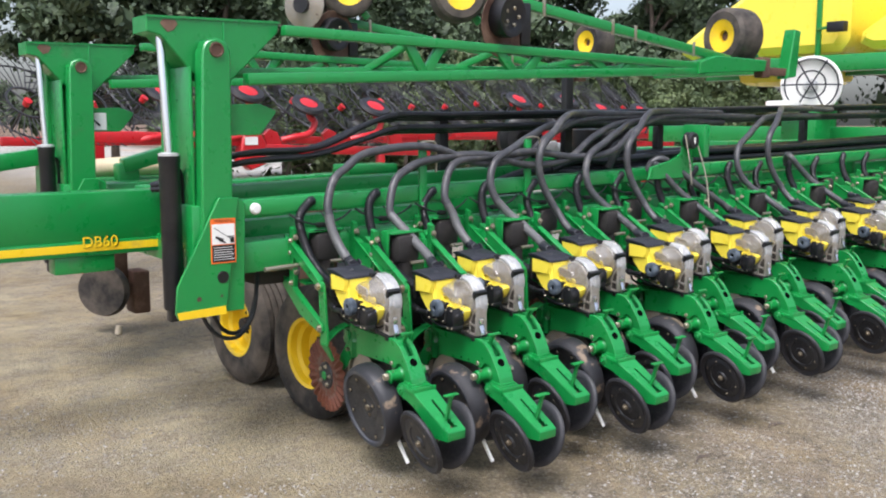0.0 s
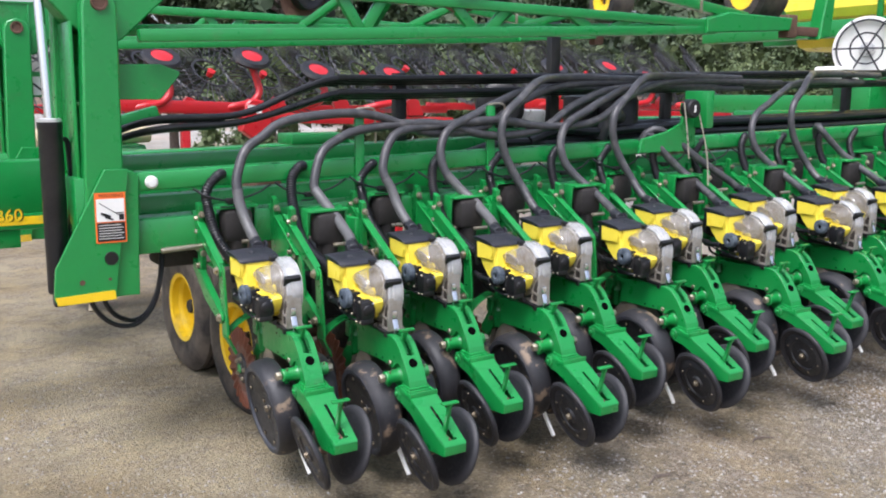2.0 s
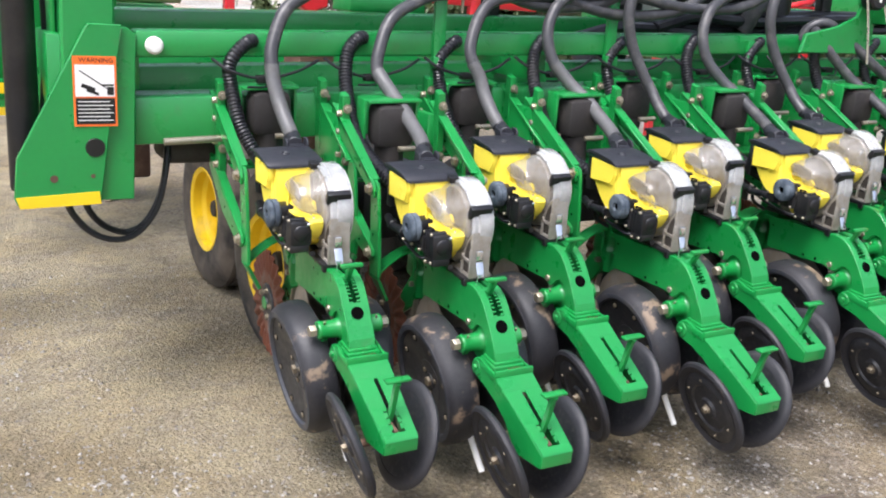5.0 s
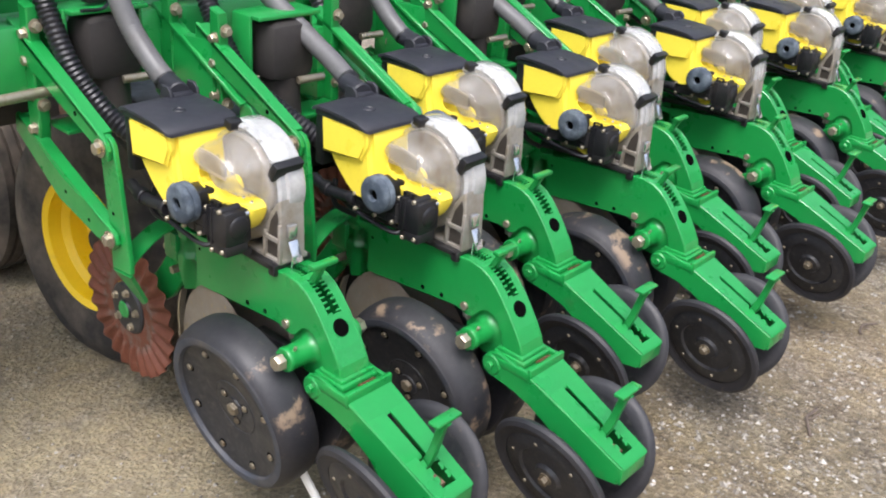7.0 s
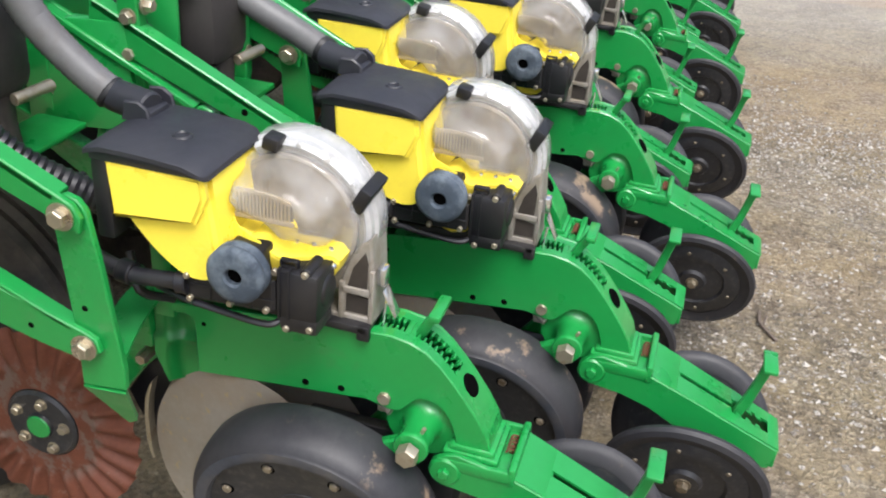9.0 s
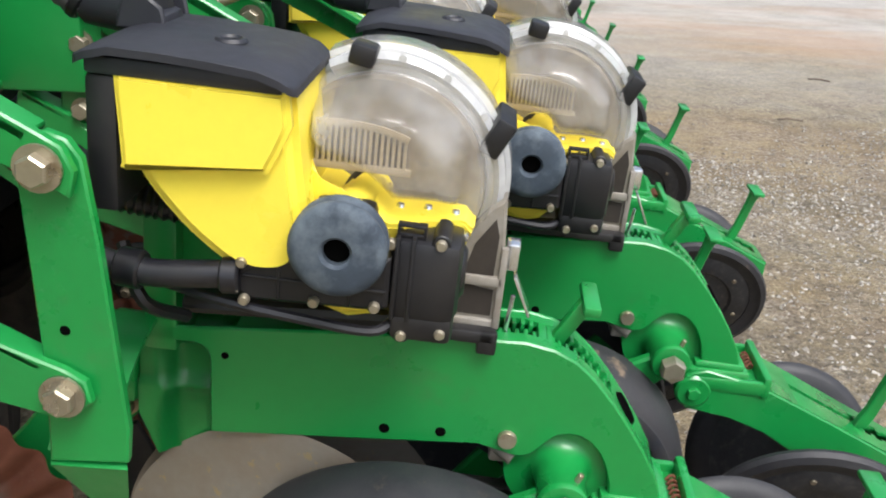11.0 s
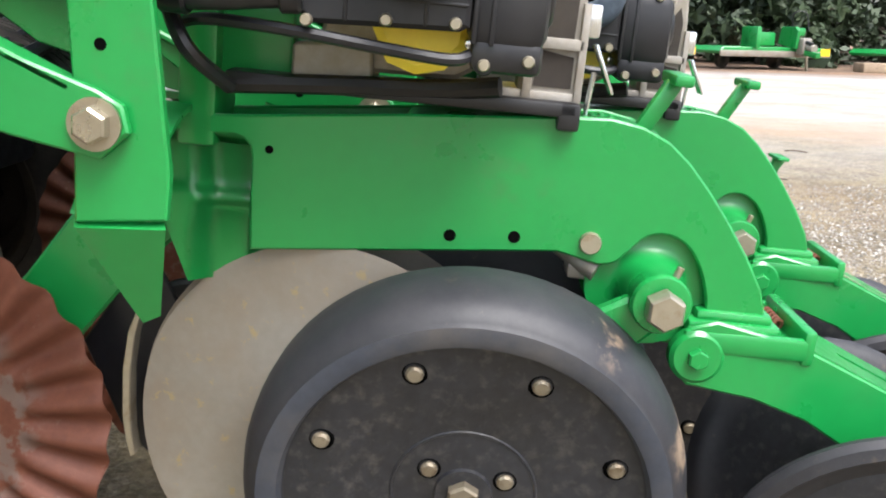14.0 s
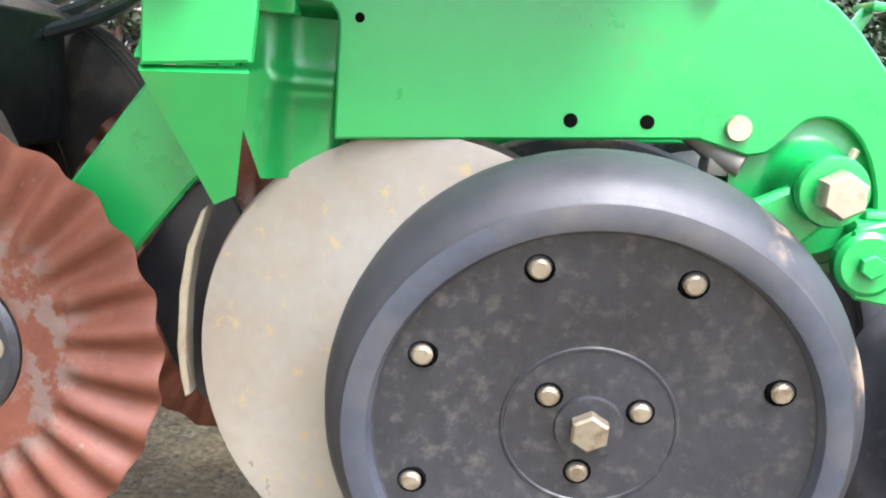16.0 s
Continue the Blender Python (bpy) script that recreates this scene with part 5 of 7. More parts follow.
# ---- marker towers ----
def tower():
    t = thing("marker_tower", (0, 0, 0), "tall green steel fold tower with hydraulic cylinder", "fold tower", "fold towers")
    fp = Shape().prism([(-0.524, 1.336), (-0.425, 1.334), (-0.503, 0.775), (-0.742, 0.770), (-0.756, 0.80), (-0.744, 0.925), (-0.535, 1.32)], 0.676, 0.694, axis="y", bev=0.003)
    front = part("front_plate", fp, GREEN, t)
    part("bottom_strip", Shape().prism([(-0.508, 0.815), (-0.503, 0.775), (-0.742, 0.770), (-0.752, 0.805)], 0.672, 0.6755, axis="y", bev=0), YELLOW_PAINT, front,
         "yellow bottom strip")
    # the plate is uncut: a black disc paints the shade of its hole
    part("plug", Shape().lathe([(0, -0.004), (0.028, -0.004), (0.030, 0.0), (0, 0.0)], (-0.515, 0.676, 0.955), (0, 1, 0), 24), INK, front, "black disc painted as a shaded round hole")
    part("small_holes", Shape().lathe([(0, -0.002), (0.012, -0.002), (0, 0.0)], (-0.64, 0.676, 0.86), (0, 1, 0), 14).lathe([(0, -0.002), (0.007, -0.002), (0, 0)], (-0.525, 0.676, 0.865), (0, 1, 0), 12),
         BROWN, front)
    part("side_plate", Shape().prism([(-0.52, 1.33), (-0.405, 1.325), (-0.378, 1.305), (-0.396, 0.779), (-0.52, 0.779)], 0.70, 0.722, axis="y", bev=0.003), GREEN, t)
    part("base_box", Shape().box(-0.64, -0.40, 0.73, 1.10, 0.82, 1.30, 0.01), GREEN, t)
    ps = Shape()
    ps.prism([(-0.600, 1.02), (-0.455, 1.02), (-0.440, 1.33), (-0.432, 2.02), (-0.450, 2.065), (-0.505, 2.085), (-0.556, 2.065), (-0.575, 2.02), (-0.600, 1.33)], 0.70, 0.79, axis="y", bev=0.008)
    ps.prism([(-0.66, 1.02), (-0.52, 1.02), (-0.50, 2.02), (-0.56, 2.06), (-0.64, 2.02)], 0.985, 1.06, axis="y", bev=0.006)
    ps.box(-0.60, -0.50, 0.78, 1.0, 1.60, 1.62, 0.003).box(-0.62, -0.605, 0.76, 1.0, 1.1, 1.95, 0.003)
    part("post", ps, GREEN, t)
    part("pivot_pin", Shape().lathe([(0, -0.006), (0.024, -0.006), (0.027, -0.012), (0.034, -0.012), (0.036, 0.0), (0, 0.0)], (-0.505, 0.70, 2.03), (0, 1, 0), 26), BROWN, t, "rusty pivot pin")
    hd = Shape().prism([(-0.80, 2.178), (-0.119, 2.188), (-0.128, 2.135), (-0.395, 1.882), (-0.450, 1.870), (-0.585, 1.922), (-0.735, 2.092), (-0.80, 2.105)], 0.80, 0.975, axis="y", bev=0.006)
    hd.prism([(-0.80, 2.18), (-0.119, 2.19), (-0.119, 2.18), (-0.80, 2.17)], 0.792, 0.80, axis="y", bev=0)
    hd.box(-0.425, -0.415, 0.793, 0.80, 1.89, 2.17, 0.002)
    part("head", hd, GREEN, t)
    part("slot", Shape().prism([(-0.735, 2.145), (-0.72, 2.165), (-0.66, 2.162), (-0.65, 2.145), (-0.67, 2.118), (-0.70, 2.108)], 0.797, 0.803, axis="y", bev=0), BROWN, t, "worn rusty slot")
    cy = Shape().lathe([(0, 0), (0.046, 0), (0.049, 0.01), (0.049, 0.70), (0.052, 0.71), (0.052, 0.735), (0, 0.735)], (-0.706, 0.82, 0.80), (0, 0, 1), 28)
    cy.box(-0.735, -0.68, 0.79, 0.85, 0.74, 0.80, 0.006)
    cyl = part("cylinder_barrel", cy, BLACK, t, "black hydraulic cylinder barrel")
    part("gland", Shape().lathe([(0, 0), (0.050, 0), (0.050, 0.012), (0.03, 0.016), (0, 0.016)], (-0.706, 0.82, 1.535), (0, 0, 1), 28), ALU, cyl)
    part("piston_rod", Shape().rod((-0.706, 0.82, 1.54), (-0.715, 0.86, 2.14), 0.020, 20), CHROME, cyl, "bright chrome piston rod")
    part("hydraulic_hose", Shape().tube([(-0.66, 0.86, 1.46), (-0.63, 0.87, 1.44), (-0.625, 0.87, 1.25), (-0.65, 0.87, 0.95)], 0.011, 8), HOSE_DARK, t)
    part("rest_bracket", Shape().prism([(-0.455, 1.778), (-0.236, 1.783), (-0.148, 1.752), (-0.150, 1.735), (-0.240, 1.628), (-0.455, 1.628)], 0.80, 0.815, axis="y", bev=0.003), GREEN, t)
    return t


tw = tower()
copy_thing(tw, Matrix.Translation((-0.03, 1.925, 0.0)))

# warning sign on the near tower
sg = thing("warning_sign", (0, 0, 0), "orange and white WARNING sticker with black print on green plate", "warning sign")
part("backing", Shape().box(-0.574, -0.446, 0.6728, 0.6752, 1.023, 1.238, 0.0), ORANGE, sg, "orange border")
part("picture_field", Shape().box(-0.568, -0.452, 0.6715, 0.6727, 1.115, 1.212, 0.0), WHITE, sg)
part("text_field", Shape().box(-0.568, -0.452, 0.6715, 0.6727, 1.030, 1.110, 0.0), INK, sg, "dark text field")
pic = Shape()
pic.beam((-0.555, 0.671, 1.195), (-0.475, 0.671, 1.140), 0.001, 0.003, 0).beam((-0.55, 0.671, 1.15), (-0.51, 0.671, 1.135), 0.001, 0.012, 0)
pic.box(-0.475, -0.455, 0.6705, 0.6714, 1.120, 1.145, 0).box(-0.49, -0.455, 0.6705, 0.6714, 1.148, 1.153, 0)
pic.beam((-0.535, 0.671, 1.135), (-0.50, 0.671, 1.122), 0.001, 0.008, 0)
part("pictogram", pic, INK, sg, "plain black shapes")
bars = Shape()
for k in range(6):
    z = 1.098 - k * 0.0115
    bars.box(-0.562, -0.468 + 0.01 * (k % 2), 0.6705, 0.6714, z, z + 0.0026, 0)
tagged(part("small_print", bars, WHITE, sg, "white lines of small print"), kind="stuff")
lettering("heading", "WARNING", 0.021, INK, sg, pose(-0.505, 0.6722, 1.2255, 90, 0, 0), 0.0003)
sg2 = thing("small_sign", (0, 0, 0), "small white sticker on the green bracket", "sign")
part("backing", Shape().box(-0.475, -0.36, 2.718, 2.722, 1.64, 1.75, 0.0), WHITE, sg2)
part("picture", Shape().beam((-0.45, 2.717, 1.71), (-0.40, 2.717, 1.665), 0.001, 0.012, 0), INK, sg2)


# ---- folded marker arms ----
def marker(y, x_end):
    a = thing("row_marker", (0, y, 0), "folded green truss row marker resting over the toolbar", "row marker", "row markers")
    lo0, lo1 = Vector((-0.34, 0, 1.900)), Vector((3.2, 0, 2.055))
    up0, up1 = Vector((-0.13, 0, 2.142)), Vector((3.2, 0, 2.088))
    part("lower_chord", Shape().beam(lo0, lo1, 0.06, 0.055, 0.006), GREEN, a)
    part("upper_chord", Shape().beam(up0, up1, 0.06, 0.05, 0.006), GREEN, a)
    back = Shape().beam(lo0 + Vector((0, 0.32, 0.04)), lo1 + Vector((0, 0.1, 0.02)), 0.05, 0.05, 0.006)
    part("rear_chord", back, GREEN, a)
    for x, dx in ((0.62, 0.12), (0.86, -0.12), (1.27, 0.14), (1.62, -0.14), (2.05, 0.16), (2.5, -0.16)):
        zt, zb = up0.lerp(up1, (x + 0.13) / 3.33).z, lo0.lerp(lo1, (x + dx + 0.34) / 3.54).z
        part("strut", Shape().beam((x, 0, zt), (x + dx, 0, zb), 0.03, 0.055, 0.004), GREEN, a)
        part("brace", Shape().beam((x + 0.05, 0.02, zt), (x - dx * 0.6, 0.28, zb + 0.04), 0.03, 0.04, 0.004), GREEN, a)

    tip = Shape().prism([(3.1, 2.032), (3.88, 2.075), (3.90, 2.155), (3.3, 2.165), (3.1, 2.115)], -0.05, 0.06, axis="y", bev=0.006)
    part("tip_box", tip, GREEN, a)
    part("tip_pin", Shape().box(3.88, 3.98, -0.03, 0.05, 2.03, 2.18, 0.01), BROWN, a, "rusty hinge")
    f0, f1 = Vector((3.55, 0.05, 2.15)), Vector((1.35, 0.05, 2.42))
    part("folded_chord", Shape().beam(f0, f1, 0.06, 0.06, 0.006), GREEN, a)
    for t in (0.2, 0.48, 0.58, 0.86):
        p = f0.lerp(f1, t)
        part("clamp", Shape().beam(p + Vector((0, -0.034, -0.05)), p + Vector((0, -0.034, 0.05)), 0.012, 0.02, 0.002), ZINC, a)
    dc = Shape().lathe([(0, 0.03), (0.10, 0.03), (0.20, 0.0), (0.203, 0.004), (0.10, 0.036), (0, 0.036)], (1.31, -0.02, 2.27), (-0.15, 1, 0.1), 40)
    part("marker_disc", dc, BROWN, a, "rusty marker disc")
    part("depth_band", Shape().lathe([(0, -0.02), (0.07, -0.02), (0.085, -0.03), (0.115, -0.03), (0.12, 0.0), (0.12, 0.06), (0, 0.06)], (1.31, -0.06, 2.30), (-0.15, 1, 0.1), 36), BLACK, a)
    bolt_set(a, "hub_bolt", ZINC, [(1.31 + 0.05 * math.cos(i * 1.257), -0.08, 2.30 + 0.05 * math.sin(i * 1.257)) for i in range(5)], 0.012, 0.012, axis=(0.15, -1, -0.1))
    part("disc_bracket", Shape().box(1.46, 1.54, 0.0, 0.08, 2.15, 2.40, 0.01).box(1.3, 1.5, 0.05, 0.1, 2.33, 2.40, 0.01), BLACK, a)
    return a


marker(0.74, 3.9)
copy_thing(bpy.data.objects["row_marker"], Matrix.Translation((-0.02, 2.62, 0.03)))


def small_wheel(at, r, w, axis, label):
    t = thing("lift_wheel", at, label, "wheel", "small wheels on the folded arms")
    q = Shape().lathe([(r * 0.58, -w / 2), (r * 0.85, -w / 2), (r * 0.97, -w * 0.4), (r, -w * 0.2), (r, w * 0.2), (r * 0.97, w * 0.4), (r * 0.85, w / 2), (r * 0.58, w / 2), (r * 0.58, -w / 2)],
                      (0, 0, 0), axis, 36)
    part("tyre", q, TYRE, t)
    part("rim", Shape().lathe([(r * 0.2, -w * 0.1), (r * 0.45, -w * 0.1), (r * 0.52, -w * 0.48), (r * 0.62, -w * 0.5), (r * 0.62, w * 0.5), (r * 0.2, w * 0.4), (r * 0.2, -w * 0.1)], (0, 0, 0), axis, 30),
         YELLOW_PAINT, t, "yellow steel rim")
    part("axle", Shape().rod(Vector(axis).normalized() * -w * 0.3, Vector(axis).normalized() * w * 0.3, r * 0.2, 14), BROWN, t)
    ax = Vector(axis).normalized()
    part("arm", Shape().beam(ax * -w * 0.35, ax * -w * 0.35 + Vector((0.12, -0.1, -r * 1.0)), 0.05, 0.05, 0.005), GREEN, t)
    return t


small_wheel((3.9, 1.0, 2.35), 0.215, 0.25, (-0.93, 0.12, 0), "muddy tyre on a yellow rim at the arm's tip")
small_wheel((3.95, 2.5, 2.40), 0.175, 0.22, (-0.95, 0.02, 0), "muddy tyre on a yellow rim at the arm's tip")
small_wheel((1.30, 1.15, 2.47), 0.17, 0.16, (-0.4, -1, 0), "dark tyre on a yellow rim above the truss")
small_wheel((1.42, 2.6, 2.65), 0.19, 0.17, (-0.5, -1, 0), "dark tyre on a yellow rim above the truss")
fd_ = thing("folded_disc", (1.08, 2.65, 2.53), "dusty grey marker disc folded over the truss", "disc")
part("blade", Shape().lathe([(0, 0.02), (0.08, 0.02), (0.16, 0.0), (0.165, 0.004), (0.08, 0.03), (0, 0.03)], (0, 0, 0), (-0.9, -0.5, 0), 36), DISC, fd_)
part("hub", Shape().lathe([(0, -0.05), (0.05, -0.05), (0.06, 0.0), (0.06, 0.06), (0, 0.06)], (0, 0, 0), (-0.9, -0.5, 0), 24), BLACK, fd_)
part("arm", Shape().beam((0.02, 0, 0), (0.25, 0.1, -0.22), 0.05, 0.05, 0.005), GREEN, fd_)


# ---- transport wheels ----
def transport_wheel(at, turn=0.0, rim_paint=YELLOW_PAINT, rim_label="yellow steel rim"):
    t = thing("transport_wheel", at, "muddy black tyre on steel rim under the frame", "wheel", "transport wheels")
    t.rotation_euler = (0, 0, turn)
    r, w = 0.385, 0.25
    prof = [(0.20, -w / 2 + 0.012), (0.29, -w / 2), (0.355, -w / 2 + 0.015), (0.378, -w / 2 + 0.04)]
    for k in range(4):
        x = -w / 2 + 0.045 + k * 0.042
        prof += [(0.386, x), (0.386, x + 0.028), (0.368, x + 0.031), (0.368, x + 0.042)]
    prof += [(0.378, w / 2 - 0.03), (0.355, w / 2 - 0.015), (0.29, w / 2), (0.20, w / 2 - 0.012), (0.20, -w / 2 + 0.012)]
    part("tyre", Shape().lathe(prof, (0, 0, 0), (1, 0, 0), 56), TYRE, t)
    part("rim", Shape().lathe([(0.05, 0.0), (0.10, 0.0), (0.125, 0.015), (0.150, 0.0), (0.158, -0.05), (0.178, -0.068), (0.184, -0.108), (0.204, -0.116), (0.208, -0.112), (0.208, 0.11), (0.05, 0.10), (0.05, 0.0)], (0, 0, 0), (1, 0, 0), 48),
         rim_paint, t, rim_label)
    part("hub", ring_bolts(Shape().lathe([(0, -0.07), (0.036, -0.07), (0.042, -0.06), (0.044, 0.0), (0, 0)], (0, 0, 0), (1, 0, 0), 24), (0.0, 0, 0), 0.075, 6, 0.011, 0.014), GRIME_AND_SHADE, t)
    return t


transport_wheel((0.300, 1.13, 0.385), 0.06)
transport_wheel((0.305, 2.065, 0.385), 0.05)
for at in ((1.25, 1.22, 0.385), (1.25, 2.05, 0.385), (2.9, 1.75, 0.385)):
    transport_wheel(at, 0.0, GRIME_AND_SHADE, "dark grimy steel rim")
ax = thing("wheel_axle", (0, 0, 0), "green and rusty axle beam carrying the transport wheels", "axle")
part("beam", Shape().box(0.44, 0.56, 1.0, 2.2, 0.33, 0.47, 0.01).box(0.44, 0.60, 1.45, 1.65, 0.40, 1.20, 0.01), BROWN, ax)
# black beams added to fill the shadowed space under the frame
part("carriage", Shape().box(0.60, 3.2, 1.42, 1.60, 0.36, 0.66, 0.02).box(2.0, 2.2, 1.45, 1.65, 0.5, 1.25, 0.01).box(0.56, 1.12, 1.0, 2.2, 0.48, 0.72, 0.02), BLACK, ax, "black carriage beam added as dark fill under the frame")
for hy in (0.98, 1.06, 1.14):
    part("carriage_hose", Shape().tube([(0.52, hy, 0.95), (0.60, hy + 0.02, 0.75), (0.85, hy + 0.05, 0.66), (1.3, hy, 0.74), (1.9, hy + 0.1, 0.86)], 0.016, 8), HOSE_DARK, ax)
for sx, sy in ((0.30, 1.13), (0.31, 2.065), (1.1, 1.22), (1.1, 2.05)):
    part("stub_axle", Shape().rod((sx, sy, 0.385), (sx + 0.35, sy, 0.385), 0.035, 14), BROWN, ax)
part("stub_axle", Shape().rod((2.9, 1.45, 0.385), (2.9, 1.8, 0.385), 0.035, 14), BROWN, ax)

# dark gauge wheel and hanging lines under the wing beam
gw = thing("front_gauge_wheel", (0.0, 4.03, 0.0), "dusty black gauge wheel with rusty bracket under the wing", "wheel")
part("tyre", Shape().lathe([(0, -0.03), (0.15, -0.03), (0.17, -0.05), (0.20, -0.04), (0.215, 0.0), (0.20, 0.05), (0, 0.05)], (0, 0, 0.36), (-0.75, -0.66, 0), 40), TYRE, gw)
part("bracket", Shape().box(0.08, 0.20, 0.0, 0.08, 0.3, 1.3, 0.01).box(0.2, 0.34, -0.1, 0.1, 0.15, 0.5, 0.02).box(0.0, 0.3, 0.02, 0.2, 1.0, 1.3, 0.02), BROWN, gw)
part("tip", Shape().rod((0.06, -0.1, 0.0), (0.08, -0.08, 0.07), 0.028, 10), CREAM, gw)
hl = thing("hydraulic_lines", (0, 0, 0), "black hydraulic hoses hanging under the fold tower", "hose")
part("line", Shape().tube([(-0.60, 0.74, 0.80), (-0.585, 0.74, 0.735), (-0.53, 0.75, 0.665), (-0.46, 0.76, 0.63), (-0.385, 0.78, 0.635), (-0.315, 0.80, 0.70), (-0.275, 0.82, 0.80), (-0.25, 0.85, 0.96)], 0.011, 8), HOSE_DARK, hl)
part("line", Shape().tube([(-0.55, 0.74, 0.80), (-0.53, 0.74, 0.735), (-0.48, 0.77, 0.675), (-0.41, 0.79, 0.645), (-0.345, 0.80, 0.67), (-0.295, 0.82, 0.74), (-0.265, 0.83, 0.84), (-0.24, 0.86, 0.96)], 0.011, 8), HOSE_DARK, hl)
part("oil_block", Shape().box(-0.26, -0.06, 0.84, 1.05, 0.86, 0.955, 0.02), GRIME_AND_SHADE, hl, "dark oily valve block under the toolbar")


# ---- hoses ----
for k in range(12):
    x, y, dz = UNIT_STEP * k, UNIT_BACK * (k % 2), RISE * UNIT_STEP * k - UNIT_DROP * (k % 2)
    h = thing("seed_hose", (x - 0.01 * (k % 2), 0, dz), "grey rubber seed hose arching from the meter lid", "hose", "seed hoses")
    if k % 2:
        lid_end = [(0.054, 0.260, 1.010), (0.066, 0.330, 1.045), (0.068, 0.400, 1.082), (0.064, 0.465, 1.122), (0.044, 0.530, 1.176), (0.014, 0.575, 1.248)]
    else:
        lid_end = [(0.052, 0.450, 1.012), (0.049, 0.482, 1.038), (0.044, 0.515, 1.072), (0.037, 0.548, 1.116), (0.028, 0.572, 1.172), (0.026, 0.590, 1.229)]
    if k < 3:
        lift, left = 0.03 * (2 - k), 0.035 * (k == 2)
        pts = lid_end[:-1] + [(0.026 - left * 0.7, 0.590, 1.229), (0.034 - left, 0.61, 1.29), (0.085 - left, 0.64, 1.397), (0.170 - left, 0.66, 1.455), (0.33, 0.68, 1.475 + lift), (0.72, 0.68, 1.50 + lift),
                         (1.10, 0.69, 1.46), (1.45, 0.70, 1.49), (1.80, 0.80, 1.63), (2.3, 0.92, 1.72), (3.4, 0.98, 1.72), (6.0, 1.0, 1.72)]
        pts = [p for p in pts if x + p[0] < 4.2]
    elif k in (3, 5, 9):
        pts = lid_end[:-2] + [(0.024, 0.53, 1.178), (-0.028, 0.575, 1.25), (-0.050, 0.60, 1.33), (-0.035, 0.62, 1.41), (0.03, 0.64, 1.485), (0.22, 0.70, 1.55), (0.42, 0.78, 1.61), (0.8, 0.9, 1.69), (1.6, 0.97, 1.70)]
    elif k in (4, 6, 10):
        pts = lid_end[:-2] + [(0.010, 0.572, 1.172), (-0.018, 0.590, 1.232), (-0.05, 0.605, 1.31), (-0.07, 0.61, 1.41), (-0.035, 0.62, 1.51), (0.10, 0.66, 1.60), (0.28, 0.74, 1.69), (0.6, 0.9, 1.715), (1.4, 0.97, 1.71)]
    elif k % 2:
        pts = lid_end[:4] + [(0.02, 0.54, 1.19), (-0.07, 0.59, 1.29), (-0.115, 0.62, 1.352), (-0.09, 0.67, 1.375), (-0.06, 0.71, 1.33), (-0.05, 0.72, 1.29)]
    else:
        pts = [(0.052, 0.450, 1.012), (0.0, 0.480, 1.06), (-0.20, 0.54, 1.19), (-0.35, 0.62, 1.32), (-0.44, 0.66, 1.375), (-0.50, 0.70, 1.35), (-0.52, 0.72, 1.29)]
    part("hose", Shape().tube(pts, 0.0225, 12, 6), HOSE, h)
    if k < 4:
        part("ribbed_cuff", Shape().tube(pts[:6], 0.0236, 12, 6, 0.0014, 0.009), HOSE_LIGHT, h, "pale grey ribbed hose cuff")
    part("hose_clamp", Shape().rod(pts[0], Vector(pts[0]).lerp(Vector(pts[1]), 0.3), 0.0262, 16), BLACK, h, "black hose clamp")

for k in range(10):
    x, dz = UNIT_STEP * k, RISE * UNIT_STEP * k
    w_ = thing("wiring", (x, 0, dz), "thin black wiring hanging under the air bar", "cable", "wires under the air bar")
    part("wire", Shape().tube([(-0.14, 0.70, 1.235), (-0.09, 0.67, 1.20), (0.02, 0.66, 1.175), (0.14, 0.665, 1.20), (0.23, 0.70, 1.236)], 0.0055, 6), HOSE_DARK, w_)
    part("wire", Shape().tube([(0.05, 0.71, 1.235), (0.06, 0.66, 1.19), (0.02, 0.62, 1.155), (-0.05, 0.60, 1.155)], 0.0045, 6), HOSE_DARK, w_)
    part("connector", Shape().box(0.0, 0.05, 0.655, 0.685, 1.16, 1.185, 0.004), INK, w_)

for i in range(6):
    h = thing("delivery_hose", (0, 0, 0), "thick black delivery hose running along the frame", "hose", "delivery hoses")
    o, zz = 0.06 * (i % 3), -0.075 * (i // 3) - 0.012 * (i % 3)
    pts = [(-0.55, 1.35 + o, 1.36 + zz * 0.3), (-0.24, 1.05 + o, 1.525 + zz * 0.6), (0.2, 1.0 + o, 1.555 + zz * 0.5), (0.53, 1.0 + o, 1.68 + zz), (0.75, 1.0 + o, 1.735 + zz),
           (1.15, 1.0 + o, 1.74 + zz), (2.1, 1.0 + o, 1.76 + zz), (3.3, 1.0 + o, 1.785 + zz), (4.7, 1.0 + o, 1.82 + zz), (9.0, 1.0 + o, 1.90 + zz)]
    part("hose", Shape().tube(pts, 0.0165, 10, 6), HOSE_DARK, h)
    for q0, q1 in ((4, 5), (6, 7)):
        a, b = Vector(pts[q0]), Vector(pts[q1])
        part("coupling", Shape().rod(a + (b - a).normalized() * -0.02, a + (b - a).normalized() * 0.04, 0.0205, 12), INK, h, "black hose coupling")

for i in range(7):
    h = thing("supply_line", (0, 0, 0), "black supply hose lying along the cross frame", "hose", "supply hoses")
    yy, zz = 1.06 + 0.055 * (i % 4), 1.345 + 0.05 * (i // 4) + 0.012 * (i % 3)
    part("hose", Shape().tube([(1.55 + 0.12 * i, yy, zz - 0.03), (1.9 + 0.1 * i, yy + 0.02, zz + 0.03), (2.6, yy, zz + 0.02 * (i % 3)), (3.5, yy + 0.04, zz + 0.06), (5.0, yy, zz + 0.09), (9.0, yy, zz + 0.2)], 0.027, 8, 5), HOSE_DARK, h)

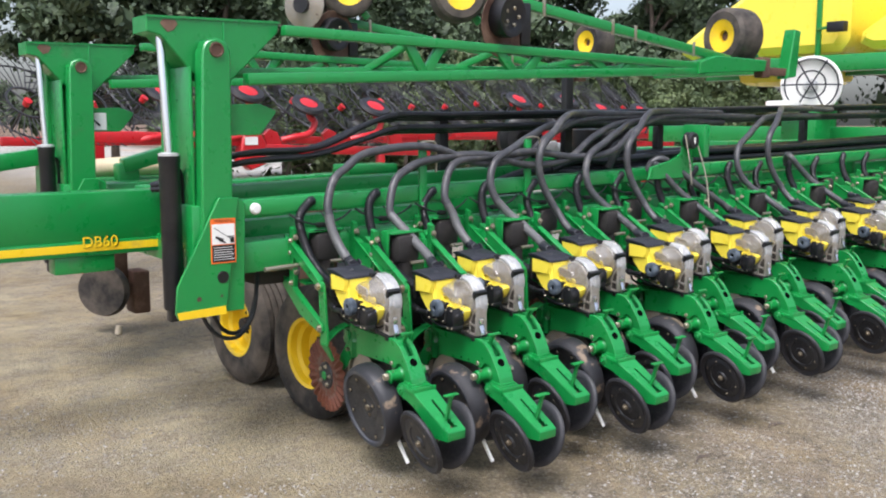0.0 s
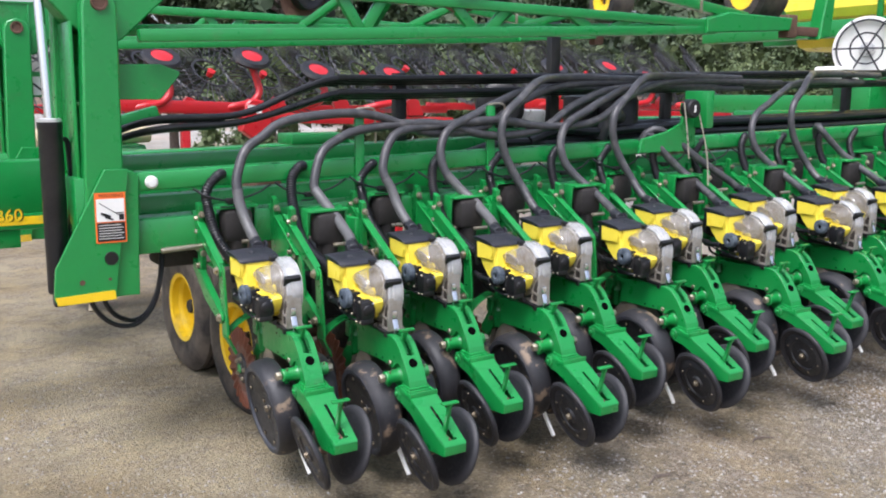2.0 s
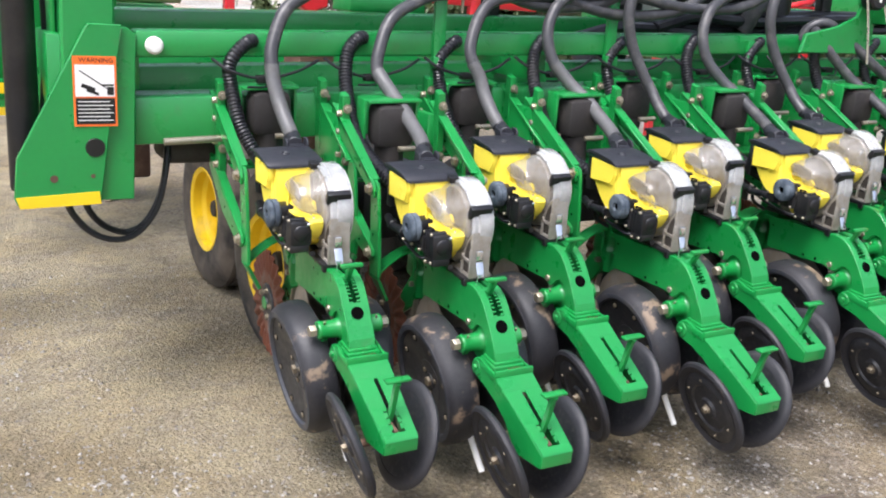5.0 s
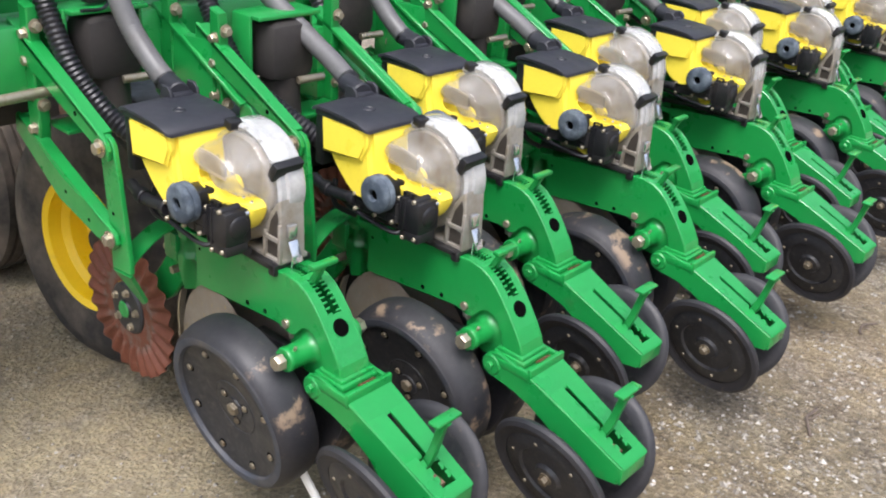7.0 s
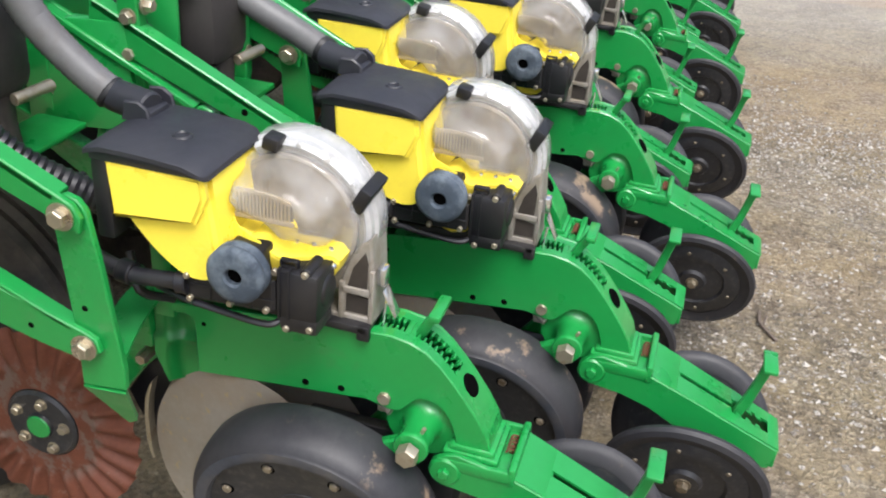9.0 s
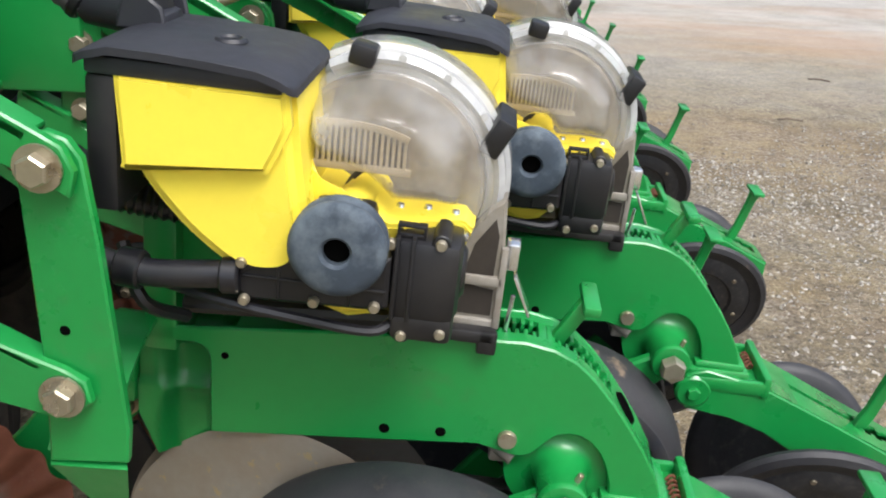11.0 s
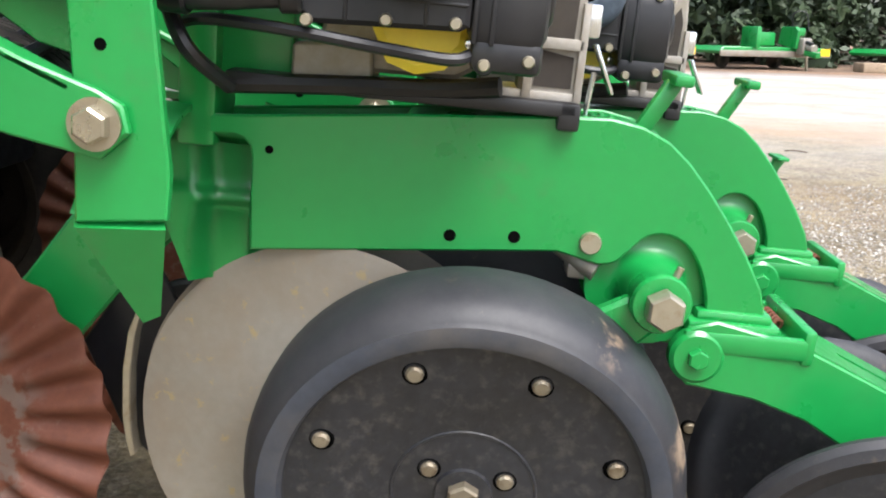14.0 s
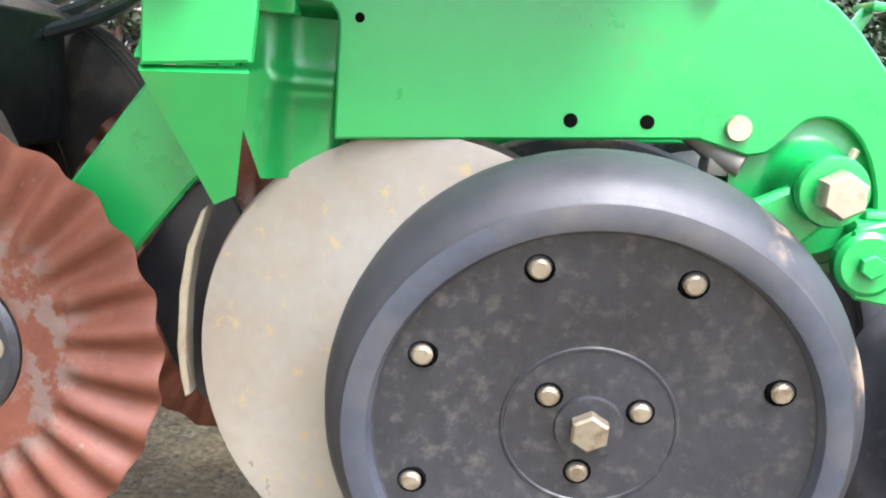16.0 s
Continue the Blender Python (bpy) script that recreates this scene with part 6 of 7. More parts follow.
for x, z0, z1 in ((1.19, 1.28, 1.77), (2.28, 1.30, 2.10), (3.25, 1.32, 1.80), (5.2, 1.35, 1.85)):
    h = thing("hose_support", (x, 1.16, 0), "black steel upright holding the hose bundle", "support", "hose supports")
    part("post", Shape().box(-0.035, 0.035, -0.02, 0.03, z0, z1, 0.004), BLACK, h)

vf = thing("vacuum_fan", (2.02, 1.36, 1.36), "black round vacuum fan housing on the frame", "fan")
part("housing", Shape().lathe([(0, -0.08), (0.12, -0.08), (0.15, -0.06), (0.15, 0.06), (0.12, 0.08), (0, 0.08)], (0, 0, 0.22), (-0.6, -1, 0), 36).box(-0.06, 0.06, -0.05, 0.05, 0.0, 0.1, 0.01), BLACK, vf)
part("inlet", Shape().lathe([(0.05, -0.02), (0.10, -0.02), (0.11, 0.02), (0.05, 0.02)], (-0.05, -0.09, 0.22), (-0.6, -1, 0), 28), RUBBER, vf)
tk = thing("air_tank", (2.87, 1.24, 1.38), "black plastic air manifold tank with elbow pipe", "tank")
part("body", Shape().lathe([(0, 0), (0.13, 0), (0.15, 0.02), (0.15, 0.24), (0.13, 0.27), (0, 0.27)], (0, 0, 0), (0, 0, 1), 32), BLACK, tk)
part("second_body", Shape().lathe([(0, 0), (0.10, 0), (0.11, 0.02), (0.11, 0.26), (0, 0.28)], (-0.26, 0.05, 0), (0, 0, 1), 28), BLACK, tk)
part("elbow", Shape().tube([(-0.08, -0.13, 0.13), (-0.17, -0.19, 0.15), (-0.25, -0.20, 0.10), (-0.28, -0.17, 0.0)], 0.042, 14), HOSE, tk)
mtr = thing("hydraulic_motor", (2.24, 1.36, 1.42), "shiny aluminium hydraulic motor block", "motor")
part("block", Shape().box(-0.10, 0.10, -0.06, 0.06, 0.0, 0.14, 0.015).rod((0.1, 0, 0.08), (0.2, 0, 0.08), 0.05, 18), ALU, mtr)
gb = thing("drive_bracket", (2.80, 0.60, 1.34), "green bracket arm with round black drive wheel", "bracket")
part("arm", Shape().prism([(-0.34, -0.02), (-0.32, 0.06), (-0.12, 0.10), (0.0, 0.15), (0.03, 0.27), (0.11, 0.28), (0.12, 0.20), (0.12, 0.02), (0.05, -0.02)], -0.02, 0.0, axis="y", bev=0.004).box(0.10, 0.16, -0.12, 0.06, 0.12, 0.34, 0.006).box(0.0, 0.03, -0.10, 0.0, 0.20, 0.27, 0.004), GREEN, gb)
part("wheel", Shape().lathe([(0, -0.03), (0.045, -0.03), (0.056, -0.02), (0.056, 0.03), (0, 0.03)], (0.0, -0.09, 0.235), (0, 1, 0), 28), BLACK, gb)
part("mark", Shape().box(-0.006, 0.006, -0.124, -0.12, 0.215, 0.255, 0), WHITE, gb)
part("strap", Shape().tube([(-0.05, -0.08, 0.27), (-0.10, -0.16, 0.1), (-0.12, -0.2, -0.05)], 0.005, 6).tube([(0.06, -0.08, 0.25), (0.0, -0.22, 0.0), (-0.06, -0.3, -0.2)], 0.005, 6), ZINC, gb)
hub = thing("frame_blocks", (0, 0, 0), "green cross frame blocks in the middle of the planter", "frame")
part("block", Shape().box(1.85, 3.0, 1.26, 1.40, 1.36, 1.45, 0.01), GREEN, hub)
part("block", Shape().box(3.1, 3.9, 1.3, 1.6, 1.40, 1.50, 0.01), GREEN, hub)
part("block", Shape().box(4.6, 6.5, 1.5, 1.75, 1.44, 1.53, 0.01), GREEN, hub)
part("block", Shape().box(0.6, 0.95, 1.3, 1.5, 1.38, 1.44, 0.01), GREEN, hub)

# ---- seed tanks, fan and frame in the middle of the machine ----
def tank(y, label):
    t = thing("seed_tank", (8.4, y, 2.45), label, "tank", "seed tanks")
    side = [(-1.05, 0.02), (0.95, 0.02), (1.12, 0.10), (1.10, 0.22), (0.75, 0.44), (0.25, 0.72), (-0.25, 1.15), (-0.6, 1.5), (-1.0, 1.5), (-1.15, 1.3), (-1.15, 0.15)]
    part("shell", Shape().prism(side, -0.9, 0.9, bev=0.09), YELLOW, t)
    part("sump", Shape().box(-0.4, 0.4, -0.6, 0.6, -0.3, 0.1, 0.12), YELLOW, t)
    part("strap", Shape().box(-0.93, -0.89, -0.86, -0.80, -0.02, 1.45, 0.01), GREEN, t, "green steel strap")
    return t


tank(3.27, "large yellow plastic seed tank on green cradle")
tank(0.88, "large yellow plastic seed tank on green cradle")
wl = thing("work_light", (7.38, 2.36, 2.72), "small black work light on a green arm", "light")
part("arm", Shape().beam((0.1, 0.1, 0), (0, -0.12, 0.01), 0.03, 0.03, 0.004), GREEN, wl)
part("lamp_body", Shape().box(-0.05, 0.05, -0.30, -0.10, -0.05, 0.06, 0.01), BLACK, wl)
cr = thing("tank_cradle", (8.0, 2.3, 0), "green steel cradle beams under the seed tanks", "cradle")
part("beam", Shape().box(-0.6, -0.42, -2.4, 2.4, 2.25, 2.43, 0.015).box(0.5, 0.7, -2.4, 2.4, 2.25, 2.43, 0.015), GREEN, cr)
part("leg", Shape().box(-0.62, -0.44, -2.0, -1.85, 1.4, 2.3, 0.01).box(-0.6, -0.45, -0.1, 0.1, 1.4, 2.3, 0.01), GREEN, cr)
part("crossbeam", Shape().box(-0.9, -0.7, -3.0, 2.2, 1.45, 1.65, 0.015), GREEN, cr)
fn = thing("blower_fan", (6.62, 1.97, 2.075), "round white blower fan cover with wire guard", "fan")
fd = Vector((-0.86, -0.5, 0.05))
part("cover", Shape().lathe([(0, 0.07), (0.09, 0.05), (0.20, 0.05), (0.25, 0.03), (0.275, -0.01), (0.295, -0.01), (0.305, 0.03), (0.30, 0.12), (0.24, 0.16), (0, 0.16)], (0, 0, 0), -fd, 44), WHITE, fn)
part("core", Shape().lathe([(0, -0.03), (0.06, -0.02), (0.07, 0.05), (0, 0.05)], (0, 0, 0), -fd, 24), ALU, fn, "grey metal hub")
fx_, fz_ = Vector((0.5, -0.86, 0)), Vector((0, 0, 1))
wg = Shape()
for rr in (0.14, 0.26):
    ring_ = [fd * (0.10 - 0.2 * rr) + fx_ * (rr * math.cos(i * math.tau / 16)) + fz_ * (rr * math.sin(i * math.tau / 16)) for i in range(17)]
    wg.tube(ring_, 0.009, 6, 2)
for i in range(6):
    t = i * math.tau / 6
    wg.rod(fd * 0.09, fd * 0.03 + fx_ * (0.29 * math.cos(t)) + fz_ * (0.29 * math.sin(t)), 0.009, 6)
tagged(part("guard", wg, WIRE, fn, "dark wire guard"), kind="stuff")
part("outlet", Shape().box(-0.35, -0.1, 0.05, 0.30, -0.28, -0.16, 0.02), WHITE, fn)
part("stand", Shape().box(-0.05, 0.25, -0.1, 0.3, -0.65, -0.26, 0.02), GREEN, fn)
mr = thing("marker_rest", (4.32, 0.76, 0), "green upright plate that the marker arm rests against", "bracket")
part("plate", Shape().prism([(-0.08, 2.03), (0.04, 2.05), (0.08, 2.40), (0.0, 2.41), (-0.06, 2.15)], -0.03, 0.07, axis="y", bev=0.008), GREEN, mr)
part("link", Shape().box(-0.38, -0.02, -0.01, 0.04, 2.05, 2.11, 0.006), BROWN, mr)


# ---- red hay rakes behind the planter ----
def rake_wheel_shape(r):
    q = Shape().lathe([(r, -0.012), (r + 0.012, 0), (r, 0.012), (r - 0.012, 0), (r, -0.012)], (0, 0, 0), (1, 0, 0), 44)
    for i in range(40):
        t = i * math.tau / 40
        c, s_ = math.cos(t), math.sin(t)
        c2, s2 = math.cos(t + 0.2), math.sin(t + 0.2)
        q.rod((0, c * r * 0.4, s_ * r * 0.4), (0.02, c * r, s_ * r), 0.006, 4)
        q.rod((0.02, c * r, s_ * r), (0.05, c2 * r * 1.3, s2 * r * 1.3), 0.006, 4)
    return q.lathe([(r * 0.38, -0.008), (r * 0.42, -0.008), (r * 0.42, 0.008), (r * 0.38, 0.008), (r * 0.38, -0.008)], (0, 0, 0), (1, 0, 0), 30)


def hay_rake(x0, y0, n, label, wheel_mesh=None):
    """A folded wheel rake: low red beams, curved arms with black-rimmed red caps, and a row of leaning wire wheels."""
    r = thing("hay_rake", (x0, y0, 0), label, "hay rake", "hay rakes")
    part("main_beam", Shape().beam((0.1, 0, 1.565), (2.05, 0, 1.500), 0.12, 0.115, 0.01), RED, r)
    part("outer_beam", Shape().beam((2.0, 0, 1.42), (4.3, 0.05, 1.345), 0.10, 0.095, 0.01), RED, r)
    part("gear_cover", Shape().prism([(1.82, 1.30), (1.86, 1.55), (1.93, 1.60), (2.05, 1.58), (2.12, 1.48), (2.12, 1.26), (1.95, 1.20)], -0.10, 0.05, axis="y", bev=0.015), RED, r)
    part("white_label", Shape().box(1.88, 2.02, -0.106, -0.101, 1.46, 1.54, 0), WHITE, r)
    for x in (1.3, 3.6):
        part("leg", Shape().beam((x, 0.02, 0.0), (x, 0.02, 1.42), 0.08, 0.08, 0.008), RED, r)
    for x, z in ((1.10, 1.97), (1.97, 1.985), (2.67, 1.87), (3.52, 1.85)):
        a = part("curved_arm", Shape().tube([(x - 0.32, 0.0, 1.50), (x - 0.20, -0.05, 1.53), (x - 0.02, -0.05, 1.57), (x + 0.06, -0.03, 1.68), (x + 0.02, 0, z - 0.12), (x, 0, z - 0.02)], 0.036, 10, 4), RED, r)
        part("bracket", Shape().prism([(x + 0.2, 1.42), (x + 0.16, 1.56), (x + 0.22, 1.62), (x + 0.32, 1.58), (x + 0.38, 1.42)], -0.03, 0.03, axis="y", bev=0.006), RED, a)
        part("rim", Shape().lathe([(0.10, -0.03), (0.165, -0.03), (0.185, 0.0), (0.165, 0.03), (0.10, 0.03)], (x, 0, z), (0.05, -0.55, 0.85), 30), RUBBER, a, "black rubber rim")
        part("cap", Shape().lathe([(0, -0.05), (0.03, -0.045), (0.115, -0.01), (0.115, 0.02), (0.03, 0.045), (0, 0.045)], (x, 0, z), (0.05, -0.55, 0.85), 24), RED, a)
    tb = Shape().beam((-0.2, 0.85, 1.50), (n * 0.62, 1.2, 1.46), 0.09, 0.09, 0.01)
    part("wheel_beam", tb, RED, r)
    first = None
    rr_ = random.Random(int(x0 * 10) + 4)
    for i in range(n):
        tilt = Vector((0.30 + rr_.uniform(-0.15, 0.15), -0.62, 0.72 + rr_.uniform(-0.12, 0.12)))
        m = Matrix.Translation((0.1 + i * 0.60, 1.0 + 0.05 * (i % 3), 1.89 + rr_.uniform(-0.07, 0.07))) @ Vector((1, 0, 0)).rotation_difference(tilt).to_matrix().to_4x4()
        if first is None:
            first = part("rake_wheel", rake_wheel_shape(0.50), WIRE, r, "dark wire rake wheel")
            first.matrix_basis = m
            hub_ = part("hub", Shape().lathe([(0, -0.04), (0.034, -0.035), (0.042, 0.03), (0, 0.03)], (0, 0, 0), (1, 0, 0), 16), RED, first, "red hub")
            pst = part("stem", Shape().rod((-0.42, 0, 0), (0, 0, 0), 0.014, 8).rod((0, 0, -0.2), (0, 0, 0.2), 0.008, 6), WIRE, first)
        else:
            w = again(first, r, m)
            again(hub_, w, Matrix.Identity(4))
            again(pst, w, Matrix.Identity(4))
    return r


hay_rake(0.0, 5.4, 8, "red wheel rake with dark wire wheels parked behind the planter")
hay_rake(4.9, 5.75, 9, "red wheel rake with dark wire wheels parked behind the planter")
rb = thing("red_hitch", (0.0, 7.2, 0), "red implement hitch standing behind the rakes", "hitch")
part("upright", Shape().prism([(0.80, 0.0), (0.80, 1.62), (0.86, 1.86), (1.02, 1.92), (1.10, 1.70), (1.10, 0.0)], 0, 0.12, axis="y", bev=0.01), RED, rb)
bw = thing("bent_beam", (0, 3.2, 0), "green beam sloping up behind the wing", "beam")
part("beam", Shape().beam((-1.5, 0, 1.34), (-0.55, 0, 1.475), 0.10, 0.11, 0.01), GREEN, bw)
part("rear_beam", Shape().beam((-0.1, 0.0, 1.38), (0.42, 0.0, 1.52), 0.10, 0.10, 0.01), GREEN, bw)
part("post", Shape().box(-0.68, -0.60, -0.27, 0.05, 1.02, 1.46, 0.01), GREEN, bw)
part("carrier", Shape().box(-0.35, 0.35, 0.05, 0.70, 1.20, 1.30, 0.02).box(-0.14, 0.02, -0.02, 0.1, 1.2, 1.40, 0.02).box(-0.3, 0.3, -0.27, 0.08, 1.0, 1.28, 0.01), GREEN, bw)
for k in range(4):
    lg = thing("log", (0, 3.40 + 0.12 * k, 0), "pale cut log lying on the carrier", "log", "stacked logs")
    part("trunk", Shape().rod((-0.35, 0, 1.342), (0.42, 0.02, 1.36 + 0.03 * (k % 2)), 0.055, 12), LOG, lg)


# ---- parked rotary cutters across the yard ----
def cutter(x, y, turn, label):
    c = thing("rotary_cutter", (x, y, 0), label, "rotary cutter", "rotary cutters")
    c.rotation_euler = (0, 0, radians(turn))
    part("deck", Shape().prism([(-1.5, 0.36), (1.5, 0.36), (1.52, 0.42), (1.4, 0.52), (-1.4, 0.52), (-1.52, 0.42)], -0.8, 0.8, axis="y", bev=0.02), GREEN, c)
    part("skirt", Shape().box(-1.52, 1.52, -0.85, -0.80, 0.30, 0.44, 0.008), DISC, c, "worn grey deck skirt")
    part("headstock", Shape().box(-0.62, -0.50, -0.9, -0.3, 0.5, 0.98, 0.02).box(-0.62, 0.10, -0.62, -0.40, 0.55, 0.86, 0.03), GREEN, c)
    part("tower_plate", Shape().prism([(-0.95, 0.5), (-1.0, 0.90), (-0.9, 1.0), (-0.4, 1.0), (-0.3, 0.6)], 0.42, 0.50, axis="x", bev=0.01).box(0.44, 0.95, -0.6, -0.5, 0.80, 0.98, 0.02), GREEN, c)
    part("drawbar", Shape().beam((0.62, -0.8, 0.45), (0.65, -1.5, 0.36), 0.14, 0.12, 0.01), GREEN, c)
    part("gearbox", Shape().box(0.52, 0.78, -1.1, -0.85, 0.35, 0.75, 0.05).rod((0.65, -1.1, 0.55), (0.65, -1.35, 0.50), 0.09, 14), CAST, c, "silver hitch hardware")
    part("stand", Shape().beam((0.72, -1.05, 0.0), (0.70, -1.0, 0.6), 0.06, 0.05, 0.008), ZINC, c)
    part("drive_shaft", Shape().rod((0.6, -0.4, 0.8), (0.62, -1.3, 0.6), 0.05, 12), BLACK, c)
    part("hose", Shape().tube([(0.55, -0.6, 0.95), (0.5, -0.7, 1.30), (0.75, -0.8, 1.32), (0.8, -0.9, 0.9)], 0.014, 8), HOSE_DARK, c)
    part("end_mark", Shape().box(1.24, 1.50, -0.86, -0.852, 0.34, 0.50, 0), YELLOW_PAINT, c, "yellow end marking")
    wh = part("wheel", Shape().lathe([(0, -0.09), (0.17, -0.09), (0.23, -0.06), (0.24, 0.0), (0.23, 0.06), (0.17, 0.09), (0, 0.09)], (0, 0, 0), (1, 0, 0), 28), TYRE, c)
    wh.matrix_basis = Matrix.Translation((0.75, 0.2, 0.24))
    again(wh, c, Matrix.Translation((-0.75, 0.2, 0.24)))
    return c


cutter(21.1, -3.95, -72, "green rotary cutter parked on the gravel yard")
cutter(22.4, -7.5, -72, "green rotary cutter parked on the gravel yard")
cutter(23.8, -12.2, -72, "green rotary cutter parked on the gravel yard")
pl = thing("timber", (21.8, -11.0, 0), "weathered grey timber baulks lying on gravel", "timber")
part("baulk", Shape().box(-0.3, 0.3, -1.2, 1.2, 0.0, 0.22, 0.02), WOOD, pl)


# ---- trees ----
def crown(spots, count, size, seed):
    """Leaves on many small clumps: coarse ones deep inside, fine ones outside."""
    r = random.Random(seed)
    verts, faces = [], []
    for i in range(count):
        cx, cy, cz, cr = r.choice(spots)
        inner = i < count * 0.16
        d = Vector((r.gauss(0, 1), r.gauss(0, 1), r.gauss(0, 0.8))).normalized() * cr * (r.uniform(0.2, 0.6) if inner else r.uniform(0.62, 1.08))
        p = Vector((cx, cy, cz)) + d
        a = (d.normalized() * 0.8 + Vector((r.gauss(0, 0.6), r.gauss(0, 0.6), r.gauss(0.2, 0.5)))).normalized()
        b = Matrix.Rotation(r.uniform(0, 6.28), 3, a) @ a.orthogonal().normalized()
        s = size * r.uniform(0.6, 1.4) * (3.2 if inner else 1)
        k = len(verts)
        q = a.cross(b)
        verts += [tuple(p - b * s), tuple(p + q * s * 0.5), tuple(p + b * s), tuple(p - q * s * 0.5 + a * s * 0.2)]
        faces.append((k, k + 1, k + 2, k + 3))
    return Shape().raw(verts, faces)


def tree(at, h, wide, seed, leaf, label, leaves=9000, low=0.25, size=0.085):
    r = random.Random(seed)
    t = thing("tree", at, label, "tree", "trees round the yard")
    tr = Shape()
    bend = [(0, 0, -0.1), (r.uniform(-0.1, 0.1), r.uniform(-0.1, 0.1), h * 0.2), (r.uniform(-0.3, 0.3), r.uniform(-0.3, 0.3), h * 0.5), (r.uniform(-0.4, 0.4), r.uniform(-0.4, 0.4), h * 0.85)]
    for i in range(3):
        tr.rod(bend[i], bend[i + 1], h * 0.022 * (1 - 0.25 * i), 9, h * 0.022 * (0.75 - 0.25 * i))
    spots = []
    for i in range(22):
        z = h * r.uniform(low, 0.95)
        a = r.uniform(0, math.tau)
        d = wide * r.uniform(0.2, 0.8) * (1.15 - 0.6 * z / h)
        e = (d * math.cos(a), d * math.sin(a), z)
        tr.rod((0.1, 0, z * 0.75), e, h * 0.007, 6, h * 0.003)
        cr = wide * r.uniform(0.16, 0.30)
        spots.append((*e, cr))
        for _ in range(3):
            spots.append((e[0] + r.gauss(0, cr * 0.7), e[1] + r.gauss(0, cr * 0.7), e[2] + r.gauss(0, cr * 0.5), cr * r.uniform(0.45, 0.7)))
    part("trunk", tr, BARK, t)
    part("crown", crown(spots, leaves, size, seed + 1), leaf, t, sharp=180)
    return t


protos = [tree((7.5, 19.5, 0), 6.2, 3.0, 11, LEAF, "dense green broadleaf tree behind the machinery"),
          tree((12.0, 20.5, 0), 7.5, 3.6, 12, LEAF, "dense green broadleaf tree behind the machinery"),
          tree((9.8, 13.5, 0), 3.0, 2.1, 13, LEAF_PALE, "yellow-green leafy shrub behind the machinery", 7000, 0.05, 0.055),
          tree((36.0, -2.0, 0), 10.0, 3.8, 14, LEAF_DARK, "tall dark tree at the edge of the wood", 10000, 0.24, 0.105)]
protos.append(tree((31.0, -6.0, 0), 3.2, 2.4, 15, LEAF_DARK, "dark undergrowth at the edge of the wood", 6000, 0.03, 0.10))
trng = random.Random(3)
spots = []
for i in range(9):
    spots.append((trng.choice((0, 1)), 5.2 + i * 2.6 + trng.uniform(-0.6, 0.6), 20.0 + trng.uniform(-1.5, 4)))
for i in range(8):
    spots.append((2, 5.5 + i * 2.0 + trng.uniform(-0.5, 0.5), 13.8 + trng.uniform(-0.8, 1.6)))
for i in range(19):
    spots.append((3, 33 + trng.uniform(-2, 7), 16 - i * 3.0 + trng.uniform(-0.8, 0.8)))
for i in range(14):
    spots.append((4, 27.5 + trng.uniform(-1, 2), 6 - i * 2.6 + trng.uniform(-0.8, 0.8)))
for i in range(14):
    spots.append((3, 42 + trng.uniform(-2, 4), 14 - i * 3.8))
for i in range(6):
    spots.append((trng.choice((1, 3)), -20 + i * 4.1, 46 + trng.uniform(-3, 6)))
spots += [(3, 18.0, 27.0), (3, 24.0, 24.0), (3, 29.0, 20.0), (1, 21.0, 21.5), (1, 23.5, 18.5), (0, 25.5, 20.5), (2, 21.5, 15.5), (2, 23.5, 14.5)]
for k, x, y in spots:
    s = trng.uniform(0.85, 1.2)
    copy_thing(protos[k], pose(x, y, 0, 0, 0, trng.uniform(0, 360)) @ Matrix.Diagonal((s, s, s, 1)))

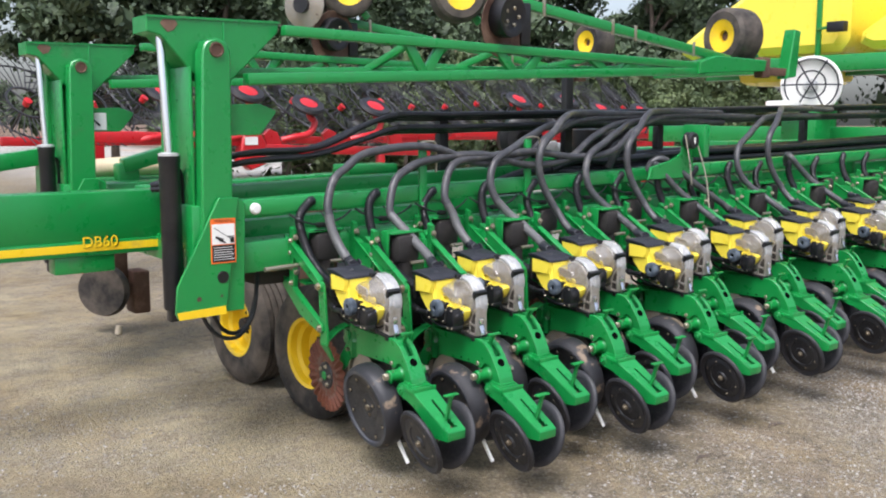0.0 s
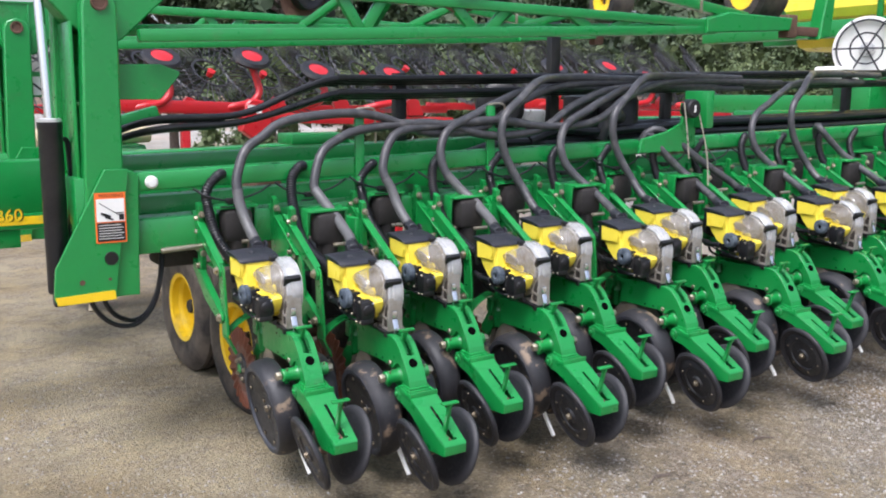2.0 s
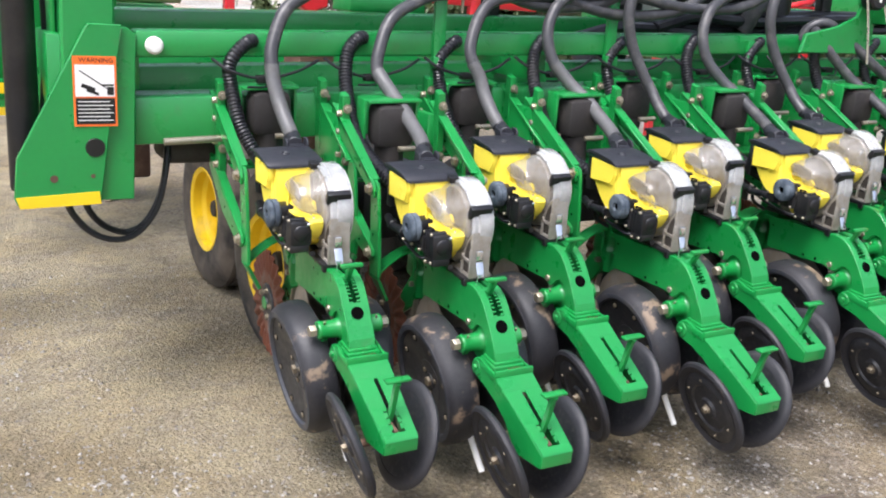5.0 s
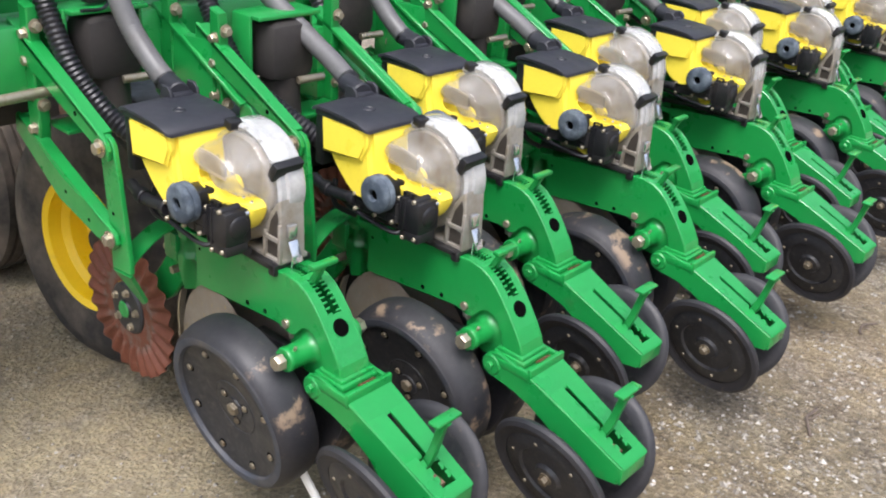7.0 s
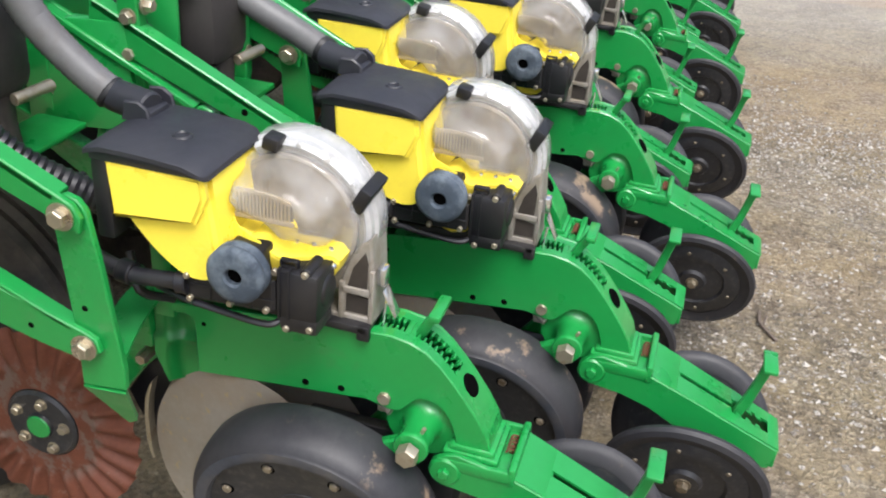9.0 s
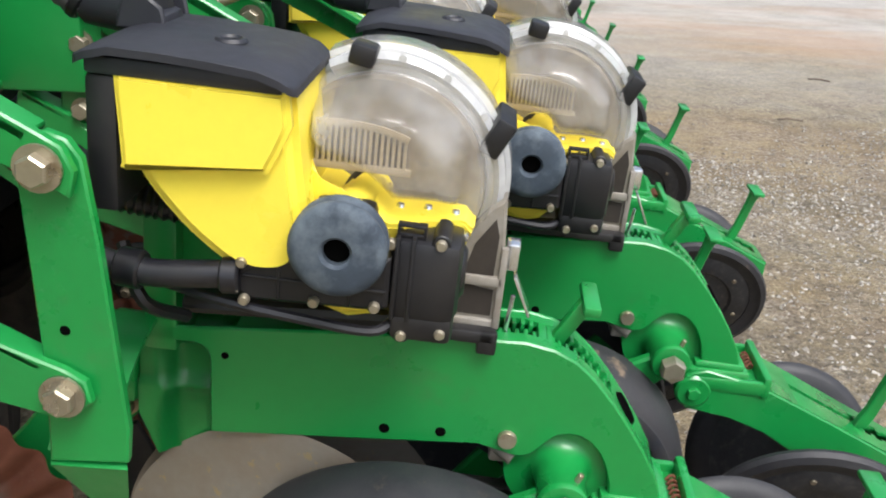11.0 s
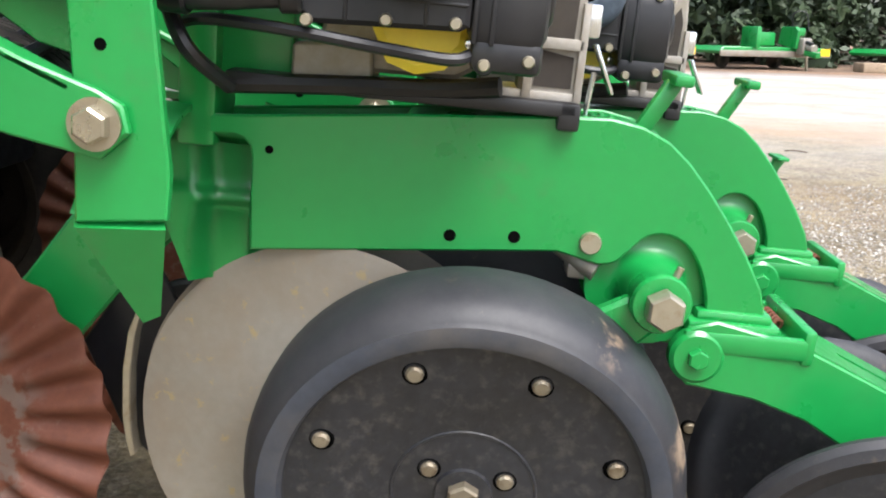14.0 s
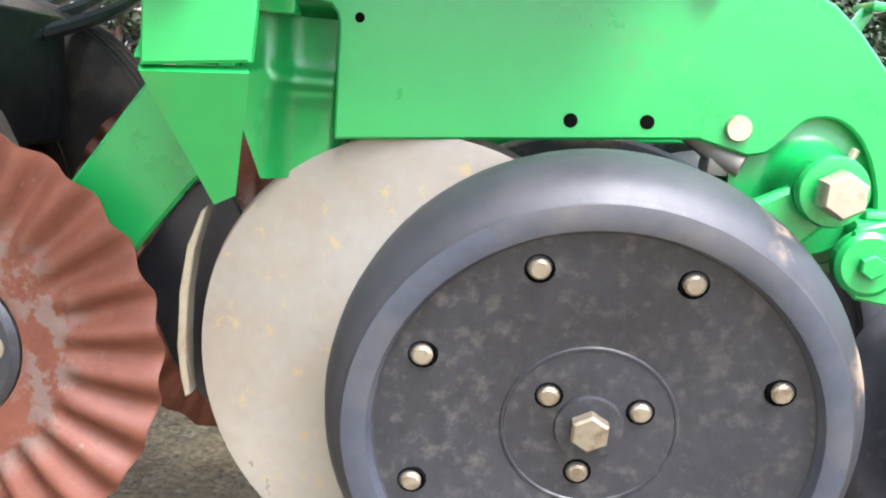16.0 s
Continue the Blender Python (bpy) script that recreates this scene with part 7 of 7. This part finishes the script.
# ---- far left: house, fence, pallets ----
hs = thing("house", (-3.5, 70, 0), "white house with grey gable roof beyond the yard", "house")
part("wall", Shape().box(-6, 6, 0, 8, 0, 4.2, 0.02), WHITE, hs)
part("roof", Shape().prism([(-6.6, 4.1), (0, 7.6), (6.6, 4.1)], -0.5, 8.5, axis="y", bev=0.02), ZINC, hs)
for x in (-4, -1, 2, 4.5):
    part("window", Shape().box(x - 0.45, x + 0.45, -0.05, 0.02, 1.2, 2.8, 0.01), BLACK, hs)
pt = thing("pallet_stack", (0.35, 33, 0), "stack of weathered wooden pallets on the gravel", "pallets")
for k in range(7):
    base = part("pallet", Shape().box(-0.06, 0.06, -0.5, 0.5, k * 0.14, k * 0.14 + 0.10, 0), WOOD, pt)
    for j in (0, 2):
        part("bearer", Shape().box(-0.6 + j * 0.54, -0.48 + j * 0.54, -0.5, 0.5, k * 0.14, k * 0.14 + 0.10, 0), WOOD, base)
    for j in range(5):
        part("slat", Shape().box(-0.6, 0.6, -0.5 + j * 0.22, -0.38 + j * 0.22, k * 0.14 + 0.10, k * 0.14 + 0.125, 0), WOOD, base)
jn = thing("scrap_bin", (-1.2, 32, 0), "dark metal scrap bins standing by the fence", "bin")
part("bin", Shape().box(-0.8, 0.6, -0.5, 0.5, 0, 0.8, 0.03), BLACK, jn)
part("bin", Shape().box(-2.2, -1.1, -0.4, 0.5, 0, 0.65, 0.03), BLACK, jn)
fe = thing("chain_fence", (0, 38, 0), "grey chain link fence along the yard's edge", "fence")
for i in range(14):
    part("post", Shape().rod((-20 + i * 2.4, 0, 0), (-20 + i * 2.4, 0, 1.9), 0.035, 8), ZINC, fe)
rl = Shape().rod((-20, 0, 1.88), (11.2, 0, 1.88), 0.022, 6)
part("rail", rl, ZINC, fe)
wr = Shape()
for i in range(150):
    x = -20 + i * 0.2
    wr.raw([(x, 0, 0.05), (x + 0.012, 0, 0.05), (x + 1.2, 0, 1.86), (x + 1.188, 0, 1.86)], [(0, 1, 2, 3)])
    wr.raw([(x + 1.2, 0.005, 0.05), (x + 1.212, 0.005, 0.05), (x + 0.012, 0.005, 1.86), (x, 0.005, 1.86)], [(0, 1, 2, 3)])
part("mesh", wr, ZINC, fe)
